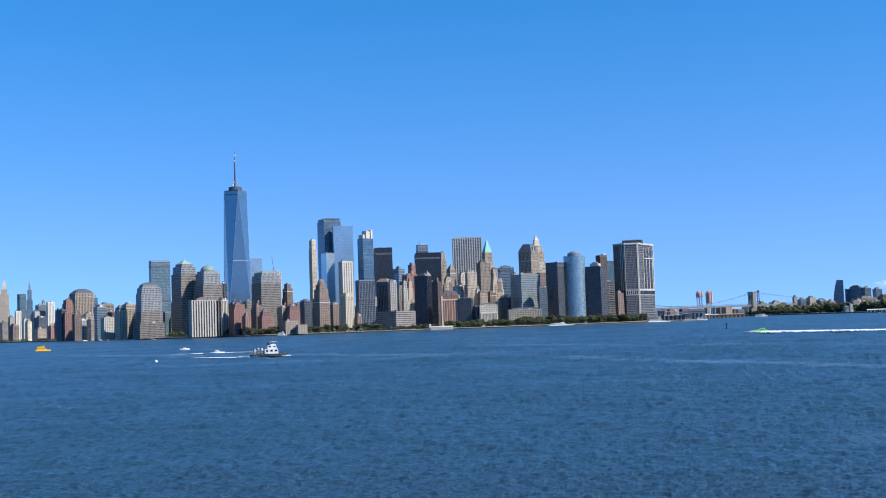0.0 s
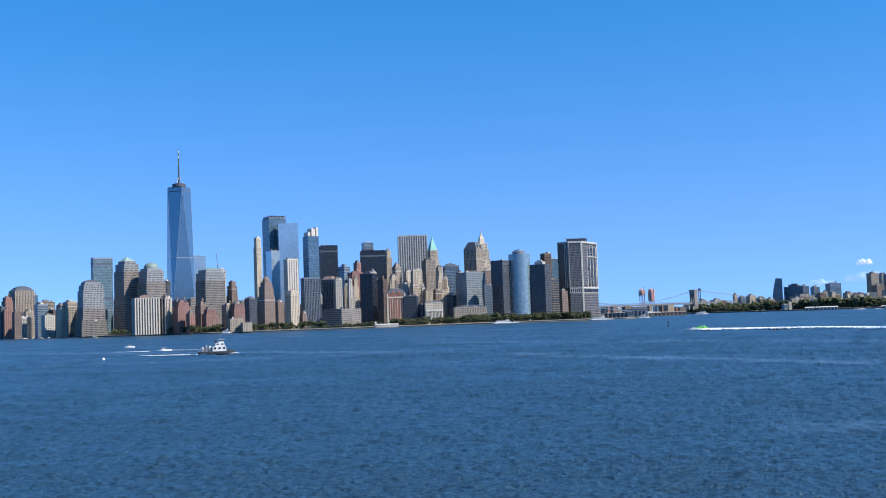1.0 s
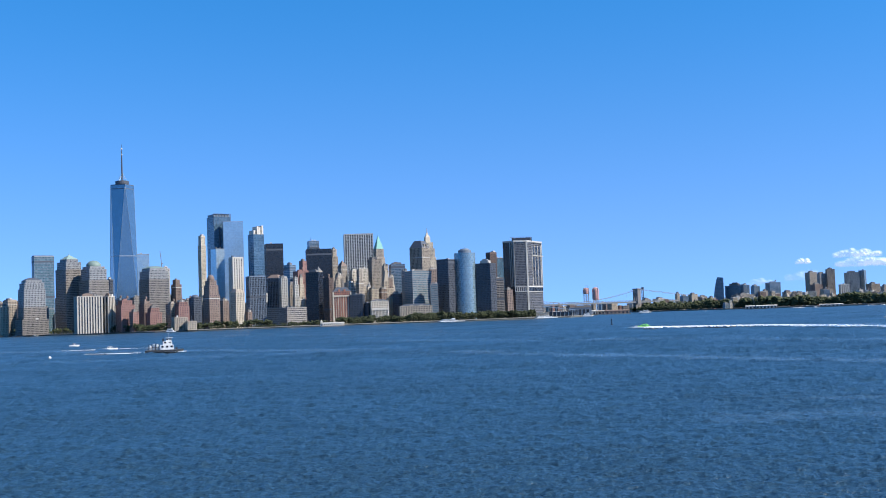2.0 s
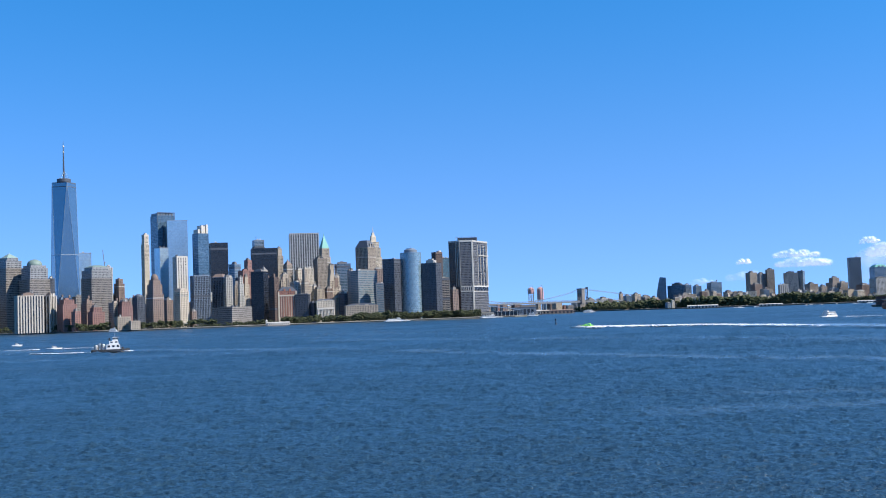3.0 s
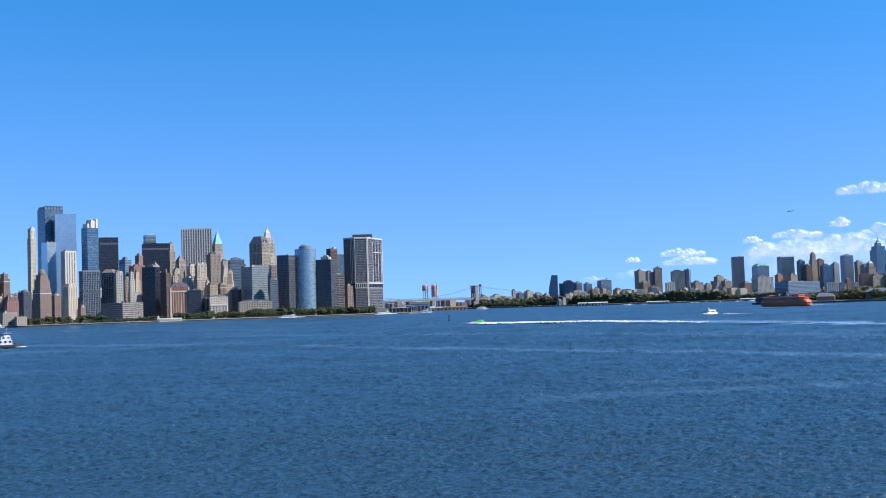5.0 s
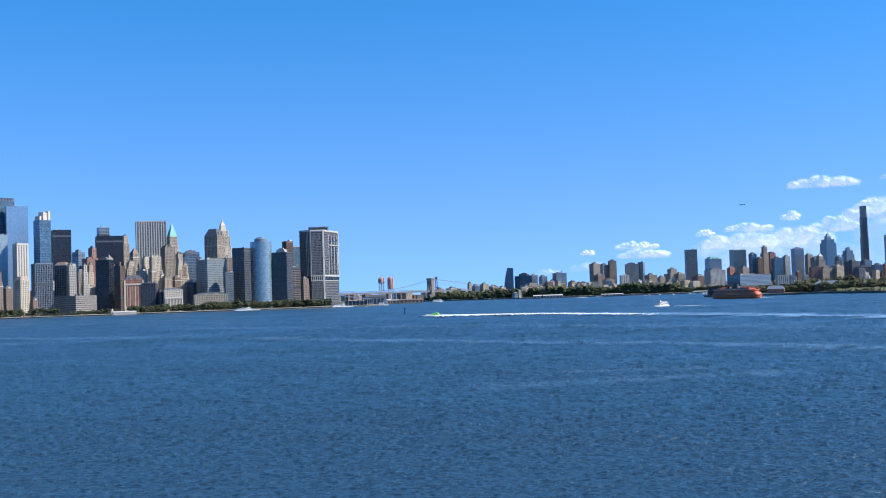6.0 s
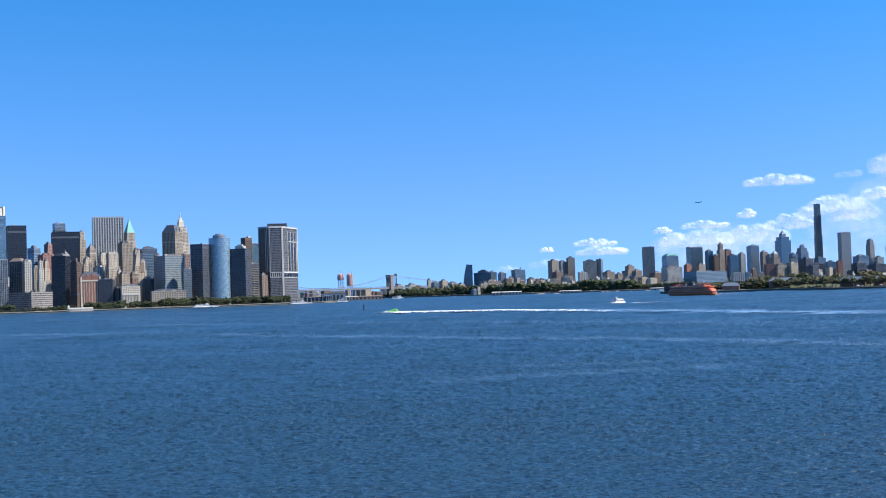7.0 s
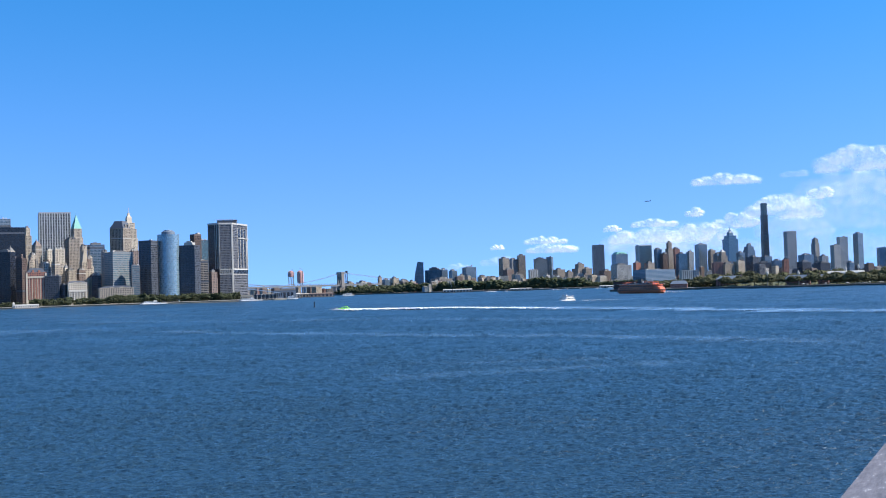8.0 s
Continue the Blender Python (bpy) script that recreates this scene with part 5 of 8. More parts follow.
tower("far_block", 4078, -44, 23.8, 23.8, 37.1, -48.6, "brown", "low brown brick block on the far shore", crown='plant', rise=4.0)
tower("far_block", 3851, -50, 18.9, 18.9, 22.4, -60.2, "concrete", "low grey concrete block on the far shore", crown='gable', rise=4.0)
tower("far_block", 4062, -76, 26.9, 26.9, 39.6, -53.2, "limestone", "low limestone block on the far shore", crown='plant', rise=4.0)
tower("far_block", 3979, -86, 15.8, 15.8, 21.0, -60.7, "brown", "low brown brick block on the far shore", crown='parapet', rise=4.0)
tower("far_house", 3805, 611, 8.9, 8.9, 42.9, -64.1, "concrete", "small pale house among trees on the far shore", crown='plant', rise=3.0)
tower("far_house", 3859, 58, 15.9, 15.9, 15.0, -73.0, "cream", "small pale house among trees on the far shore", crown='parapet', rise=3.0)
tower("far_house", 3712, 180, 12.3, 12.3, 20.5, -63.5, "concrete", "small pale house among trees on the far shore", crown='parapet', rise=3.0)
tower("far_house", 3735, 547, 10.6, 10.6, 34.3, -71.4, "blueband", "small pale house among trees on the far shore", crown='parapet', rise=3.0)
tower("far_house", 3814, 644, 8.8, 8.8, 25.6, -70.9, "concrete", "small pale house among trees on the far shore", crown='gable', rise=3.0)
tower("far_house", 3769, 518, 14.9, 14.9, 30.1, -50.6, "cream", "small pale house among trees on the far shore", crown='gable', rise=3.0)
tower("far_house", 3843, 523, 9.0, 9.0, 31.1, -56.4, "concrete", "small pale house among trees on the far shore", crown='parapet', rise=3.0)
tower("far_house", 3781, 165, 14.7, 14.7, 26.9, -71.0, "cream", "small pale house among trees on the far shore", crown='plant', rise=3.0)
tower("far_house", 3790, 571, 16.3, 16.3, 40.9, -48.7, "concrete", "small pale house among trees on the far shore", crown='parapet', rise=3.0)
tower("far_house", 3774, 604, 9.8, 9.8, 44.4, -64.6, "tan", "small pale house among trees on the far shore", crown='gable', rise=3.0)
tower("far_house", 3703, 357, 12.3, 12.3, 26.0, -65.9, "whitetower", "small pale house among trees on the far shore", crown='gable', rise=3.0)
tower("far_house", 3852, 190, 14.1, 14.1, 17.1, -57.0, "limestone", "small pale house among trees on the far shore", crown='gable', rise=3.0)
tower("far_house", 3758, 111, 16.2, 16.2, 26.7, -70.8, "concrete", "small pale house among trees on the far shore", crown='gable', rise=3.0)
tower("far_house", 3819, 218, 9.1, 9.1, 32.0, -52.6, "tan", "small pale house among trees on the far shore", crown='gable', rise=3.0)
tower("far_house", 3813, 44, 9.8, 9.8, 8.3, -54.6, "limestone", "small pale house among trees on the far shore", crown='plant', rise=3.0)
tower("far_house", 3725, 387, 19.3, 19.3, 21.5, -72.6, "concrete", "small pale house among trees on the far shore", crown='parapet', rise=3.0)
tower("far_house", 3732, 643, 13.8, 13.8, 19.6, -73.5, "limestone", "small pale house among trees on the far shore", crown='parapet', rise=3.0)
tower("far_house", 3797, 504, 9.2, 9.2, 26.3, -41.4, "cream", "small pale house among trees on the far shore", crown='plant', rise=3.0)
tower("far_house", 3638, 703, 15.6, 15.6, 30.6, -64.6, "cream", "small pale house among trees on the far shore", crown='parapet', rise=3.0)
tower("far_house", 3661, 772, 15.0, 15.0, 31.9, -50.2, "limestone", "small pale house among trees on the far shore", crown='gable', rise=3.0)
tower("far_house", 3789, 169, 16.0, 16.0, 11.3, -69.7, "whitetower", "small pale house among trees on the far shore", crown='parapet', rise=3.0)
tower("far_house", 3710, 341, 19.5, 19.5, 30.0, -78.1, "whitetower", "small pale house among trees on the far shore", crown='plant', rise=3.0)
tower("far_house", 3669, 725, 19.1, 19.1, 30.8, -66.2, "whitetower", "small pale house among trees on the far shore", crown='plant', rise=3.0)
tower("far_house", 3820, 345, 10.8, 10.8, 33.6, -73.4, "blueband", "small pale house among trees on the far shore", crown='plant', rise=3.0)
tower("far_house", 3719, 381, 15.2, 15.2, 25.1, -63.2, "blueband", "small pale house among trees on the far shore", crown='parapet', rise=3.0)
tower("far_house", 3831, 307, 7.8, 7.8, 23.0, -56.0, "limestone", "small pale house among trees on the far shore", crown='plant', rise=3.0)
tower("far_house", 3869, 262, 13.2, 13.2, 14.1, -79.3, "tan", "small pale house among trees on the far shore", crown='gable', rise=3.0)
tower("far_house", 3744, 413, 13.0, 13.0, 22.3, -46.0, "blueband", "small pale house among trees on the far shore", crown='plant', rise=3.0)
tower("far_house", 3781, 378, 12.1, 12.1, 28.1, -72.0, "limestone", "small pale house among trees on the far shore", crown='gable', rise=3.0)
tower("far_house", 3779, 369, 18.4, 18.4, 33.4, -72.0, "tan", "small pale house among trees on the far shore", crown='plant', rise=3.0)
tower("far_house", 3683, 766, 11.1, 11.1, 36.7, -46.9, "concrete", "small pale house among trees on the far shore", crown='plant', rise=3.0)
tower("far_house", 3702, 694, 13.1, 13.1, 19.5, -43.1, "concrete", "small pale house among trees on the far shore", crown='gable', rise=3.0)
tower("far_house", 3827, 496, 12.0, 12.0, 32.8, -38.2, "limestone", "small pale house among trees on the far shore", crown='plant', rise=3.0)
tower("far_house", 3747, 689, 12.6, 12.6, 28.3, -51.7, "limestone", "small pale house among trees on the far shore", crown='plant', rise=3.0)
tower("far_house", 3784, 786, 11.6, 11.6, 20.9, -52.4, "blueband", "small pale house among trees on the far shore", crown='plant', rise=3.0)
tower("far_house", 3771, 328, 9.6, 9.6, 27.2, -46.8, "limestone", "small pale house among trees on the far shore", crown='gable', rise=3.0)
tower("far_house", 3794, 235, 11.4, 11.4, 23.7, -41.7, "tan", "small pale house among trees on the far shore", crown='parapet', rise=3.0)
tower("far_house", 3828, 288, 9.3, 9.3, 32.9, -56.2, "limestone", "small pale house among trees on the far shore", crown='plant', rise=3.0)
tower("far_house", 3771, 339, 7.0, 7.0, 33.1, -56.9, "blueband", "small pale house among trees on the far shore", crown='plant', rise=3.0)
tower("far_house", 3628, 776, 8.4, 8.4, 21.8, -57.5, "cream", "small pale house among trees on the far shore", crown='gable', rise=3.0)
tower("far_house", 3777, 73, 14.2, 14.2, 11.5, -44.3, "concrete", "small pale house among trees on the far shore", crown='plant', rise=3.0)
tower("far_house", 3713, 339, 16.5, 16.5, 31.3, -61.0, "blueband", "small pale house among trees on the far shore", crown='plant', rise=3.0)
tower("far_house", 3787, 122, 12.4, 12.4, 22.6, -80.5, "whitetower", "small pale house among trees on the far shore", crown='gable', rise=3.0)
tower("far_house", 3795, 432, 10.2, 10.2, 34.4, -62.4, "concrete", "small pale house among trees on the far shore", crown='gable', rise=3.0)
tower("far_house", 3752, 404, 18.9, 18.9, 33.3, -70.9, "tan", "small pale house among trees on the far shore", crown='parapet', rise=3.0)
tower("far_house", 3778, 230, 20.6, 20.6, 19.7, -76.6, "cream", "small pale house among trees on the far shore", crown='plant', rise=3.0)
tower("far_house", 3701, 351, 7.6, 7.6, 20.4, -63.7, "blueband", "small pale house among trees on the far shore", crown='gable', rise=3.0)
tower("far_house", 3708, 422, 17.1, 17.1, 31.9, -62.9, "concrete", "small pale house among trees on the far shore", crown='plant', rise=3.0)
tower("far_house", 3754, 542, 7.4, 7.4, 25.3, -62.7, "concrete", "small pale house among trees on the far shore", crown='gable', rise=3.0)
tower("far_house", 3719, 194, 6.6, 6.6, 20.0, -54.6, "concrete", "small pale house among trees on the far shore", crown='plant', rise=3.0)
tower("far_house", 3669, 770, 18.6, 18.6, 20.7, -57.4, "whitetower", "small pale house among trees on the far shore", crown='plant', rise=3.0)
tower("far_house", 3749, 703, 12.1, 12.1, 24.2, -55.8, "cream", "small pale house among trees on the far shore", crown='parapet', rise=3.0)
tower("far_house", 3766, 448, 16.3, 16.3, 29.8, -70.7, "blueband", "small pale house among trees on the far shore", crown='plant', rise=3.0)
tower("far_block", 3982, -78, 17.4, 17.4, 42.4, -68.7, "blueband", "blue grey glass block on the far shore", crown='water_tank', rise=4.0)
tower("far_block", 4265, -105, 14.3, 14.3, 55.9, -55.5, "brown", "brown brick block on the far shore", crown='parapet', rise=4.0)
tower("far_block", 4143, -131, 28.0, 28.0, 40.8, -75.9, "concrete", "grey concrete block on the far shore", crown='water_tank', rise=4.0)
tower("far_block", 3971, -151, 30.6, 30.6, 66.7, -75.8, "redbrick", "red brick block on the far shore", crown='parapet', rise=4.0)
tower("far_block", 4222, -173, 17.1, 17.1, 54.8, -61.0, "slate", "dark slate block on the far shore", crown='plant', rise=4.0)
tower("far_block", 4267, -205, 22.8, 22.8, 65.6, -66.5, "concrete", "grey concrete block on the far shore", crown='water_tank', rise=4.0)
tower("far_block", 3986, -223, 27.8, 27.8, 69.6, -52.4, "limestone", "limestone block on the far shore", crown='water_tank', rise=4.0)
tower("far_block", 4187, -246, 13.1, 13.1, 60.1, -43.7, "blueband", "blue grey glass block on the far shore", crown='water_tank', rise=4.0)
tower("far_block", 4206, -274, 20.7, 20.7, 57.4, -71.6, "cream", "cream stone block on the far shore", crown='plant', rise=4.0)
tower("far_block", 3888, -283, 26.8, 26.8, 55.9, -47.8, "slate", "dark slate block on the far shore", crown='parapet', rise=4.0)
tower("far_block", 3914, -300, 20.6, 20.6, 43.3, -38.0, "concrete", "grey concrete block on the far shore", crown='water_tank', rise=4.0)
tower("far_block", 3993, -320, 14.7, 14.7, 54.7, -72.1, "slate", "dark slate block on the far shore", crown='plant', rise=4.0)
tower("far_block", 3934, -337, 16.2, 16.2, 49.0, -43.6, "cream", "cream stone block on the far shore", crown='plant', rise=4.0)
tower("far_block", 4007, -368, 18.3, 18.3, 43.3, -70.0, "brown", "brown brick block on the far shore", crown='water_tank', rise=4.0)
tower("far_block", 3929, -378, 18.4, 18.4, 37.4, -74.2, "concrete", "grey concrete block on the far shore", crown='water_tank', rise=4.0)
tower("far_block", 4143, -425, 28.2, 28.2, 36.9, -74.7, "slate", "dark slate block on the far shore", crown='water_tank', rise=4.0)
tower("far_block", 4164, -448, 21.0, 21.0, 39.9, -46.5, "blueband", "blue grey glass block on the far shore", crown='parapet', rise=4.0)
tower("far_block", 3942, -451, 27.3, 27.3, 37.5, -40.6, "brown", "brown brick block on the far shore", crown='plant', rise=4.0)
tower("far_block", 4206, -505, 29.4, 29.4, 54.8, -58.1, "blueband", "blue grey glass block on the far shore", crown='parapet', rise=4.0)
tower("far_block", 4097, -506, 22.0, 22.0, 53.3, -52.5, "concrete", "grey concrete block on the far shore", crown='water_tank', rise=4.0)
tower("far_block", 4110, -527, 17.5, 17.5, 25.8, -64.7, "slate", "dark slate block on the far shore", crown='parapet', rise=4.0)
tower("far_block", 3879, -520, 16.7, 16.7, 31.0, -79.8, "brown", "brown brick block on the far shore", crown='water_tank', rise=4.0)
tower("far_block", 4039, -570, 22.5, 22.5, 23.5, -67.6, "blueband", "blue grey glass block on the far shore", crown='water_tank', rise=4.0)
tower("far_block", 4218, -615, 17.8, 17.8, 57.8, -63.3, "cream", "cream stone block on the far shore", crown='parapet', rise=4.0)
tower("far_block", 4195, -633, 17.3, 17.3, 42.0, -82.1, "brown", "brown brick block on the far shore", crown='water_tank', rise=4.0)
tower("far_block", 3987, -626, 27.3, 27.3, 29.7, -80.1, "limestone", "limestone block on the far shore", crown='plant', rise=4.0)
tower("far_block", 3832, -618, 21.3, 21.3, 46.2, -61.3, "brown", "brown brick block on the far shore", crown='plant', rise=4.0)
tower("far_block", 4180, -699, 28.8, 28.8, 36.2, -65.5, "limestone", "limestone block on the far shore", crown='water_tank', rise=4.0)
tower("far_block", 4185, -710, 15.7, 15.7, 34.9, -61.2, "concrete", "grey concrete block on the far shore", crown='water_tank', rise=4.0)
tower("far_block", 3877, -674, 15.0, 15.0, 31.9, -84.5, "granite", "grey granite block on the far shore", crown='plant', rise=4.0)
tower("far_block", 4012, -726, 27.1, 27.1, 30.6, -52.1, "slate", "dark slate block on the far shore", crown='water_tank', rise=4.0)
tower("far_block", 4100, -760, 19.4, 19.4, 51.0, -46.6, "granite", "grey granite block on the far shore", crown='parapet', rise=4.0)
tower("far_block", 4094, -787, 26.3, 26.3, 28.9, -69.4, "limestone", "limestone block on the far shore", crown='plant', rise=4.0)

# ---- landmarks ----
def tall_glass_tower(x, y, yaw):
    """Square base, eight tall triangles, square top turned by 45 degrees, ring and mast."""
    ob = thing("skyscraper", x, y, GROUND, yaw, "tallest blue glass skyscraper with chamfered corners and mast", "skyscraper")
    a, z0, z1 = 31.2, 57.0, 392.0
    part("podium", Geo().rect([(a, a, 0), (a, a, z0)]), M["g_pale"], ob, "pale glass podium")
    low = [Vector((sx * a, sy * a, z0)) for sx, sy in ((-1, -1), (1, -1), (1, 1), (-1, 1))]
    r = a * 1.0
    up = [Vector((0, -r, z1)), Vector((r, 0, z1)), Vector((0, r, z1)), Vector((-r, 0, z1))]
    for i in range(4):
        g = Geo()
        g.v = [tuple(low[i]), tuple(low[(i + 1) % 4]), tuple(up[i])]
        g.f = [(0, 1, 2)]
        part("facet", g, M["g_dim_facet"], ob)
        g = Geo()
        g.v = [tuple(low[(i + 1) % 4]), tuple(up[(i + 1) % 4]), tuple(up[i])]
        g.f = [(0, 1, 2)]
        part("facet", g, M["g_lit_facet"], ob)
        part("edge_trim", Geo().bar(low[i], up[i], 0.55).bar(low[(i + 1) % 4], up[i], 0.55), M["steel"], ob)
    part("parapet", Geo().rect([(r * 0.71, r * 0.71, z1 - 1), (r * 0.71, r * 0.71, z1 + 1)]), M["slate"], ob).matrix_basis = pose(0, 0, 0, 0, 0, 45)
    ring = part("ring", Geo().round([(16, z1 + 1), (18, z1 + 3), (18, z1 + 11), (15, z1 + 12)], 24), M["slate"], ob, "dark communication ring")
    for k in range(8):
        t = k * math.pi / 4
        part("ring_strut", Geo().bar((18 * math.cos(t), 18 * math.sin(t), z1 + 4), (2, 0, z1 + 34), 0.25), M["steel"], ring)
    mast = part("mast", Geo().round([(2.6, z1 + 1), (2.2, z1 + 45), (1.6, z1 + 75), (1.0, z1 + 95), (0.4, z1 + 112)], 8), M["slate"], ob, "dark steel mast")
    for zz, mat in ((30, "slate"), (82, "white"), (97, "white")):
        part("mast_ring", Geo().round([(1.4, z1 + zz), (2.1, z1 + zz + 1), (2.0, z1 + zz + 4), (1.0, z1 + zz + 5)], 10), M[mat], mast)
    # A pale ring at 198 and the dark mechanical floor at 380.
    for zb, mat, thick in ((198.0, "steel", 2.4), (380.0, "slate", 2.0)):
        f = (zb - z0) / (z1 - z0)
        ring8 = []
        for i in range(4):
            ring8 += [low[i].lerp(up[i - 1], f), low[i].lerp(up[i], f)]
        part("mechanical_band", Geo().loft([[(v.x * 1.006, v.y * 1.006, zb + dz) for v in ring8] for dz in (0, thick)]), M[mat], ob)
    part("mechanical_band", Geo().rect([(a + 0.3, a + 0.3, z0 + 0.5), (a + 0.2, a + 0.2, z0 + 5)]), M["steel"], ob)


# One glass in two tones; the facets' light and shade is in the colour.
M["g_dim_facet"] = windows("tall_tower_shaded_facet_glass", (0.125, 0.195, 0.25), (0.165, 0.235, 0.285), metal=0.75, rough=0.14, even=True)
M["g_lit_facet"] = windows("tall_tower_lit_facet_glass", (0.20, 0.315, 0.39), (0.24, 0.36, 0.43), metal=0.8, rough=0.14, even=True)
tall_glass_tower(2403, 2131, -35.0)


def curved_tower(x, y, yaw, r, h):
    """A tower whose front is a wide curve of blue mirror glass."""
    ob = thing("curved_tower", x, y, GROUND, yaw, "curved blue mirror glass office tower with round top", "building")
    k = 28
    arc = [(r * math.cos(math.pi + math.pi * i / k), r * 0.85 * math.sin(math.pi + math.pi * i / k)) for i in range(k + 1)] + [(r, r * 0.6), (-r, r * 0.6)]
    part("shaft", Geo().loft([[(px, py, 0) for px, py in arc], [(px, py, h) for px, py in arc]]), M["g_blue3"], ob)
    n = round(h / 4.0)
    for i in range(n + 1):
        z = h * i / n
        part("spandrel", Geo().loft([[(px * 1.004, py * 1.004, z) for px, py in arc], [(px * 1.004, py * 1.004, z + 0.5) for px, py in arc]]), M["steel"], ob)
    part("crown_drum", Geo().round([(r * 0.62, h), (r * 0.62, h + 6), (r * 0.5, h + 8), (r * 0.42, h + 8.2), (r * 0.4, h + 10)], 24), M["bluegrey"], ob)
    part("roof_mast", Geo().bar((0, 0, h + 8), (0, 0, h + 15), 0.4), M["steel"], ob)
    part("lobby", Geo().box(-r * 0.8, r * 0.8, -r * 0.9, r * 0.5, 0, 9), M["slate"], ob)


M["g_blue3"] = windows("curved_mirror_glass", (0.20, 0.30, 0.35), (0.23, 0.335, 0.38), metal=0.45, rough=0.22, bay=2.5, even=True)
curved_tower(2289, 1064, -64.0, 23.0, 145.0)


def face_slab(g, p, q, u0, u1, z0, z1, out=0.6, deep=1.0):
    """A slab on the outside of an upright face that runs from p to q."""
    p, q = Vector(p), Vector(q)
    way = (q - p).normalized()
    n = Vector((way.y, -way.x))
    pts = [p + way * u0 + n * out, p + way * u1 + n * out, p + way * u1 - n * deep, p + way * u0 - n * deep]
    return g.loft([[(v.x, v.y, z) for v in pts] for z in (z0, z1)])


def plaza_tower(x, y, yaw):
    """Broad banded tower with a dark canted side, pale corner piers, slots high up and a belt low down."""
    ob = thing("plaza_tower", x, y, GROUND, yaw, "broad grey banded office tower with pale stone piers", "building")
    h = 174.0
    A, B, C, D, E = (0.0, 0.0), (29.2, 4.1), (64.4, 91.3), (-24.5, 91.3), (-24.5, 22.1)
    plan = [A, B, C, D, E]
    shaft = part("shaft", Geo().loft([[(u, v, z) for u, v in plan] for z in (0, h)]), M["g_black"], ob)
    faces = {"front": (A, B), "side": (B, C), "cant": (E, A)}
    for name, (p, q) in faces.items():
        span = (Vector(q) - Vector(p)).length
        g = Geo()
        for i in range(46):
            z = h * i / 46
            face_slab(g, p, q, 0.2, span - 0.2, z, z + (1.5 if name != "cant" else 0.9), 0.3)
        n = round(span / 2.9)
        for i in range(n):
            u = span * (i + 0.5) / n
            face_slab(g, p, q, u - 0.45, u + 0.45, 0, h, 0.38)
        # Shade on the canted side is put into its colour: darker brown grid.
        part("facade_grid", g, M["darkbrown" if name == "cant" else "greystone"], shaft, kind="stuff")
    for p, q, u, w, z0 in ((A, B, 27.6, 3.0, 0), (A, B, 0.2, 1.0, 70), (B, C, 0.0, 2.6, 0), (B, C, 91.0, 3.0, 70), (E, A, 31.2, 1.3, 70), (E, A, 26.0, 1.2, 70), (E, A, 21.0, 1.2, 70), (E, A, 0.2, 1.0, 0)):
        part("pier", face_slab(Geo(), p, q, u, u + w, z0, h + 1, 1.2), M["concrete"], ob, "pale stone pier")
    part("belt", face_slab(Geo(), A, B, 0.0, 29.5, 57.5, 70.5, 0.9), M["concrete"], ob)
    for i in range(6):
        part("belt_window", face_slab(Geo(), A, B, 1.6 + 4.4 * i, 4.2 + 4.4 * i, 59.5, 68.5, 1.1), M["g_black"], ob)
    part("belt", face_slab(Geo(), B, C, 2.0, 94.0, 68.0, 71.0, 1.0), M["concrete"], ob)
    part("belt", face_slab(Geo(), B, C, 2.0, 94.0, 57.0, 59.0, 1.0), M["concrete"], ob)
    part("louvre", face_slab(Geo(), B, C, 2.6, 93.5, 59.2, 67.8, 0.7), M["g_black"], ob)
    for z0, z1 in ((74, 138), (144, 162)):
        for u in (36.0, 54.0, 72.0):
            part("window_slot", face_slab(Geo(), B, C, u, u + 9.0, z0, z1, 0.7), M["g_black"], ob)
        for u in (32.0, 48.5, 66.5, 85.0):
            part("slot_fin", face_slab(Geo(), B, C, u, u + 2.2, z0 - 4, z1 + 3, 0.9), M["beige"], ob)
    part("balcony", face_slab(Geo(), B, C, 34.0, 97.0, 140.0, 142.0, 2.4), M["concrete"], ob)
    for p, q in faces.values():
        part("cornice", face_slab(Geo(), p, q, -0.6, (Vector(q) - Vector(p)).length + 0.6, h - 2.2, h + 1.4, 1.4), M["concrete"], ob)
    part("roof_plant", Geo().box(-4, 42, 28, 70, h, h + 9), M["slate"], ob)
    part("roof_railing", Geo().bar((-8, 20, h + 10), (40, 24, h + 10), 0.4).bar((-8, 20, h), (-8, 20, h + 10), 0.3).bar((40, 24, h), (40, 24, h + 10), 0.3), M["steel"], ob)


plaza_tower(2426, 1004, -68.0)


def spired_tower(x, y, yaw, label, w, h, spire, style, shares):
    ob = tower("spired_tower", x, y, w, w, h, yaw, style, label, crown="spire", tiers=shares, rise=spire, top="steel")
    return ob


spired_tower(2885, 3742, -37, "grey stepped midtown skyscraper with tall spire", 40.0, 196.0, 58.0, "limestone", ((0.62, 1.0), (0.9, 0.82), (1.0, 0.55)))
spired_tower(3019, 3764, -38, "tapering pale glass midtown skyscraper with spire", 27.0, 195.0, 54.0, "blueband", ((0.6, 1.0), (0.8, 0.85), (1.0, 0.6)))

# the dark slender tower of the far shore, with its ribs and setbacks
ob = tower("slender_tower", 4666, -363, 23.5, 23.5, 306.0, -70.0, "darkglass", "very tall slender dark ribbed tower on the far shore", crown="none", tiers=((0.28, 1.25), (0.6, 1.0), (0.85, 0.9), (1.0, 0.8)))
for i in range(5):
    u = -9.0 + 4.5 * i
    part("rib", Geo().box(u - 0.6, u + 0.6, -12.4, -10.8, 0, 262), M["slate"], ob)

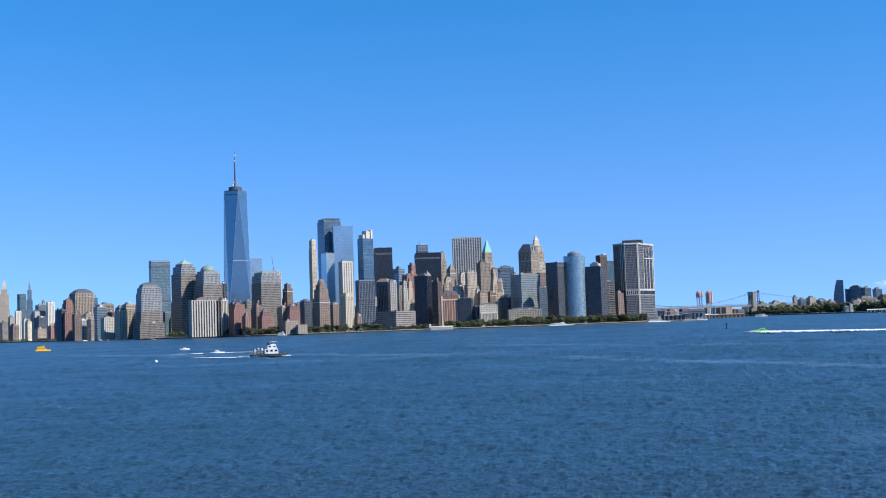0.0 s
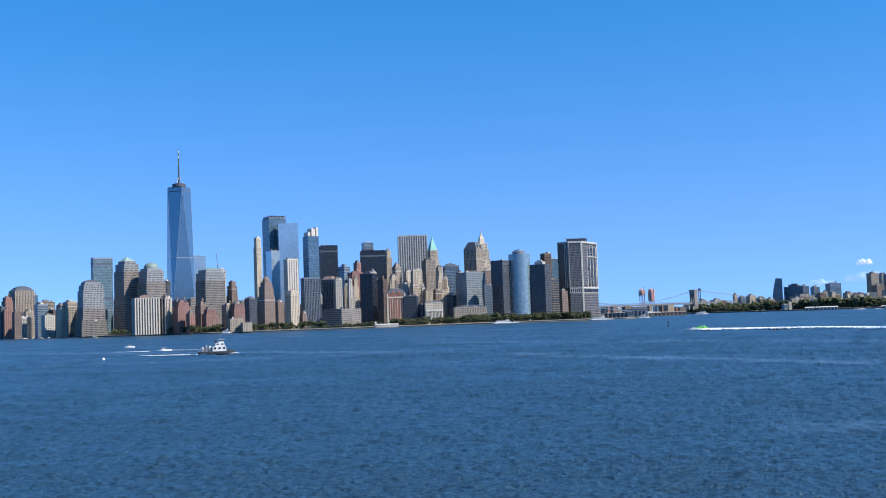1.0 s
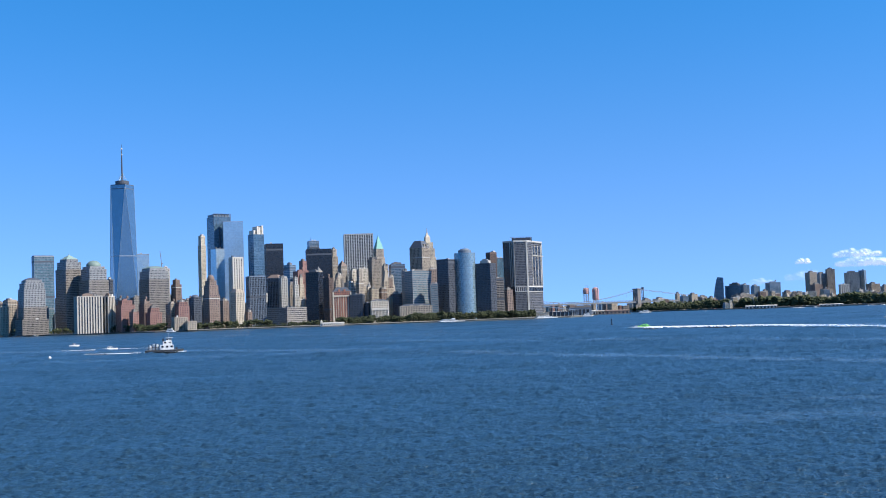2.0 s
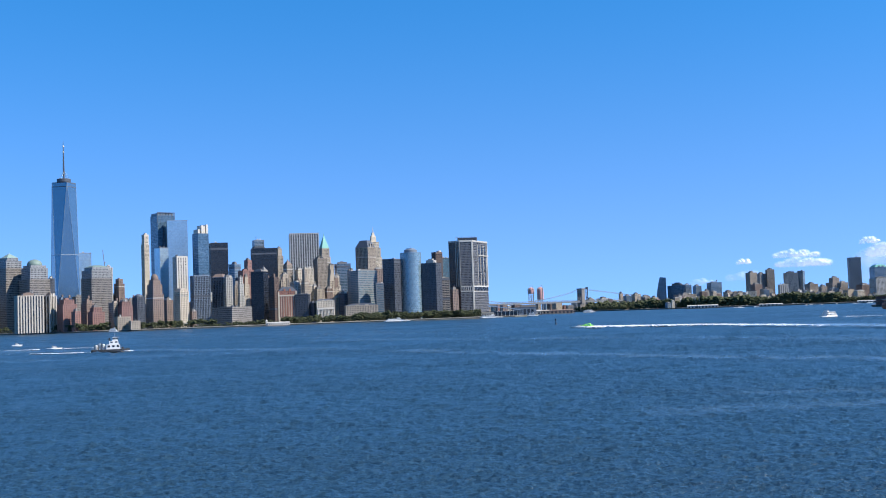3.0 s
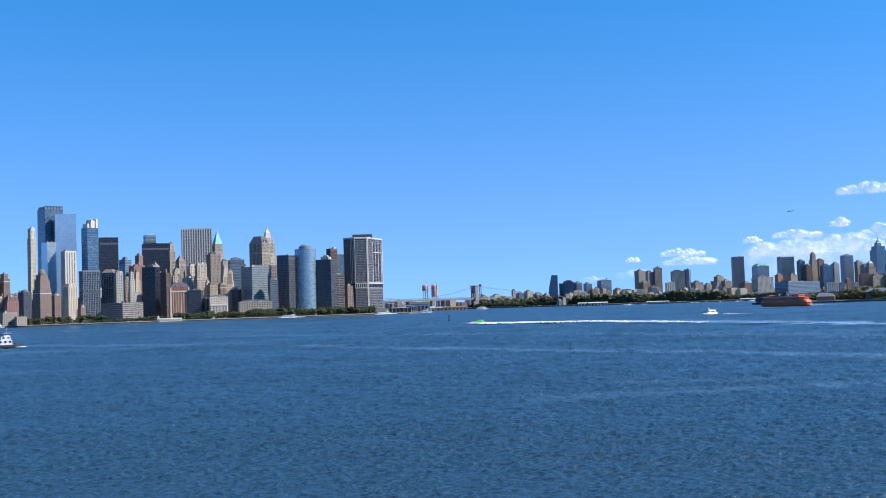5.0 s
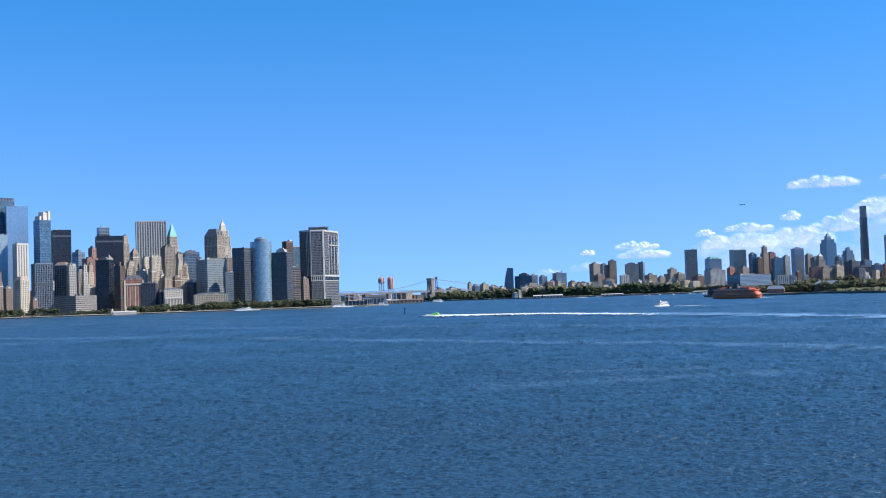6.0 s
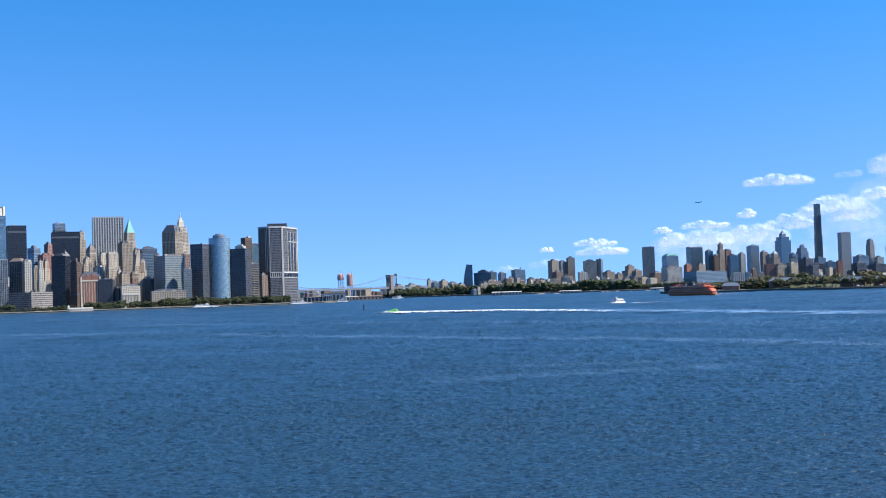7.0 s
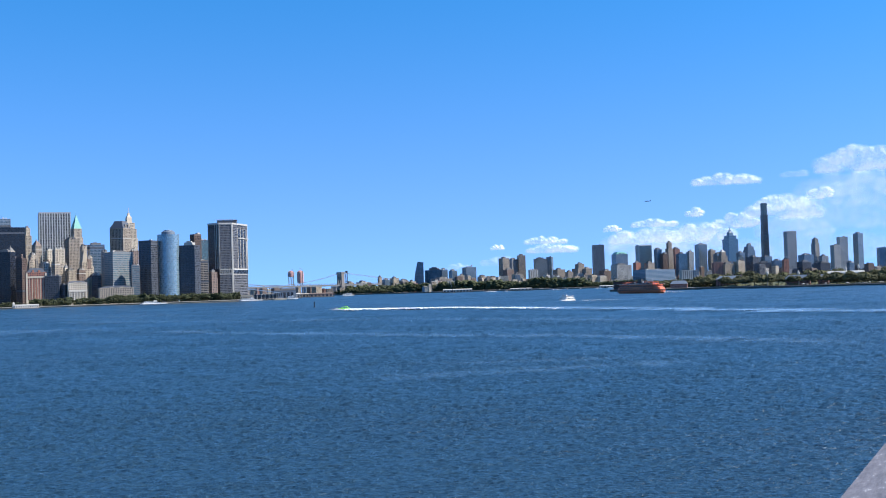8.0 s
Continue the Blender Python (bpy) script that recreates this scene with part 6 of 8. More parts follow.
def sail_tower(x, y, yaw):
    """Dark slab with one side curved like a sail."""
    ob = thing("sail_tower", x, y, GROUND, yaw, "dark glass apartment tower with a sail-shaped side", "building")
    h, r = 110.0, 18.0
    prof = [(-r + 15 * (i / 12) ** 2.2, h * i / 12) for i in range(13)]
    g = Geo().loft([[(px, yy, z) for px, z in prof] + [(r, yy, h * 0.98), (r, yy, 0)] for yy in (10, -10)])
    body = part("body", g, M["g_blue"], ob)
    for i in range(1, 28):
        z = h * i / 28
        px = -r + 15 * (i / 28) ** 2.2
        part("floor_slab", Geo().box(px - 0.3, r + 0.3, -10.4, 10.4, z, z + 1.2), M["slate"], body)


sail_tower(4078, 912, -78)


def netted_tower(x, y, low):
    ob = thing("tower_under_construction", x, y, GROUND, -72, "concrete tower wrapped in red netting, under construction", "building", "netted towers")
    h = 97.0
    for i in range(27):
        part("floor_slab", Geo().box(-11, 11, -11, 11, i * 3.5, i * 3.5 + 0.7), M["concrete"], ob)
    for sx in (-1, 0, 1):
        for sy in (-1, 1):
            part("column", Geo().box(sx * 9.6 - 1.0, sx * 9.6 + 1.0, sy * 9.6 - 1.0, sy * 9.6 + 1.0, 0, h), M["concrete"], ob)
    part("netting", Geo().round([(12.4, low), (13.2, low + 6), (13.2, h - 8), (12.0, h - 3), (8.5, h + 1), (3.0, h + 3)], 20), M["netting"], ob, "red safety netting")
    part("crane_mast", Geo().bar((8, -6, 0), (8, -6, h + 9), 0.5).bar((8, -6, h + 8), (-4, -6, h + 12), 0.35), M["roof"], ob)


netted_tower(4376, 1506, 74.0)
netted_tower(4388, 1471, 50.0)


# ---- the suspension bridge ----
def bridge():
    W, E = Vector((3546, 1518, 0)), Vector((3910, 1160, 0))
    way = (E - W).normalized()
    span = (E - W).length
    yaw = math.degrees(math.atan2(way.y, way.x))
    ob = thing("suspension_bridge", W.x, W.y, 0, yaw, "stone suspension bridge with arched towers and steel deck", "bridge")
    dk, top = 37.0, 82.0

    def pier(u):
        g = Geo()
        for v in (-14, 0, 14):
            g.box(u - 6, u + 6, v - 3.2, v + 3.2, 0, 70)
        g.box(u - 6.8, u + 6.8, -18, 18, -3, dk - 4)
        g.box(u - 6.3, u + 6.3, -17.3, 17.3, 68, 78)
        g.box(u - 7.2, u + 7.2, -18.3, 18.3, 78, top)
        for v in (-7.0, 7.0):
            for i in range(5):
                t = i / 5
                g.box(u - 5.8, u + 5.8, v - 4, v - 4 + 3.6 * t, 58 + 10 * t, 58 + 10 * t + 2.2)
                g.box(u - 5.8, u + 5.8, v + 4 - 3.6 * t, v + 4, 58 + 10 * t, 58 + 10 * t + 2.2)
        return g

    part("bridge_tower", pier(0), M["granite"], ob, "granite bridge tower with pointed arches")
    part("bridge_tower", pier(span), M["granite"], ob, "granite bridge tower with pointed arches")
    a, b = -420.0, span + 470.0
    deck = part("deck", Geo().box(a, b, -13, 13, dk - 5, dk + 0.5), M["silver"], ob, "steel roadway deck")
    tr = Geo()
    k = 120
    for i in range(k):
        u0, u1 = a + (b - a) * i / k, a + (b - a) * (i + 1) / k
        for v in (-13, 13):
            tr.bar((u0, v, dk - 1), (u1, v, dk + 4), 0.35).bar((u0, v, dk + 4), (u1, v, dk + 4), 0.3)
    part("truss", tr, M["silver"], deck, kind="stuff")
    for v in (-12, 12):
        c, s = Geo(), Geo()

        def cable(u):
            if 0 <= u <= span:
                t = 2 * u / span - 1
                return dk + 3 + (top - 2 - dk - 3) * t * t
            t = -u / 330.0 if u < 0 else (u - span) / 330.0
            return top - 2 - (top - dk - 2) * min(1.0, t)

        us = [-330 + (span + 660) * i / 90 for i in range(91)]
        for u0, u1 in zip(us, us[1:]):
            c.bar((u0, v, cable(u0)), (u1, v, cable(u1)), 0.5)
        for u in us[::2]:
            if cable(u) > dk + 2:
                s.bar((u, v, dk), (u, v, cable(u)), 0.10, 3)
        cb = part("main_cable", c, M["silver"], ob)
        part("hanger", s, M["silver"], cb, kind="stuff")
    for i in range(9):
        u = b - 30 - i * 45
        if u > span + 80:
            part("approach_pier", Geo().box(u - 3, u + 3, -11, 11, 0, dk - 3), M["tan"], ob)
    for i in range(8):
        u = a + 20 + i * 45
        part("approach_pier", Geo().box(u - 3, u + 3, -11, 11, 0, dk - 3), M["tan"], ob)


bridge()
# steel tower of a second bridge, behind
ob = thing("far_bridge_tower", 4540, 1322, 0, -75, "dark blue steel tower of a farther bridge", "bridge")
part("tower_leg", Geo().box(-4.5, -1.5, -3, 3, 0, 96), M["slate"], ob)
part("tower_leg", Geo().box(1.5, 4.5, -3, 3, 0, 96), M["slate"], ob)
part("cross_beam", Geo().box(-5, 5, -2.5, 2.5, 88, 97).box(-5, 5, -2.5, 2.5, 52, 56), M["slate"], ob)

ob = thing("tower_crane", 2134, 1777, 139, 40, "tall dark tower crane on a roof", "crane")
part("mast", Geo().box(-1.0, 1.0, -1.0, 1.0, 0, 20), M["roof"], ob)
part("jib", Geo().bar((0, 0, 18), (-6, 3, 48), 0.7), M["roof"], ob)
part("counter_jib", Geo().bar((0, 0, 18), (6, -3, 20), 0.9), M["roof"], ob)


# ---- trees ----
def leaf_material(name, c):
    m, nt, p = nodes(name)
    geo = nt.nodes.new("ShaderNodeNewGeometry")
    rnd = nt.nodes.new("ShaderNodeObjectInfo").outputs["Random"]
    co = nt.nodes.new("ShaderNodeTexCoord").outputs["Object"]
    v = maths(nt, "ADD", maths(nt, "MULTIPLY", geo.outputs["Random Per Island"], 0.35), maths(nt, "MULTIPLY", rnd, 0.35))
    v = maths(nt, "ADD", v, maths(nt, "MULTIPLY", noise_node(nt, co, 0.6), 0.3))
    nt.links.new(ramp(nt, v, [(0.15, scaled(c, 0.55)), (0.55, c), (0.95, (c[0] * 1.7, c[1] * 1.5, c[2] * 1.2))]), p.inputs["Base Color"])
    p.inputs["Roughness"].default_value = 0.8
    p.inputs["Specular IOR Level"].default_value = 0.2
    return m


LEAF = leaf_material("leaves", (0.062, 0.072, 0.036))
LEAF2 = leaf_material("olive_leaves", (0.115, 0.112, 0.055))
BARK = surface("bark", (0.09, 0.07, 0.05))
rng = random.Random(11)


def tree(h, leaf, seed, label):
    r = random.Random(seed)
    ob = thing("tree", 0, 0, -50, 0, label, "tree", "park trees")
    t = Geo().round([(0.42, 0), (0.3, h * 0.25), (0.2, h * 0.5), (0.08, h * 0.85)], 6)
    tops = []
    for i in range(6):
        u, z = r.uniform(0, 6.28), h * r.uniform(0.28, 0.5)
        q = (h * 0.3 * math.cos(u), h * 0.3 * math.sin(u), z + h * r.uniform(0.12, 0.3))
        t.bar((0, 0, z), q, 0.09, 4)
        tops.append(q)
    part("trunk", t, BARK, ob)
    g = Geo()
    for i in range(150):
        q = r.choice(tops + [(0, 0, h * 0.75)])
        s = h * r.uniform(0.045, 0.10)
        g.blob(q[0] + r.gauss(0, h * 0.11), q[1] + r.gauss(0, h * 0.11), min(h, q[2] + abs(r.gauss(0, h * 0.12))), s * 1.3, s * 1.3, s * 0.8, r, 5, 0.4)
    part("crown", g, leaf, ob)
    return ob


KINDS = [tree(13.0 + i, LEAF, 20 + i, "green leafy park tree by the seawall") for i in range(4)]
KINDS2 = [tree(13.0 + 1.5 * i, LEAF2, 40 + i, "olive green island tree by the shore") for i in range(4)]


def row_of_trees(kinds, x0, y0, x1, y1, n, spread, z=GROUND, lo=0.75, hi=1.15):
    for i in range(n):
        t = (i + rng.uniform(0.1, 0.9)) / n
        o = rng.choice(kinds)
        s = rng.uniform(lo, hi)
        o.scale = (s, s, s)
        copy_thing(o, pose(x0 + (x1 - x0) * t + rng.uniform(-spread, spread), y0 + (y1 - y0) * t + rng.uniform(0, spread), z, 0, 0, rng.uniform(0, 360)))
        o.scale = (1, 1, 1)


row_of_trees(KINDS, 1965, 1200, 2205, 880, 70, 18)
row_of_trees(KINDS, 2060, 1080, 2240, 905, 40, 16, lo=0.9, hi=1.2)
row_of_trees(KINDS, 1790, 1700, 1745, 1440, 34, 8, lo=0.7, hi=1.1)
row_of_trees(KINDS, 1770, 1430, 1865, 1290, 26, 8, lo=0.7, hi=1.05)
row_of_trees(KINDS, 1900, 2000, 1830, 1780, 14, 8, lo=0.6, hi=0.9)
row_of_trees(KINDS2, 1860, -50, 1690, -160, 34, 12, lo=0.7, hi=1.05)
row_of_trees(KINDS2, 1700, -170, 1610, -420, 50, 16, lo=0.7, hi=1.1)
row_of_trees(KINDS2, 1960, -60, 1760, -420, 60, 22, z=GROUND, lo=1.0, hi=1.35)
for o in KINDS:
    o.matrix_basis = pose(2000 + 9 * KINDS.index(o), 1190 - 12 * KINDS.index(o), GROUND)
for o in KINDS2:
    o.matrix_basis = pose(1780 + 9 * KINDS2.index(o), -120 - 12 * KINDS2.index(o), GROUND)


def woods(name, line, n, h, leaf, label):
    """A far belt of trees along a line, too far off to count."""
    g = Geo()
    r = random.Random(len(name) + n)
    for i in range(n):
        t = r.random() * (len(line) - 1)
        k = int(t)
        f = t - k
        x = line[k][0] + (line[k + 1][0] - line[k][0]) * f + r.uniform(-14, 14)
        y = line[k][1] + (line[k + 1][1] - line[k][1]) * f + r.uniform(-14, 14)
        hh = h * r.uniform(0.5, 1.1) * (0.75 + 0.35 * noise.noise((x * 0.012, y * 0.012, 3.0)))
        for j in range(8):
            s = hh * r.uniform(0.09, 0.18)
            g.blob(x + r.gauss(0, hh * 0.22), y + r.gauss(0, hh * 0.22), GROUND + hh * r.uniform(0.2, 0.9), s * 1.2, s * 1.2, s * 0.8, r, 5, 0.45)
    ob = part(name, g, leaf, None)
    tagged(ob, label, "trees", kind="stuff")


woods("far_woods", [(3900, 1170), (3700, 860), (3560, 480), (3480, 150), (3400, -120), (3250, -420)], 1500, 22, LEAF, "dark green belt of trees along the far shore")
woods("bluff_woods", [(3905, 1130), (3690, 810), (3570, 500), (3510, 260)], 1100, 38, LEAF, "dark green trees on the steep bluff of the far shore")
woods("hillside_trees", [(4060, 960), (3850, 640), (3750, 300), (3700, 0), (3600, -250)], 600, 26, LEAF, "dark green trees on the far bluff")
woods("shore_woods", [(2300, 3050), (2240, 2900), (2010, 2260), (1840, 1810)], 420, 9, LEAF, "low dark trees along the river front")
woods("park_woods", [(1970, 1195), (2060, 1060), (2160, 960), (2225, 890)], 420, 15, LEAF, "green mass of park trees behind the seawall")
woods("river_woods", [(1810, 1760), (1745, 1500), (1750, 1430), (1860, 1300), (1930, 1200)], 260, 12, LEAF, "green riverside trees before the apartment blocks")
woods("island_woods", [(1900, 25), (1870, -60), (1760, -180), (1720, -300), (1680, -420)], 1800, 17, LEAF2, "olive green trees covering the island")
woods("island_shrubs", [(1850, -52), (1690, -158), (1605, -300), (1565, -420)], 260, 5, LEAF2, "low olive shrubs along the island shore")

# the green mound of the island
g = Geo()
k = 18
rings = []
for s, z in ((1.0, 0.0), (0.85, 6.0), (0.6, 10.5), (0.25, 13.5)):
    rings.append([(165 * s * math.cos(2 * math.pi * i / k), 300 * s * math.sin(2 * math.pi * i / k), z) for i in range(k)])
g.loft(rings)
GRASS = surface("dry_grass", (0.11, 0.115, 0.055), grain=0.4, stain=0.02)
mound = tagged(part("mound", g, GRASS, None), "low grassy mound on the island", "ground", kind="structure")
mound.matrix_basis = pose(1895, -345, GROUND, 0, 0, 20)

# ---- island buildings ----
fort = thing("round_fort", 1848, 58, GROUND, 0, "round dark red sandstone fort with gun openings", "fort")
FORTSTONE = surface("red_sandstone", (0.16, 0.06, 0.045))
part("wall", Geo().round([(32, 0), (31.5, 11.5), (32.2, 12), (32.2, 13)], 40), FORTSTONE, fort)
for i in range(24):
    for z in (3.0, 7.5):
        t = math.pi * (0.55 + 0.9 * i / 23)
        part("gun_opening", Geo().box(-0.9, 0.9, -0.4, 0.4, z, z + 1.7), M["g_black"], fort).matrix_basis = pose(32.0 * math.cos(t), 32.0 * math.sin(t), 0, 0, 0, math.degrees(t) + 90)


def brick_house(x, y, w, d, h, yaw, label):
    ob = tower("island_house", x, y, w, d, h, yaw, "redbrick", label, crown="none")
    a, b = w / 2 + 0.6, d / 2 + 0.6
    g = Geo()
    g.v = [(-a, -b, h + 0.9), (a, -b, h + 0.9), (a, b, h + 0.9), (-a, b, h + 0.9), (-a + b * 0.7, 0, h + 6), (a - b * 0.7, 0, h + 6)]
    g.f = [(0, 1, 5, 4), (2, 3, 4, 5), (1, 2, 5), (3, 0, 4), (3, 2, 1, 0)]
    part("hipped_roof", g, M["bluegrey"], ob, "grey slate roof")
    for sx in (-0.4, 0.4):
        part("chimney", Geo().box(sx * w - 0.6, sx * w + 0.6, -0.6, 0.6, h + 3, h + 8), M["redbrick"], ob)


brick_house(1805, -92, 42, 14, 11, -100, "long red brick barracks with grey roof")
brick_house(1700, -182, 34, 12, 9, -105, "red brick barracks with grey slate roof")
brick_house(1706, -218, 14, 11, 9, -105, "small red brick house with grey roof")
brick_house(1822, -14, 26, 10, 6, -95, "low red brick house by the island tip")
hall = thing("pavilion", 1800, -262, GROUND, -105, "pale long roofed pavilion above the trees", "building")
part("wall", Geo().box(-24, 24, -9, 9, 0, 15), M["concrete"], hall)
part("roof", Geo().loft([[(xx, 11 * math.cos(t * math.pi / 8), 15 + 4 * math.sin(t * math.pi / 8)) for t in range(9)] for xx in (-26, 26)]), M["concrete"], hall)
part("roof_vent", Geo().round([(1.6, 18.5), (1.6, 23), (0.4, 26)], 8), M["white"], hall)


def tent(x, y, yaw, s):
    ob = thing("tent", x, y, GROUND, yaw, "small white canvas tent on the shore", "tent", "white tents")
    part("canopy", Geo().rect([(2.4 * s, 2.0 * s, 1.6), (2.5 * s, 2.1 * s, 2.1), (0.3, 0.3, 3.9 * s)]), M["white"], ob)
    for sx in (-1, 1):
        for sy in (-1, 1):
            part("tent_pole", Geo().box(sx * 2.2 * s - 0.06, sx * 2.2 * s + 0.06, sy * 1.8 * s - 0.06, sy * 1.8 * s + 0.06, 0, 1.7), M["white"], ob)


for i in range(30):
    f = rng.random() ** 0.7
    tent(1652 - 72.0 * f + rng.uniform(0, 6), -172 - 180.0 * f + rng.uniform(-4, 4), rng.uniform(0, 90), rng.uniform(0.4, 0.8))
for x, y, h in ((1705, -140, 22), (1690, -182, 21), (1830, -285, 28)):
    ob = thing("white_marker", x, y, GROUND, 0, "tall white navigation marker among the trees", "marker")
    part("post", Geo().round([(0.5, 0), (0.4, h - 5)], 8), M["white"], ob)
    part("head", Geo().round([(1.6, h - 5), (1.8, h - 2.5), (0.9, h - 1.5), (0.9, h), (0.2, h + 1)], 10), M["white"], ob)

# ---- the waterfront ----
pier = thing("pier_house", 1905, 1172, 0, -52, "long white pier house with clock tower", "building")
pier.scale = (0.8, 0.8, 0.62)
part("deck", Geo().box(-30, 30, -9, 9, -2, 2.2), STONE, pier)
part("hall", Geo().box(-24, 28, -7, 7, 2.2, 9), M["white"], pier)
part("roof", Geo().loft([[(xx, 7.6, 9), (xx, 0, 12.5), (xx, -7.6, 9)] for xx in (-25, 29)]), M["concrete"], pier)
ct = part("clock_tower", Geo().rect([(2.6, 2.6, 2.2), (2.4, 2.4, 15), (2.8, 2.8, 15.5), (0.3, 0.3, 21)]), M["white"], pier)
ct.location = (-26, 0, 0)
for i in range(10):
    part("arched_window", Geo().box(-21 + i * 5, -19 + i * 5, -7.15, -6.8, 3.5, 7), M["g_dark"], pier)

term = thing("ferry_terminal", 2345, 872, GROUND, -68, "ferry terminal with long sloping grey roof", "building")
part("hall", Geo().box(-30, 32, -14, 16, 0, 10), M["g_dark"], term)
g = Geo()
g.v = [(-34, -20, 24), (36, -20, 13), (36, 18, 13), (-34, 18, 24), (-34, -20, 22.2), (36, -20, 11.6), (36, 18, 11.6), (-34, 18, 22.2)]
g.f = [(0, 1, 2, 3), (7, 6, 5, 4), (0, 4, 5, 1), (1, 5, 6, 2), (2, 6, 7, 3), (3, 7, 4, 0)]
part("sloping_roof", g, M["steel"], term)
for i in range(8):
    part("column", Geo().box(-30 + 8.4 * i, -29 + 8.4 * i, -17, -16, 0, 21 - 1.2 * i), M["concrete"], term)
low = thing("low_pavilion", 2310, 900, GROUND, -68, "low cream stone pavilion by the water", "building")
part("wall", Geo().box(-17, 17, -6, 6, 0, 8), M["cream"], low)
part("parapet", Geo().box(-17.5, 17.5, -6.5, 6.5, 8, 9.2), M["cream"], low)
for i in range(9):
    part("window", Geo().box(-15.4 + i * 3.6, -13.6 + i * 3.6, -6.2, -5.8, 2, 5.5), M["g_grey"], low)

mar = thing("ferry_house", 2440, 855, GROUND, -66, "old grey iron ferry house with tall dark slips", "building")
part("wall", Geo().box(-24, 24, -9, 9, 0, 17), M["bluegrey"], mar)
part("cornice", Geo().box(-24.6, 24.6, -9.6, 9.6, 17, 18.6), M["granite"], mar)
part("roof_house", Geo().box(-10, 22, -6, 6, 18.6, 22), M["granite"], mar)
for i in range(3):
    part("slip_opening", Geo().box(-4 + i * 8.5, 1.0 + i * 8.5, -9.4, -8.8, 1, 13), M["g_black"], mar)
for i in range(4):
    part("window", Geo().box(-22 + i * 4.2, -20 + i * 4.2, -9.3, -8.9, 4, 12), M["g_dark"], mar)


def shed(x, y, yaw, l, w, h, mat, label):
    ob = thing("pier_shed", x, y, 0, yaw, label, "building")
    part("pier_deck", Geo().box(-l / 2 - 4, l / 2 + 4, -w / 2 - 4, w / 2 + 4, -2, 2), STONE, ob)
    part("wall", Geo().box(-l / 2, l / 2, -w / 2, w / 2, 2, 2 + h), mat, ob)
    part("roof", Geo().loft([[(xx, w / 2 + 0.6, 2 + h), (xx, 0, 2 + h * 1.35), (xx, -w / 2 - 0.6, 2 + h)] for xx in (-l / 2 - 0.6, l / 2 + 0.6)]), mat, ob)
    n = int(l / 9)
    for i in range(n):
        u = -l / 2 + l * (i + 0.5) / n
        part("bay_door", Geo().box(u - 2.4, u + 2.4, -w / 2 - 0.2, -w / 2 + 0.1, 2, 2 + h * 0.7), M["g_dark"], ob)


shed(3240, 610, -78, 84, 22, 6, M["white"], "long white pier shed on the far shore")
shed(3200, 420, -80, 60, 20, 4, M["white"], "low white pier shed on the far shore")
shed(3150, 150, -84, 90, 24, 4, M["concrete"], "low grey pier shed on the far shore")
shed(2760, 985, -66, 110, 20, 8, M["concrete"], "long grey pier shed under the bridge")
shed(2850, 900, -66, 60, 18, 7, M["brown"], "brown pier shed beside moored boats")
shed(2960, 960, -66, 90, 18, 7, M["tan"], "tan pier shed below the bridge deck")


# ---- boats ----
def paint(name, c, rough=0.45):
    return surface(name, c, rough=rough, vary=0.14, grain=1.2, stain=0.3, bump=0.05)


P_WHITE, P_ORANGE, P_YELLOW = paint("white_paint", (0.66, 0.66, 0.64)), paint("orange_paint", (0.60, 0.14, 0.058)), paint("yellow_paint", (0.75, 0.42, 0.03))
P_GREEN, P_NAVY, P_BLACK = paint("lime_paint", (0.30, 0.75, 0.06)), paint("navy_paint", (0.02, 0.03, 0.05)), paint("dark_paint", (0.03, 0.032, 0.035))
FOAM = surface("foam", (0.68, 0.7, 0.72), rough=0.9, vary=0.12, grain=1.5, stain=0.3, bump=0.4)


def hull(l, b, h, draft=1.0, bluff=0.35):
    rings = []
    for t in (0.0, 0.06, 0.3, 0.6, 0.8, 0.92, 0.98, 1.0):
        x = -l / 2 + l * t
        w = b / 2 * (0.86 if t == 0 else 1.0 if t <= 0.6 else max(0.03, 1 - ((t - 0.6) / 0.4) ** (1 / bluff * 0.8)))
        zt = h * (1 + 0.35 * max(0, t - 0.5))
        rings.append([(x, -w * 0.7, -draft), (x + 0.04 * l * (t > 0.9), -w, h * 0.3), (x + 0.06 * l * (t > 0.9), -w, zt), (x + 0.06 * l * (t > 0.9), w, zt), (x + 0.04 * l * (t > 0.9), w, h * 0.3), (x, w * 0.7, -draft)])
    return Geo().loft(rings)


def cabin(parent, x0, x1, w, z0, z1, mat, rake=0.3, name="cabin"):
    g = Geo().loft([[(x0, -w, z0), (x1, -w, z0), (x1, w, z0), (x0, w, z0)], [(x0 + 0.1, -w * 0.93, z1), (x1 - rake, -w * 0.93, z1), (x1 - rake, w * 0.93, z1), (x0 + 0.1, w * 0.93, z1)]])
    c = part(name, g, mat, parent)
    n = max(2, int((x1 - x0) / 1.8))
    for s in (-1, 1):
        for i in range(n):
            u = x0 + (x1 - x0) * (i + 0.5) / n
            part("window", Geo().box(u - 0.55, u + 0.55, s * w * 0.98 - 0.06, s * w * 0.98 + 0.06, z0 + (z1 - z0) * 0.45, z0 + (z1 - z0) * 0.82), M["g_black"], c)
    return c


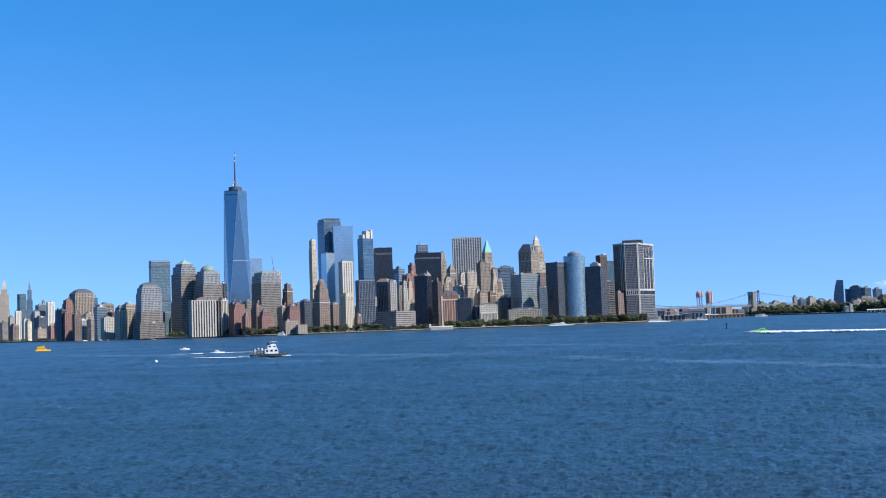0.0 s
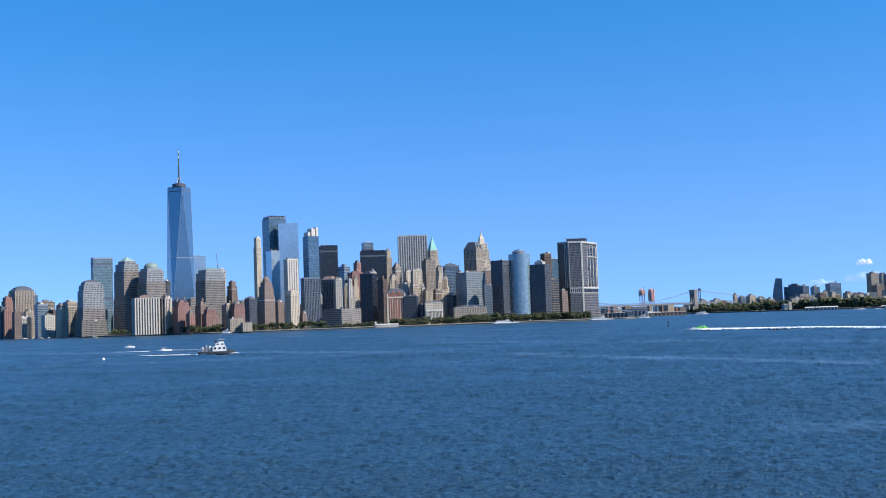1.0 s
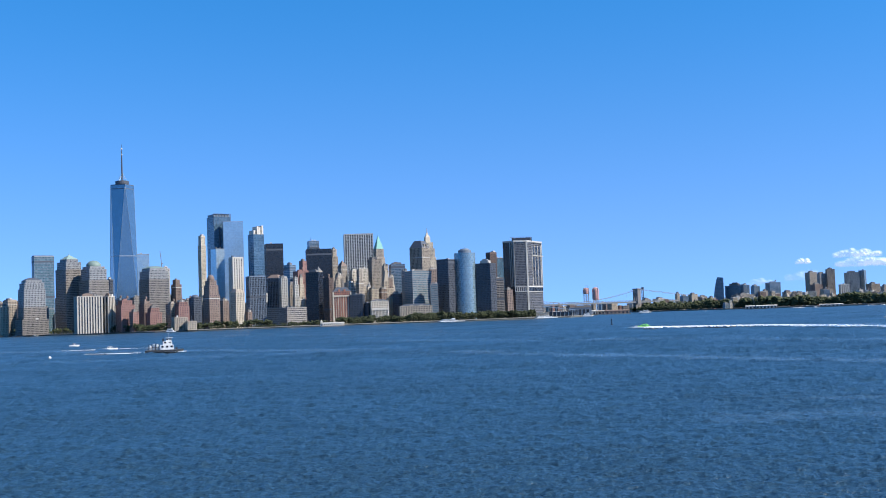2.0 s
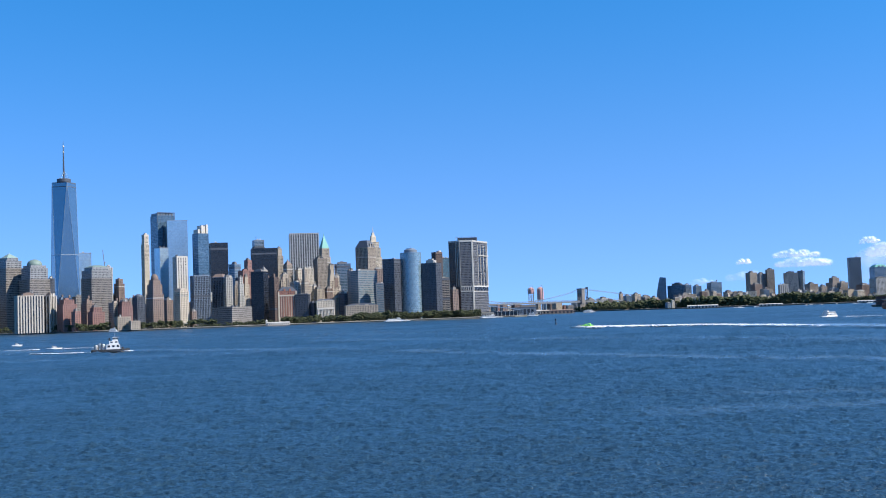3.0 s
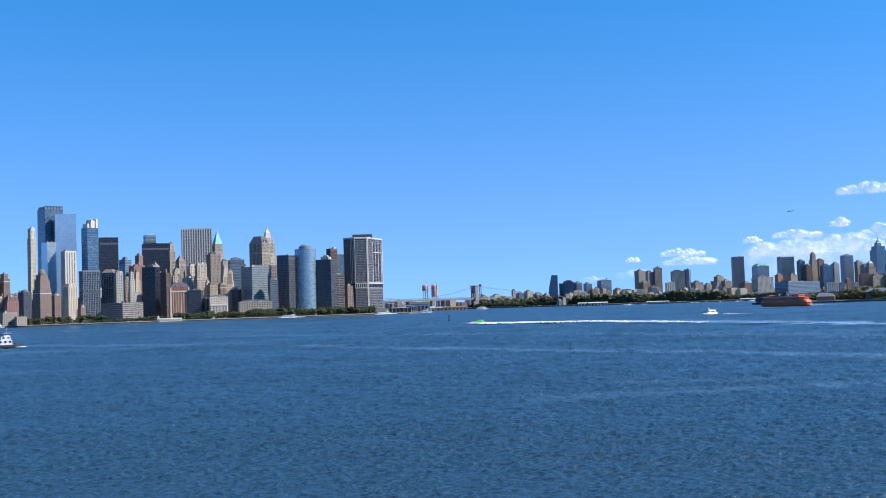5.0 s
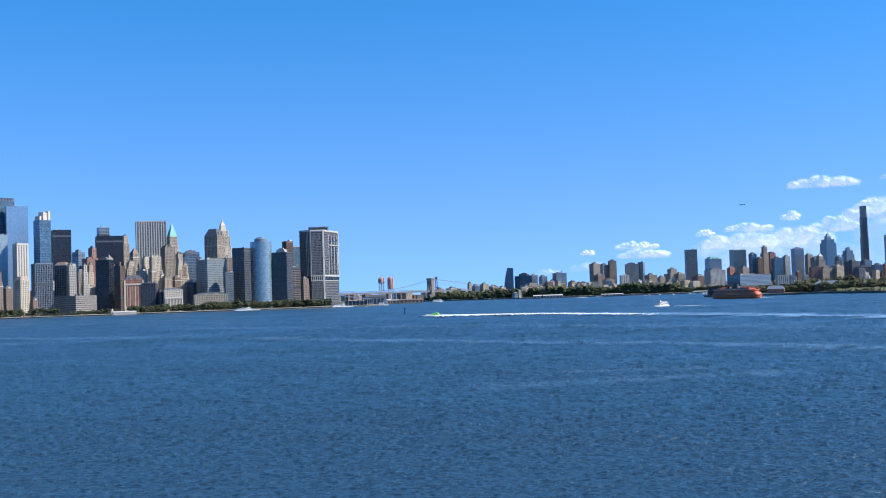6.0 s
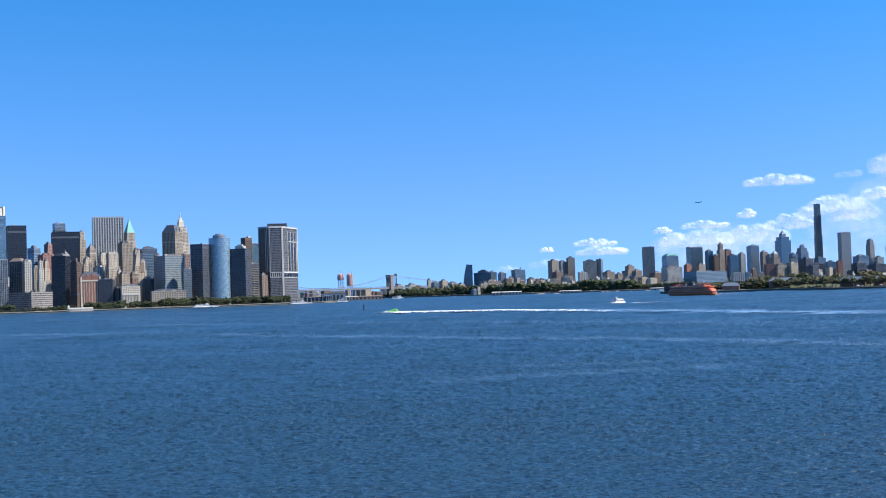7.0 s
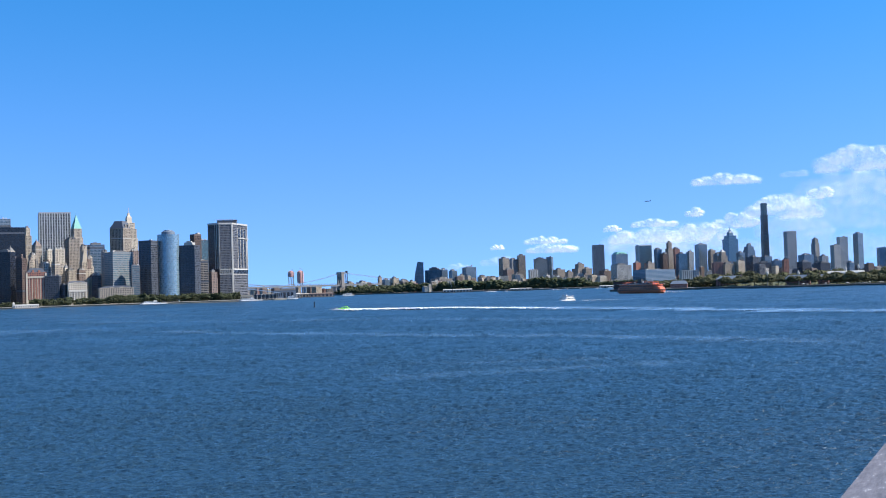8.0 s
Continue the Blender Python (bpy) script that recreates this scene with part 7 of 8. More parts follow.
def wake(x0, y0, pts, w0, w1, label, seed, hgt=0.5):
    """A ragged ridge of foam along a line."""
    r = random.Random(seed)
    path = [Vector((x0, y0, 0))] + [Vector((px, py, 0)) for px, py in pts]
    g = Geo()
    total = sum((b - a).length for a, b in zip(path, path[1:]))
    n = int(min(7500, total * 9.0))
    for i in range(n):
        d = total * (r.random() ** (2.4 if total < 300 else 1.7))
        f = d / total
        if total > 300 and f > 0.12 and r.random() < 5 * (f - 0.12):
            continue
        k, left = 0, d
        while left > (path[k + 1] - path[k]).length and k < len(path) - 2:
            left -= (path[k + 1] - path[k]).length
            k += 1
        way = (path[k + 1] - path[k]).normalized()
        side = Vector((-way.y, way.x, 0))
        c = path[k] + way * left + side * r.gauss(0, 0.4) * (w0 + (w1 - w0) * f)
        s = r.uniform(0.55, 1.0) * (1.15 - 0.85 * f)
        g.blob(c.x, c.y, 0.34, s * 2.2, s * 1.6, 0.5 * hgt * s * (1 - 0.85 * f) * r.uniform(0.7, 1.1) + 0.03, r, 5, 0.25)
    tagged(part("foam_wake", g, FOAM, None), label, "wake", kind="stuff")


def work_boat(x, y, yaw):
    ob = thing("work_boat", x, y, 0, yaw, "dark hulled work boat with white wheelhouse and tanks", "boat")
    part("hull", hull(18.5, 5.6, 1.5), P_BLACK, ob)
    part("deck", Geo().box(-8.8, 6.5, -2.5, 2.5, 1.4, 1.62), M["roof"], ob)
    cabin(ob, -1.6, 5.4, 2.1, 1.6, 4.1, P_WHITE, name="deckhouse")
    cabin(ob, -0.2, 4.6, 1.8, 4.1, 5.9, P_WHITE, name="bridge_deck")
    cabin(ob, 1.4, 4.2, 1.5, 5.9, 7.6, P_WHITE, name="wheelhouse")
    part("funnel", Geo().rect([(0.5, 0.5, 5.9), (0.45, 0.45, 7.4)]), P_BLACK, ob)
    part("roof", Geo().box(1.2, 4.8, -1.7, 1.7, 7.6, 7.8), P_WHITE, ob)
    part("mast", Geo().bar((2.6, 0, 7.7), (2.6, 0, 10.2), 0.12).bar((2.6, -1.1, 9.0), (2.6, 1.1, 9.0), 0.07), M["steel"], ob)
    for u, top, paint in ((-6.6, 3.6, P_WHITE), (-4.9, 4.3, M["steel"]), (-3.0, 4.0, P_WHITE)):
        part("tank", Geo().round([(0.65, 1.6), (0.7, 2.0), (0.7, top), (0.4, top + 0.45)], 10, u, 0.4), paint, ob)
        part("tank_frame", Geo().bar((u - 0.8, -0.5, 1.6), (u - 0.8, -0.5, top + 0.6), 0.12).bar((u + 0.8, -0.5, 1.6), (u + 0.8, -0.5, top + 0.6), 0.12).bar((u - 0.8, -0.5, top * 0.7), (u + 0.8, -0.5, top * 0.7), 0.1), P_BLACK, ob)
    part("winch", Geo().round([(0.6, 1.6), (0.6, 2.6)], 8, 6.6, 0), P_BLACK, ob)
    for s in (-1, 1):
        part("railing", Geo().bar((-8.8, s * 2.5, 2.5), (0, s * 2.5, 2.5), 0.06).bar((-8.8, s * 2.5, 1.6), (-8.8, s * 2.5, 2.5), 0.06).bar((-4.4, s * 2.5, 1.6), (-4.4, s * 2.5, 2.5), 0.06), M["steel"], ob)
    for i in range(4):
        part("tyre_fender", Geo().round([(0.45, 0.4), (0.55, 0.6), (0.45, 0.8)], 10, -6 + 3.4 * i, -2.85), P_BLACK, ob)


work_boat(485, 399, -50.0)
wake(480, 406, [(476, 425), (480, 460)], 2.0, 3.0, "white foam trailing behind the work boat", 3, 0.3)
wake(491, 391, [(489, 394), (484, 400)], 0.9, 1.6, "white bow wave of the work boat", 4, 0.4)


def speed_boat(x, y, yaw):
    ob = thing("speed_boat", x, y, 0, yaw, "white speed boat with lime green deck and canopy", "boat")
    part("hull", hull(20, 4.6, 1.5), P_WHITE, ob)
    part("stripe", hull(19.6, 4.7, 0.55, 0.2), P_BLACK, ob)
    part("deck", Geo().box(-9.4, -1.0, -2.0, 2.0, 1.45, 1.75), P_GREEN, ob)
    part("foredeck", Geo().box(-0.99, 4.5, -1.9, 1.9, 1.45, 1.72), P_WHITE, ob)
    part("side_flash", hull(9.0, 4.8, 1.3, 0.0), P_GREEN, ob).location = (-5.4, 0, 0)
    for i in range(6):
        part("bench", Geo().box(-8.6 + 1.8 * i, -7.9 + 1.8 * i, -1.8, 1.8, 1.75, 2.5), P_GREEN, ob)
    cabin(ob, 1.2, 4.2, 1.6, 1.7, 2.6, P_WHITE, 1.0, "windscreen")
    arch = Geo()
    for s in (-1, 1):
        arch.bar((-7.8, s * 1.8, 1.7), (-6.4, s * 1.5, 4.0), 0.18).bar((-6.4, s * 1.5, 4.0), (-1.5, s * 1.4, 2.6), 0.14)
    part("roll_arch", arch, P_GREEN, ob)
    part("canopy", Geo().loft([[(-6.6, -1.7, 3.95), (-3.6, -1.7, 3.1), (-3.6, 1.7, 3.1), (-6.6, 1.7, 3.95)], [(-6.6, -1.7, 4.1), (-3.6, -1.7, 3.25), (-3.6, 1.7, 3.25), (-6.6, 1.7, 4.1)]]), P_GREEN, ob)
    return ob


speed_boat(808, 240, 118.0).scale = (0.85, 0.85, 0.75)
wake(803, 231, [(769, 146), (700, 92), (574, 5), (444, -85), (330, -160), (220, -230)], 7.0, 3.0, "long white foam wake of a speed boat", 5, 1.5)
wake(811, 247, [(806, 236)], 2.2, 2.2, "white spray beside a speed boat", 6, 0.5)


def passenger_boat(x, y, yaw, label, l=24.0, main=P_WHITE, group=""):
    ob = thing("passenger_boat", x, y, 0, yaw, label, "boat", group)
    part("hull", hull(l, l * 0.3, 1.8), main, ob)
    part("boot_stripe", hull(l * 0.98, l * 0.304, 0.5, 0.3), P_BLACK, ob)
    cabin(ob, -l * 0.42, l * 0.28, l * 0.135, 1.8, 4.3, main, 0.6, "lower_cabin")
    cabin(ob, -l * 0.36, l * 0.16, l * 0.12, 4.45, 6.6, main, 0.6, "upper_cabin")
    part("deck", Geo().box(-l * 0.44, l * 0.3, -l * 0.145, l * 0.145, 4.3, 4.45), main, ob)
    part("roof", Geo().box(-l * 0.38, l * 0.18, -l * 0.13, l * 0.13, 6.6, 6.8), main, ob)
    cabin(ob, l * 0.02, l * 0.14, l * 0.08, 6.8, 8.6, main, 0.4, "wheelhouse")
    part("mast", Geo().bar((0, 0, 8.4), (0, 0, 10.6), 0.1), M["steel"], ob)
    return ob


passenger_boat(962, 84, 150.0, "white three-deck passenger boat under way", 20.0).scale = (0.95, 1.05, 0.64)
passenger_boat(775, 930, -40.0, "yellow water taxi with low cabins", 20.0, P_YELLOW).scale = (0.72, 0.72, 0.72)
passenger_boat(2045, 985, -55.0, "white excursion boat moored at the seawall", 50.0, group="moored boats").scale = (1.0, 0.8, 0.85)
passenger_boat(2180, 838, -55.0, "white excursion boat moored at the seawall", 46.0, group="moored boats").scale = (1.0, 0.8, 0.85)
passenger_boat(2285, 785, -66.0, "white passenger boat leaving the terminal", 22.0, group="moored boats")
passenger_boat(3020, 880, -70.0, "white passenger boat near the bridge", 26.0, group="moored boats")
passenger_boat(3300, 950, -60.0, "white passenger boat near the bridge", 22.0, group="moored boats")
passenger_boat(1705, 1400, -70.0, "white passenger boat by the park", 18.0, group="moored boats")
wake(1200, 1500, [(1216, 1486)], 1, 1, "small patch of white foam", 9, 0.2)
wake(955, 70, [(944, 40)], 2.2, 3.0, "white foam behind a passenger boat", 10, 0.3)


def motor_boat(x, y, yaw, label="small white motor boat with low cabin", l=7.5):
    ob = thing("motor_boat", x, y, 0, yaw, label, "boat", "small boats")
    part("hull", hull(l, l * 0.34, 0.9, 0.5), P_WHITE, ob)
    cabin(ob, -l * 0.15, l * 0.22, l * 0.12, 0.9, 2.0, P_WHITE, 0.5)
    part("windscreen_frame", Geo().bar((l * 0.2, -l * 0.1, 1.9), (-l * 0.2, -l * 0.1, 2.5), 0.05).bar((l * 0.2, l * 0.1, 1.9), (-l * 0.2, l * 0.1, 2.5), 0.05), M["steel"], ob)
    return ob


motor_boat(568, 511, -48, l=9.0)
motor_boat(700, 668, -48)
wake(562, 520, [(557, 545)], 2.0, 1.5, "white foam behind small motor boats", 12, 0.3)
wake(572, 505, [(582, 488)], 1.2, 1.0, "white foam beside a small motor boat", 13, 0.25)
for i in range(14):
    u = rng.random()
    motor_boat(2960 + 90 * u + rng.uniform(-40, 40), 470 - 330 * u, rng.uniform(0, 360), "white yacht moored off the far piers", rng.uniform(12, 24))
for i in range(9):
    motor_boat(1962 - 160 * (i / 9), 2235 - 420 * (i / 9), rng.uniform(0, 360), "white yacht moored by the river front", rng.uniform(12, 22))


def sail_boat(x, y, yaw):
    ob = thing("sail_boat", x, y, 0, yaw, "small sailing boat with bare dark mast", "boat", "sailing boats")
    part("hull", hull(11, 3.2, 1.1, 0.6), P_WHITE, ob)
    part("mast", Geo().bar((0.5, 0, 1), (0.5, 0, 15), 0.13), P_BLACK, ob)
    part("boom", Geo().bar((0.5, 0, 2.4), (-4.5, 0, 2.3), 0.16), P_BLACK, ob)
    part("sail", Geo().loft([[(0.4, -0.05, 2.6), (-4.0, -0.05, 2.5), (-4.0, 0.05, 2.5), (0.4, 0.05, 2.6)], [(0.45, -0.02, 13.5), (0.3, -0.02, 13.5), (0.3, 0.02, 13.5), (0.45, 0.02, 13.5)]]), P_NAVY, ob)


sail_boat(2827, 668, 20)
sail_boat(2900, 560, 60)


def harbour_ferry(x, y, yaw):
    """Double-ended orange ferry with rounded ends, window bands, bridges and funnel."""
    ob = thing("harbour_ferry", x, y, 0, yaw, "large orange double-ended harbour ferry", "ferry")
    l, b = 88.0, 20.0

    def oval(s, w, z):
        out = []
        for i in range(32):
            t = 2 * math.pi * i / 32
            cx, cy = math.cos(t), math.sin(t)
            out.append((s * l / 2 * math.copysign(abs(cx) ** 0.55, cx), w * b / 2 * math.copysign(abs(cy) ** 0.5, cy), z))
        return out

    part("hull", Geo().loft([oval(0.9, 0.8, -2), oval(0.98, 0.95, 1.5), oval(1.0, 1.0, 5.5)]), P_ORANGE, ob)
    part("rubbing_strake", Geo().loft([oval(1.004, 1.01, 4.6), oval(1.004, 1.01, 5.3)]), P_BLACK, ob)
    part("car_deck", Geo().loft([oval(0.97, 0.97, 5.5), oval(0.95, 0.97, 9.0)]), P_ORANGE, ob)
    part("saloon_deck", Geo().loft([oval(0.88, 0.95, 9.0), oval(0.86, 0.95, 12.2)]), P_ORANGE, ob)
    part("upper_deck", Geo().loft([oval(0.90, 0.97, 12.2), oval(0.90, 0.97, 13.5)]), P_ORANGE, ob)
    part("roof_house", Geo().loft([oval(0.6, 0.7, 13.5), oval(0.58, 0.7, 16.3)]), P_NAVY, ob)
    for z in (6.6, 10.2):
        for s in (-1, 1):
            for i in range(20):
                u = -31 + 62 * i / 19
                part("window", Geo().box(u - 1.0, u + 1.0, s * b * 0.478 - 0.1, s * b * 0.478 + 0.1, z, z + 1.6), M["g_black"], ob)
    for s in (-1, 1):
        br = part("bridge_house", Geo().box(s * 27 - 3, s * 27 + 3, -6, 6, 13.5, 17.5), P_ORANGE, ob)
        part("bridge_window", Geo().box(s * 27 - 3.1, s * 27 + 3.1, -5.5, 5.5, 15.4, 16.6), M["g_black"], br)
        part("mast", Geo().bar((s * 24, 0, 17), (s * 24, 0, 23), 0.2).bar((s * 24, -2, 21), (s * 24, 2, 21), 0.12), P_WHITE, ob)
        part("lifeboat", Geo().round([(0.9, 14), (1.3, 14.6), (1.2, 15.2), (0.5, 15.6)], 10, s * 12, -8.6), P_WHITE, ob)
    for s in (-1, 1):
        part("roof_rail", Geo().bar((-38, s * 8.8, 14.6), (38, s * 8.8, 14.6), 0.12).bar((-38, s * 8.8, 14.1), (38, s * 8.8, 14.1), 0.1), P_WHITE, ob)
        for i in range(5):
            part("roof_vent", Geo().round([(0.8, 16.3), (0.8, 17.6), (1.1, 17.7), (1.1, 18.3)], 8, -16 + 8 * i, s * 3.4), P_WHITE if i % 2 else P_BLACK, ob)
    part("funnel", Geo().rect([(4, 2.4, 16.3), (3.4, 2.0, 21.5), (3.5, 2.1, 22.3)]), P_BLACK, ob)
    return ob


harbour_ferry(1491, 36, 46.0).scale = (0.92, 0.92, 0.8)
wake(1470, 6, [(1452, -22)], 5, 8, "white foam behind the orange ferry", 15, 0.5)

# ---- buoys ----
ob = thing("channel_marker", 1004, 323, 0, 0, "dark green channel marker post", "buoy")
part("float", Geo().round([(1.0, -0.5), (1.2, 0.2), (1.0, 0.7)], 12), P_NAVY, ob)
part("post", Geo().round([(0.5, 0.7), (0.4, 4.2)], 8), P_NAVY, ob)
part("lantern", Geo().round([(0.7, 4.2), (0.75, 5.0), (0.2, 5.5)], 8), P_NAVY, ob)
ob = thing("mooring_buoy", 429, 422, 0, 0, "small white round mooring buoy", "buoy")
part("float", Geo().round([(0.3, -0.4), (0.75, 0.0), (0.8, 0.5), (0.5, 1.0), (0.15, 1.2)], 14), P_WHITE, ob, smooth=True)
part("ring", Geo().round([(0.15, 1.2), (0.15, 1.5)], 8), M["steel"], ob)

# ---- rail of the ship that carries the camera ----
m, nt, p = nodes("weathered_rail_paint")
co = nt.nodes.new("ShaderNodeTexCoord").outputs["Object"]
mp = nt.nodes.new("ShaderNodeMapping")
mp.inputs["Scale"].default_value = (2.2, 9.0, 4.0)
nt.links.new(co, mp.inputs[0])
flake = noise_node(nt, mp.outputs[0], 2.2, 6.0, 0.65)
fine = noise_node(nt, mp.outputs[0], 14.0, 4.0, 0.6)
nt.links.new(ramp(nt, maths(nt, "ADD", maths(nt, "MULTIPLY", flake, 0.8), maths(nt, "MULTIPLY", fine, 0.2)), [(0.36, (0.085, 0.085, 0.10)), (0.5, (0.135, 0.13, 0.15)), (0.60, (0.17, 0.165, 0.185)), (0.64, (0.50, 0.51, 0.54))]), p.inputs["Base Color"])
p.inputs["Roughness"].default_value = 0.75
b = nt.nodes.new("ShaderNodeBump")
b.inputs["Strength"].default_value, b.inputs["Distance"].default_value = 0.5, 0.01
nt.links.new(flake, b.inputs["Height"])
nt.links.new(b.outputs[0], p.inputs["Normal"])
RAIL = m
rail = thing("ship_rail", -14.0, -8.47, 0, math.degrees(math.atan2(-0.59, 2.11)), "weathered ship rail with flaking grey paint", "rail")
cap = Geo().loft([[(xx, -0.36, 13.30), (xx, 0.0, 13.30), (xx, 0.012, 13.32), (xx, 0.012, 13.385), (xx, 0.0, 13.40), (xx, -0.36, 13.40)] for xx in [-12 + 0.5 * i for i in range(45)]])
part("rail_cap", cap, RAIL, rail, "flaking painted rail cap")
part("inner_lip", Geo().box(-12, 10, -0.42, -0.365, 13.2, 13.415), P_WHITE, rail, "white painted inner lip")
part("bulwark", Geo().box(-12, 10, -0.25, -0.10, 12.3, 13.3), P_WHITE, rail, "white painted bulwark plating")
part("deck", Geo().box(-12, 10, -8.0, -0.12, 12.15, 12.35), M["slate"], rail, "dark painted deck")
part("hull_side", Geo().box(-12, 10, -7.8, -0.14, -1.5, 12.1), P_WHITE, rail, "white painted hull plating")

# ---- an aircraft far off ----
ob = thing("airliner", 2980, 54, 222, 100, "small dark airliner flying far off", "aircraft")
part("fuselage", Geo().loft([[(u, r * math.cos(t * 0.785), r * math.sin(t * 0.785)) for t in range(8)] for u, r in ((-8, 0.15), (-5, 0.6), (-2, 0.9), (5, 0.9), (7, 0.5), (8, 0.1))]), P_NAVY, ob)
part("wing", Geo().loft([[(-1.5, v, z), (1.6 - abs(v) * 0.15, v, z), (1.6 - abs(v) * 0.15, v, z + 0.2), (-1.5, v, z + 0.2)] for v, z in ((-8, 0.4), (0, -0.2), (8, 0.4))]), P_NAVY, ob)
part("tail_fin", Geo().loft([[(-8, -0.1, 0.3), (-5.5, -0.1, 0.3), (-5.5, 0.1, 0.3), (-8, 0.1, 0.3)], [(-8.6, -0.05, 3), (-7.6, -0.05, 3), (-7.6, 0.05, 3), (-8.6, 0.05, 3)]]), P_NAVY, ob)

# ---- pale streaks on the water: wake foam, and calm-water sheen put in as colour ----
m, nt, p = nodes("foam_and_calm_sheen")
co = nt.nodes.new("ShaderNodeTexCoord").outputs["Object"]
streak = noise_node(nt, co, 0.12, 6.0, 0.7)
at = nt.nodes.new("ShaderNodeAttribute")
at.attribute_name = "cover"
# Pale blue colour stands in for the sheen of calm water.
p.inputs["Base Color"].default_value = (0.26, 0.46, 0.72, 1)
p.inputs["Roughness"].default_value = 0.6
spread = maths(nt, "MINIMUM", maths(nt, "MAXIMUM", maths(nt, "MULTIPLY", maths(nt, "SUBTRACT", streak, 0.38), 1.2), 0.0), 0.22)
nt.links.new(maths(nt, "MULTIPLY", spread, at.outputs["Fac"]), p.inputs["Alpha"])
THIN = m


def slick(pts, w, label, much=1.0):
    g, cover = Geo(), []
    path = [Vector((x, y, 0.75)) for x, y in pts]
    r = random.Random(int(w * 10 + pts[0][0]))
    rows = []
    for a, b in zip(path, path[1:]):
        n = 10
        for i in range(n):
            t = i / n
            rows.append(a.lerp(b, t))
    rows.append(path[-1])
    for i, c in enumerate(rows):
        way = (rows[min(i + 1, len(rows) - 1)] - rows[max(i - 1, 0)]).normalized()
        side = Vector((-way.y, way.x, 0))
        k = w * r.uniform(0.8, 2.0)
        c = c + side * r.uniform(-0.9, 0.9) * w
        end = min(1.0, i / 6, (len(rows) - 1 - i) / 6) * r.uniform(0.5, 1.0) * much
        for f, a in ((-1.7, 0.0), (-0.6, 0.8), (0.1, 1.0), (0.7, 0.6), (2.2, 0.0)):
            g.v.append(tuple(c + side * k * f))
            cover.append(a * end)
        if i:
            j = len(g.v)
            g.f += [(j - 10 + q, j - 9 + q, j - 4 + q, j - 5 + q) for q in range(4)]
    ob = tagged(part("pale_streak", g, THIN, None), label, "foam", kind="stuff")
    ob.data.attributes.new("cover", "FLOAT", "POINT").data.foreach_set("value", cover)


FL = "thin broken pale streak painted on the water"
slick([(420, 198), (386, 174), (330, 90), (299, 39), (265, -8), (216, -47)], 4.0, FL)
slick([(590, 732), (516, 501), (470, 330), (420, 198)], 7.0, FL)
slick([(150, 40), (159, 31), (172, 6), (176, 0), (182, -14)], 3.0, FL, 0.55)
slick([(640, 420), (560, 260), (500, 120), (430, 30), (330, -60)], 9.0, FL, 0.6)
slick([(519, 442), (500, 450), (476, 460), (437, 482), (401, 502)], 3.0, "thin pale foam trailing behind the work boat")
slick([(317, 392), (367, 367), (388, 309), (418, 274), (440, 215)], 5.0, FL, 0.7)
slick([(1000, 880), (874, 557), (773, 393), (720, 300)], 16.0, FL, 0.5)
slick([(276, -1), (249, -27), (221, -48)], 3.0, FL, 0.7)
slick([(186, 34), (188, 24), (190, 12), (196, -2)], 2.0, FL, 0.5)
slick([(790, 200), (769, 146), (700, 92), (574, 5), (444, -85), (330, -160), (220, -230)], 9.0, "pale foam of a long boat wake", 4.0)
slick([(500, -46), (444, -85), (380, -130)], 4.0, FL)

# ---- cloud builder ----
def cloud_material(name, cover):
    """Cloud, very far off: soft-edged; sunlit brightness put in as emission, varied by noise."""
    m, nt, p = nodes(name)
    co = nt.nodes.new("ShaderNodeTexCoord").outputs["Object"]
    wisp, puff = noise_node(nt, co, 0.02, 7.0, 0.62), noise_node(nt, co, 0.028, 5.0, 0.55)
    at = nt.nodes.new("ShaderNodeAttribute")
    at.attribute_name = "cover"
    f = at.outputs["Fac"]
    p.inputs["Base Color"].default_value = (0.72, 0.74, 0.77, 1)
    p.inputs["Roughness"].default_value = 1.0
    p.inputs["Specular IOR Level"].default_value = 0.0
    nt.links.new(ramp(nt, puff, [(0.34, (0.54, 0.68, 0.88)), (0.64, (0.93, 0.95, 1.0))]), p.inputs["Emission Color"])
    p.inputs["Emission Strength"].default_value = 0.43
    a = maths(nt, "ADD", maths(nt, "MULTIPLY", f, 1.5), maths(nt, "MULTIPLY", maths(nt, "SUBTRACT", wisp, 0.5), maths(nt, "MULTIPLY_ADD", f, 2.7, 0.9)))
    a = maths(nt, "MULTIPLY", maths(nt, "SUBTRACT", a, 0.15), 0.65)
    nt.links.new(maths(nt, "MULTIPLY", maths(nt, "MINIMUM", maths(nt, "MAXIMUM", a, 0.0), 1.0), cover), p.inputs["Alpha"])
    return m


CLOUD, CLOUD_THIN = cloud_material("cloud", 0.66), cloud_material("thin_cloud", 0.29)


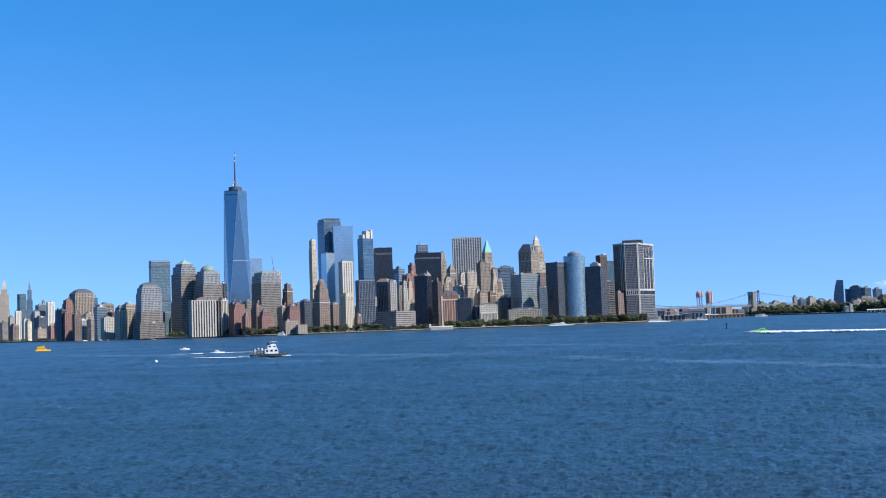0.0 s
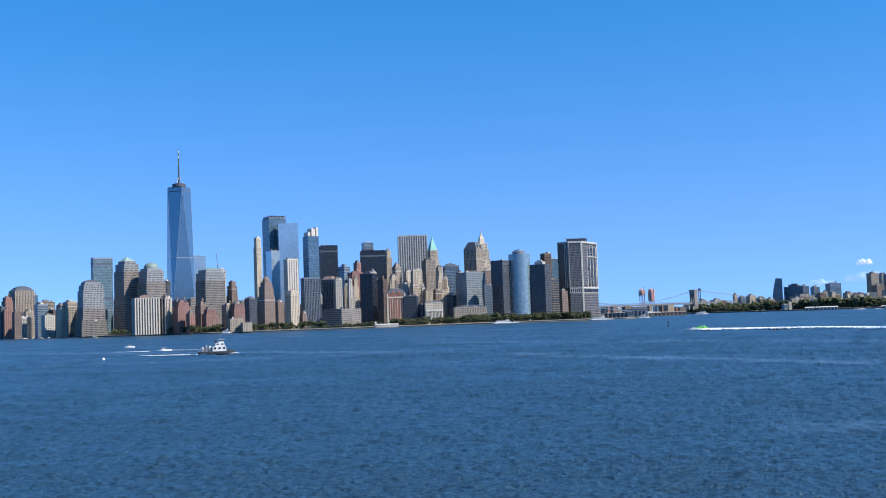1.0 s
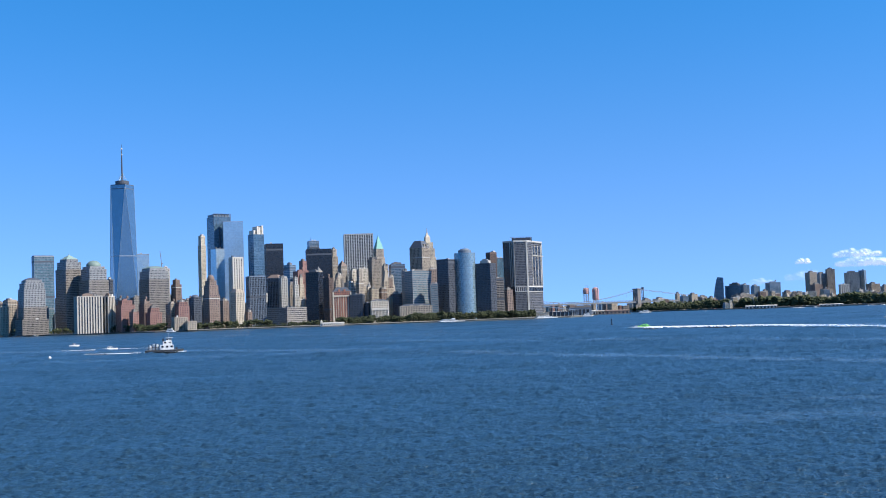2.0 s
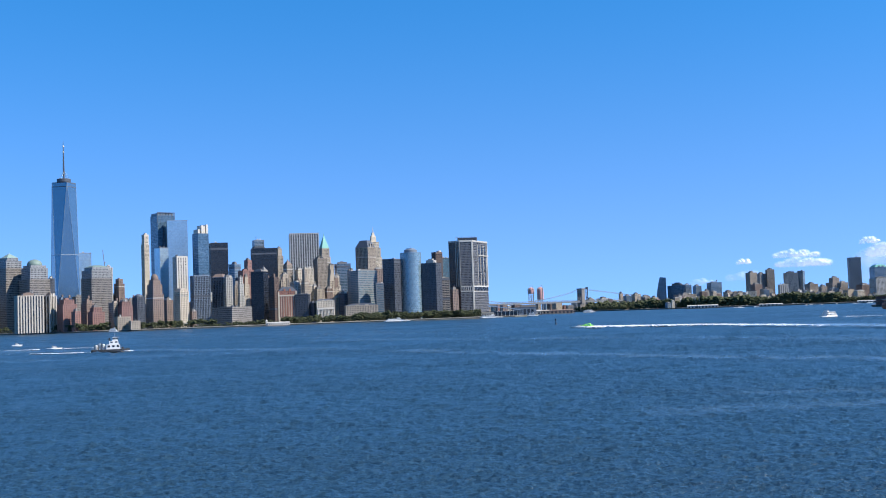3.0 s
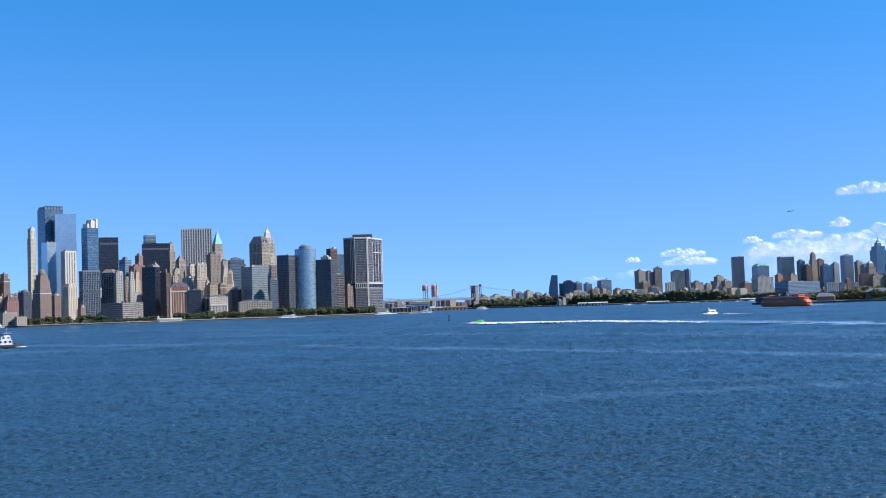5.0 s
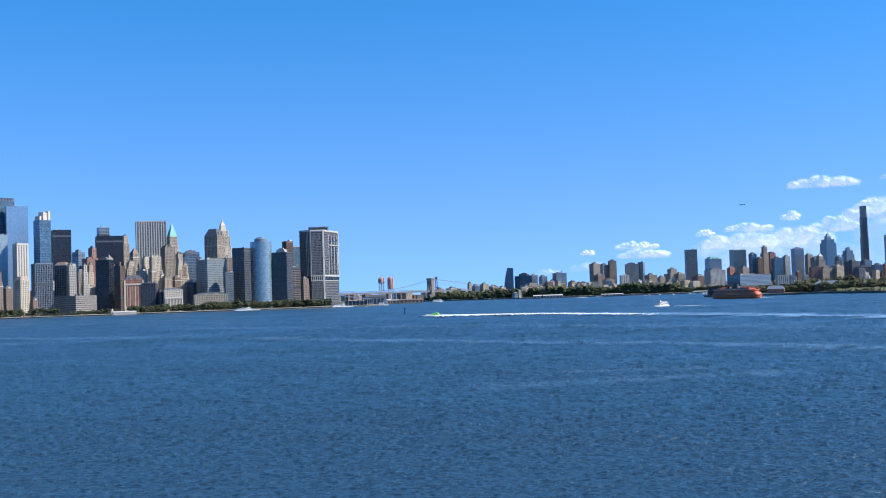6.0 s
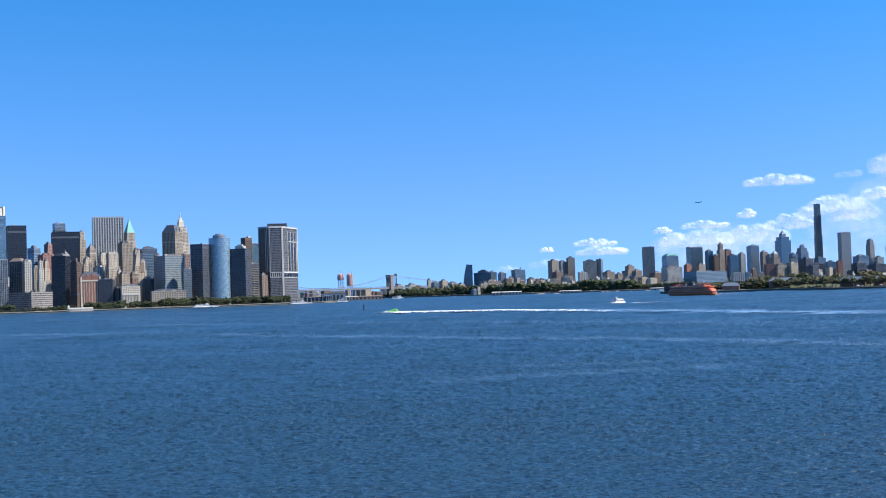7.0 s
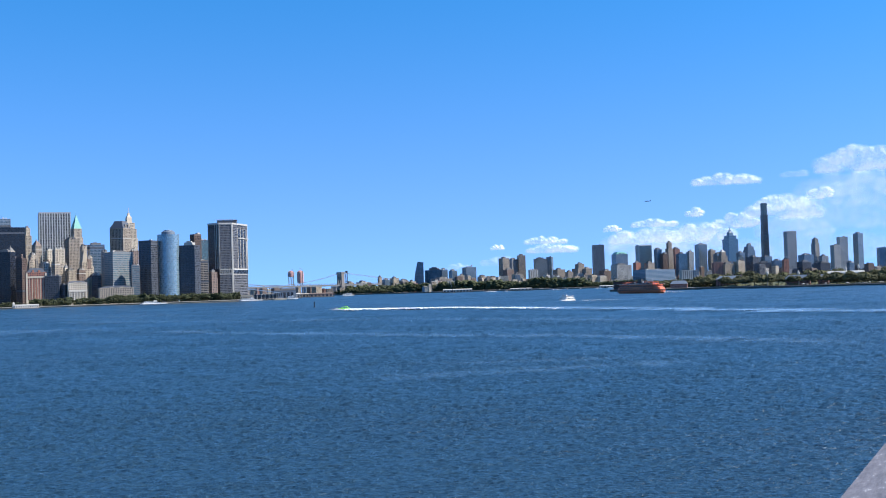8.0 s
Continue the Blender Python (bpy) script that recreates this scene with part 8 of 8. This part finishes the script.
def cloud(x, y, z, yaw, w, h, n, seed, thin=False):
    """A bank of heaped puffs on a flat base; the face bulges where the puffs do."""
    r = random.Random(seed)
    puffs = []
    for _ in range(10 + n // 5):
        u = r.uniform(-0.44, 0.44)
        env = math.sqrt(1 - (2 * u) ** 2 * 0.95)
        ru = r.uniform(0.05, 0.18) + 9.0 / w
        rv = min(0.5, ru * w / h * r.uniform(0.55, 0.9)) * (0.5 + 0.5 * env)
        puffs.append((u, rv * 0.4 + r.random() * max(0.0, env * 0.95 - rv * 1.2), ru, rv))
    nu, nv = 90, 30
    g, cover = Geo(), []
    for i in range(nu + 1):
        u = (i / nu - 0.5) * 1.15
        for j in range(nv + 1):
            v = j / nv * 1.25 - 0.12
            k = 0.0
            for c, d, ru, rv in puffs:
                k = max(k, 1 - ((u - c) / ru) ** 2 - ((v - d) / rv) ** 2)
            rough = noise.fractal(Vector((u * w * 0.03, v * h * 0.03, seed * 3.1)), 0.9, 2.0, 4)
            g.v.append((u * w, -(18 if not thin else 8) * k - 6 * rough, h * v))
            edge = min(1.0, 12 * (0.575 - abs(u)), 7 * (1.13 - v), 5 * (v + 0.12))
            cover.append(max(0.0, min(1.0, k * 1.15) * max(0.0, edge)))
    for i in range(nu):
        for j in range(nv):
            k = i * (nv + 1) + j
            g.f.append((k, k + nv + 1, k + nv + 2, k + 1))
    ob = thing("cloud", x, y, z, yaw, "white sunlit cumulus cloud over the far shore", "cloud", "clouds")
    body = part("cloud_body", g, CLOUD_THIN if thin else CLOUD, ob, smooth=True)
    body.data.attributes.new("cover", "FLOAT", "POINT").data.foreach_set("value", cover)


# ---- clouds ----
cloud(4854, -229, 406, -92.6, 264, 54, 90, 1)
cloud(4803, -748, 429, -98.7, 340, 118, 120, 2)
cloud(4795, -797, 333, -99.3, 317, 111, 120, 3, True)
cloud(4840, -446, 290, -95.2, 217, 74, 80, 4)
cloud(4811, -696, 202, -98.1, 428, 136, 150, 5, True)
cloud(4853, -266, 224, -93.0, 188, 70, 70, 6)
cloud(4835, -496, 177, -95.7, 319, 111, 90, 7, True)
cloud(4859, 66, 242, -89.1, 191, 38, 50, 8)
cloud(4853, 240, 228, -87.1, 80, 33, 20, 9)
cloud(4858, -118, 145, -91.3, 229, 99, 90, 10, True)
cloud(4857, 149, 150, -88.2, 304, 95, 80, 11, True)
cloud(4830, 524, 187, -83.8, 172, 38, 40, 12)
cloud(4833, 499, 148, -84.0, 215, 43, 60, 13)
cloud(4859, -24, 83, -90.2, 462, 102, 110, 14, True)
cloud(4825, -585, 81, -96.8, 651, 126, 160, 15, True)
cloud(4804, 727, 168, -81.3, 63, 26, 14, 16)
cloud(4806, 711, 102, -81.5, 175, 43, 30, 17, True)
cloud(4833, -513, 423, -95.9, 136, 30, 26, 18, True)
cloud(4859, -100, 278, -91.1, 83, 47, 18, 19)
cloud(4775, 898, 89, -79.3, 96, 31, 14, 20, True)
cloud(4858, 109, 173, -88.6, 297, 76, 60, 21)
cloud(4858, -116, 174, -91.3, 291, 85, 60, 22)
cloud(4839, -455, 253, -95.3, 299, 109, 70, 23)
cloud(4823, -600, 328, -97.0, 120, 55, 26, 24)
cloud(4810, -700, 300, -98.2, 428, 146, 110, 25, True)
cloud(4859, -58, 77, -90.6, 667, 193, 110, 26, True)
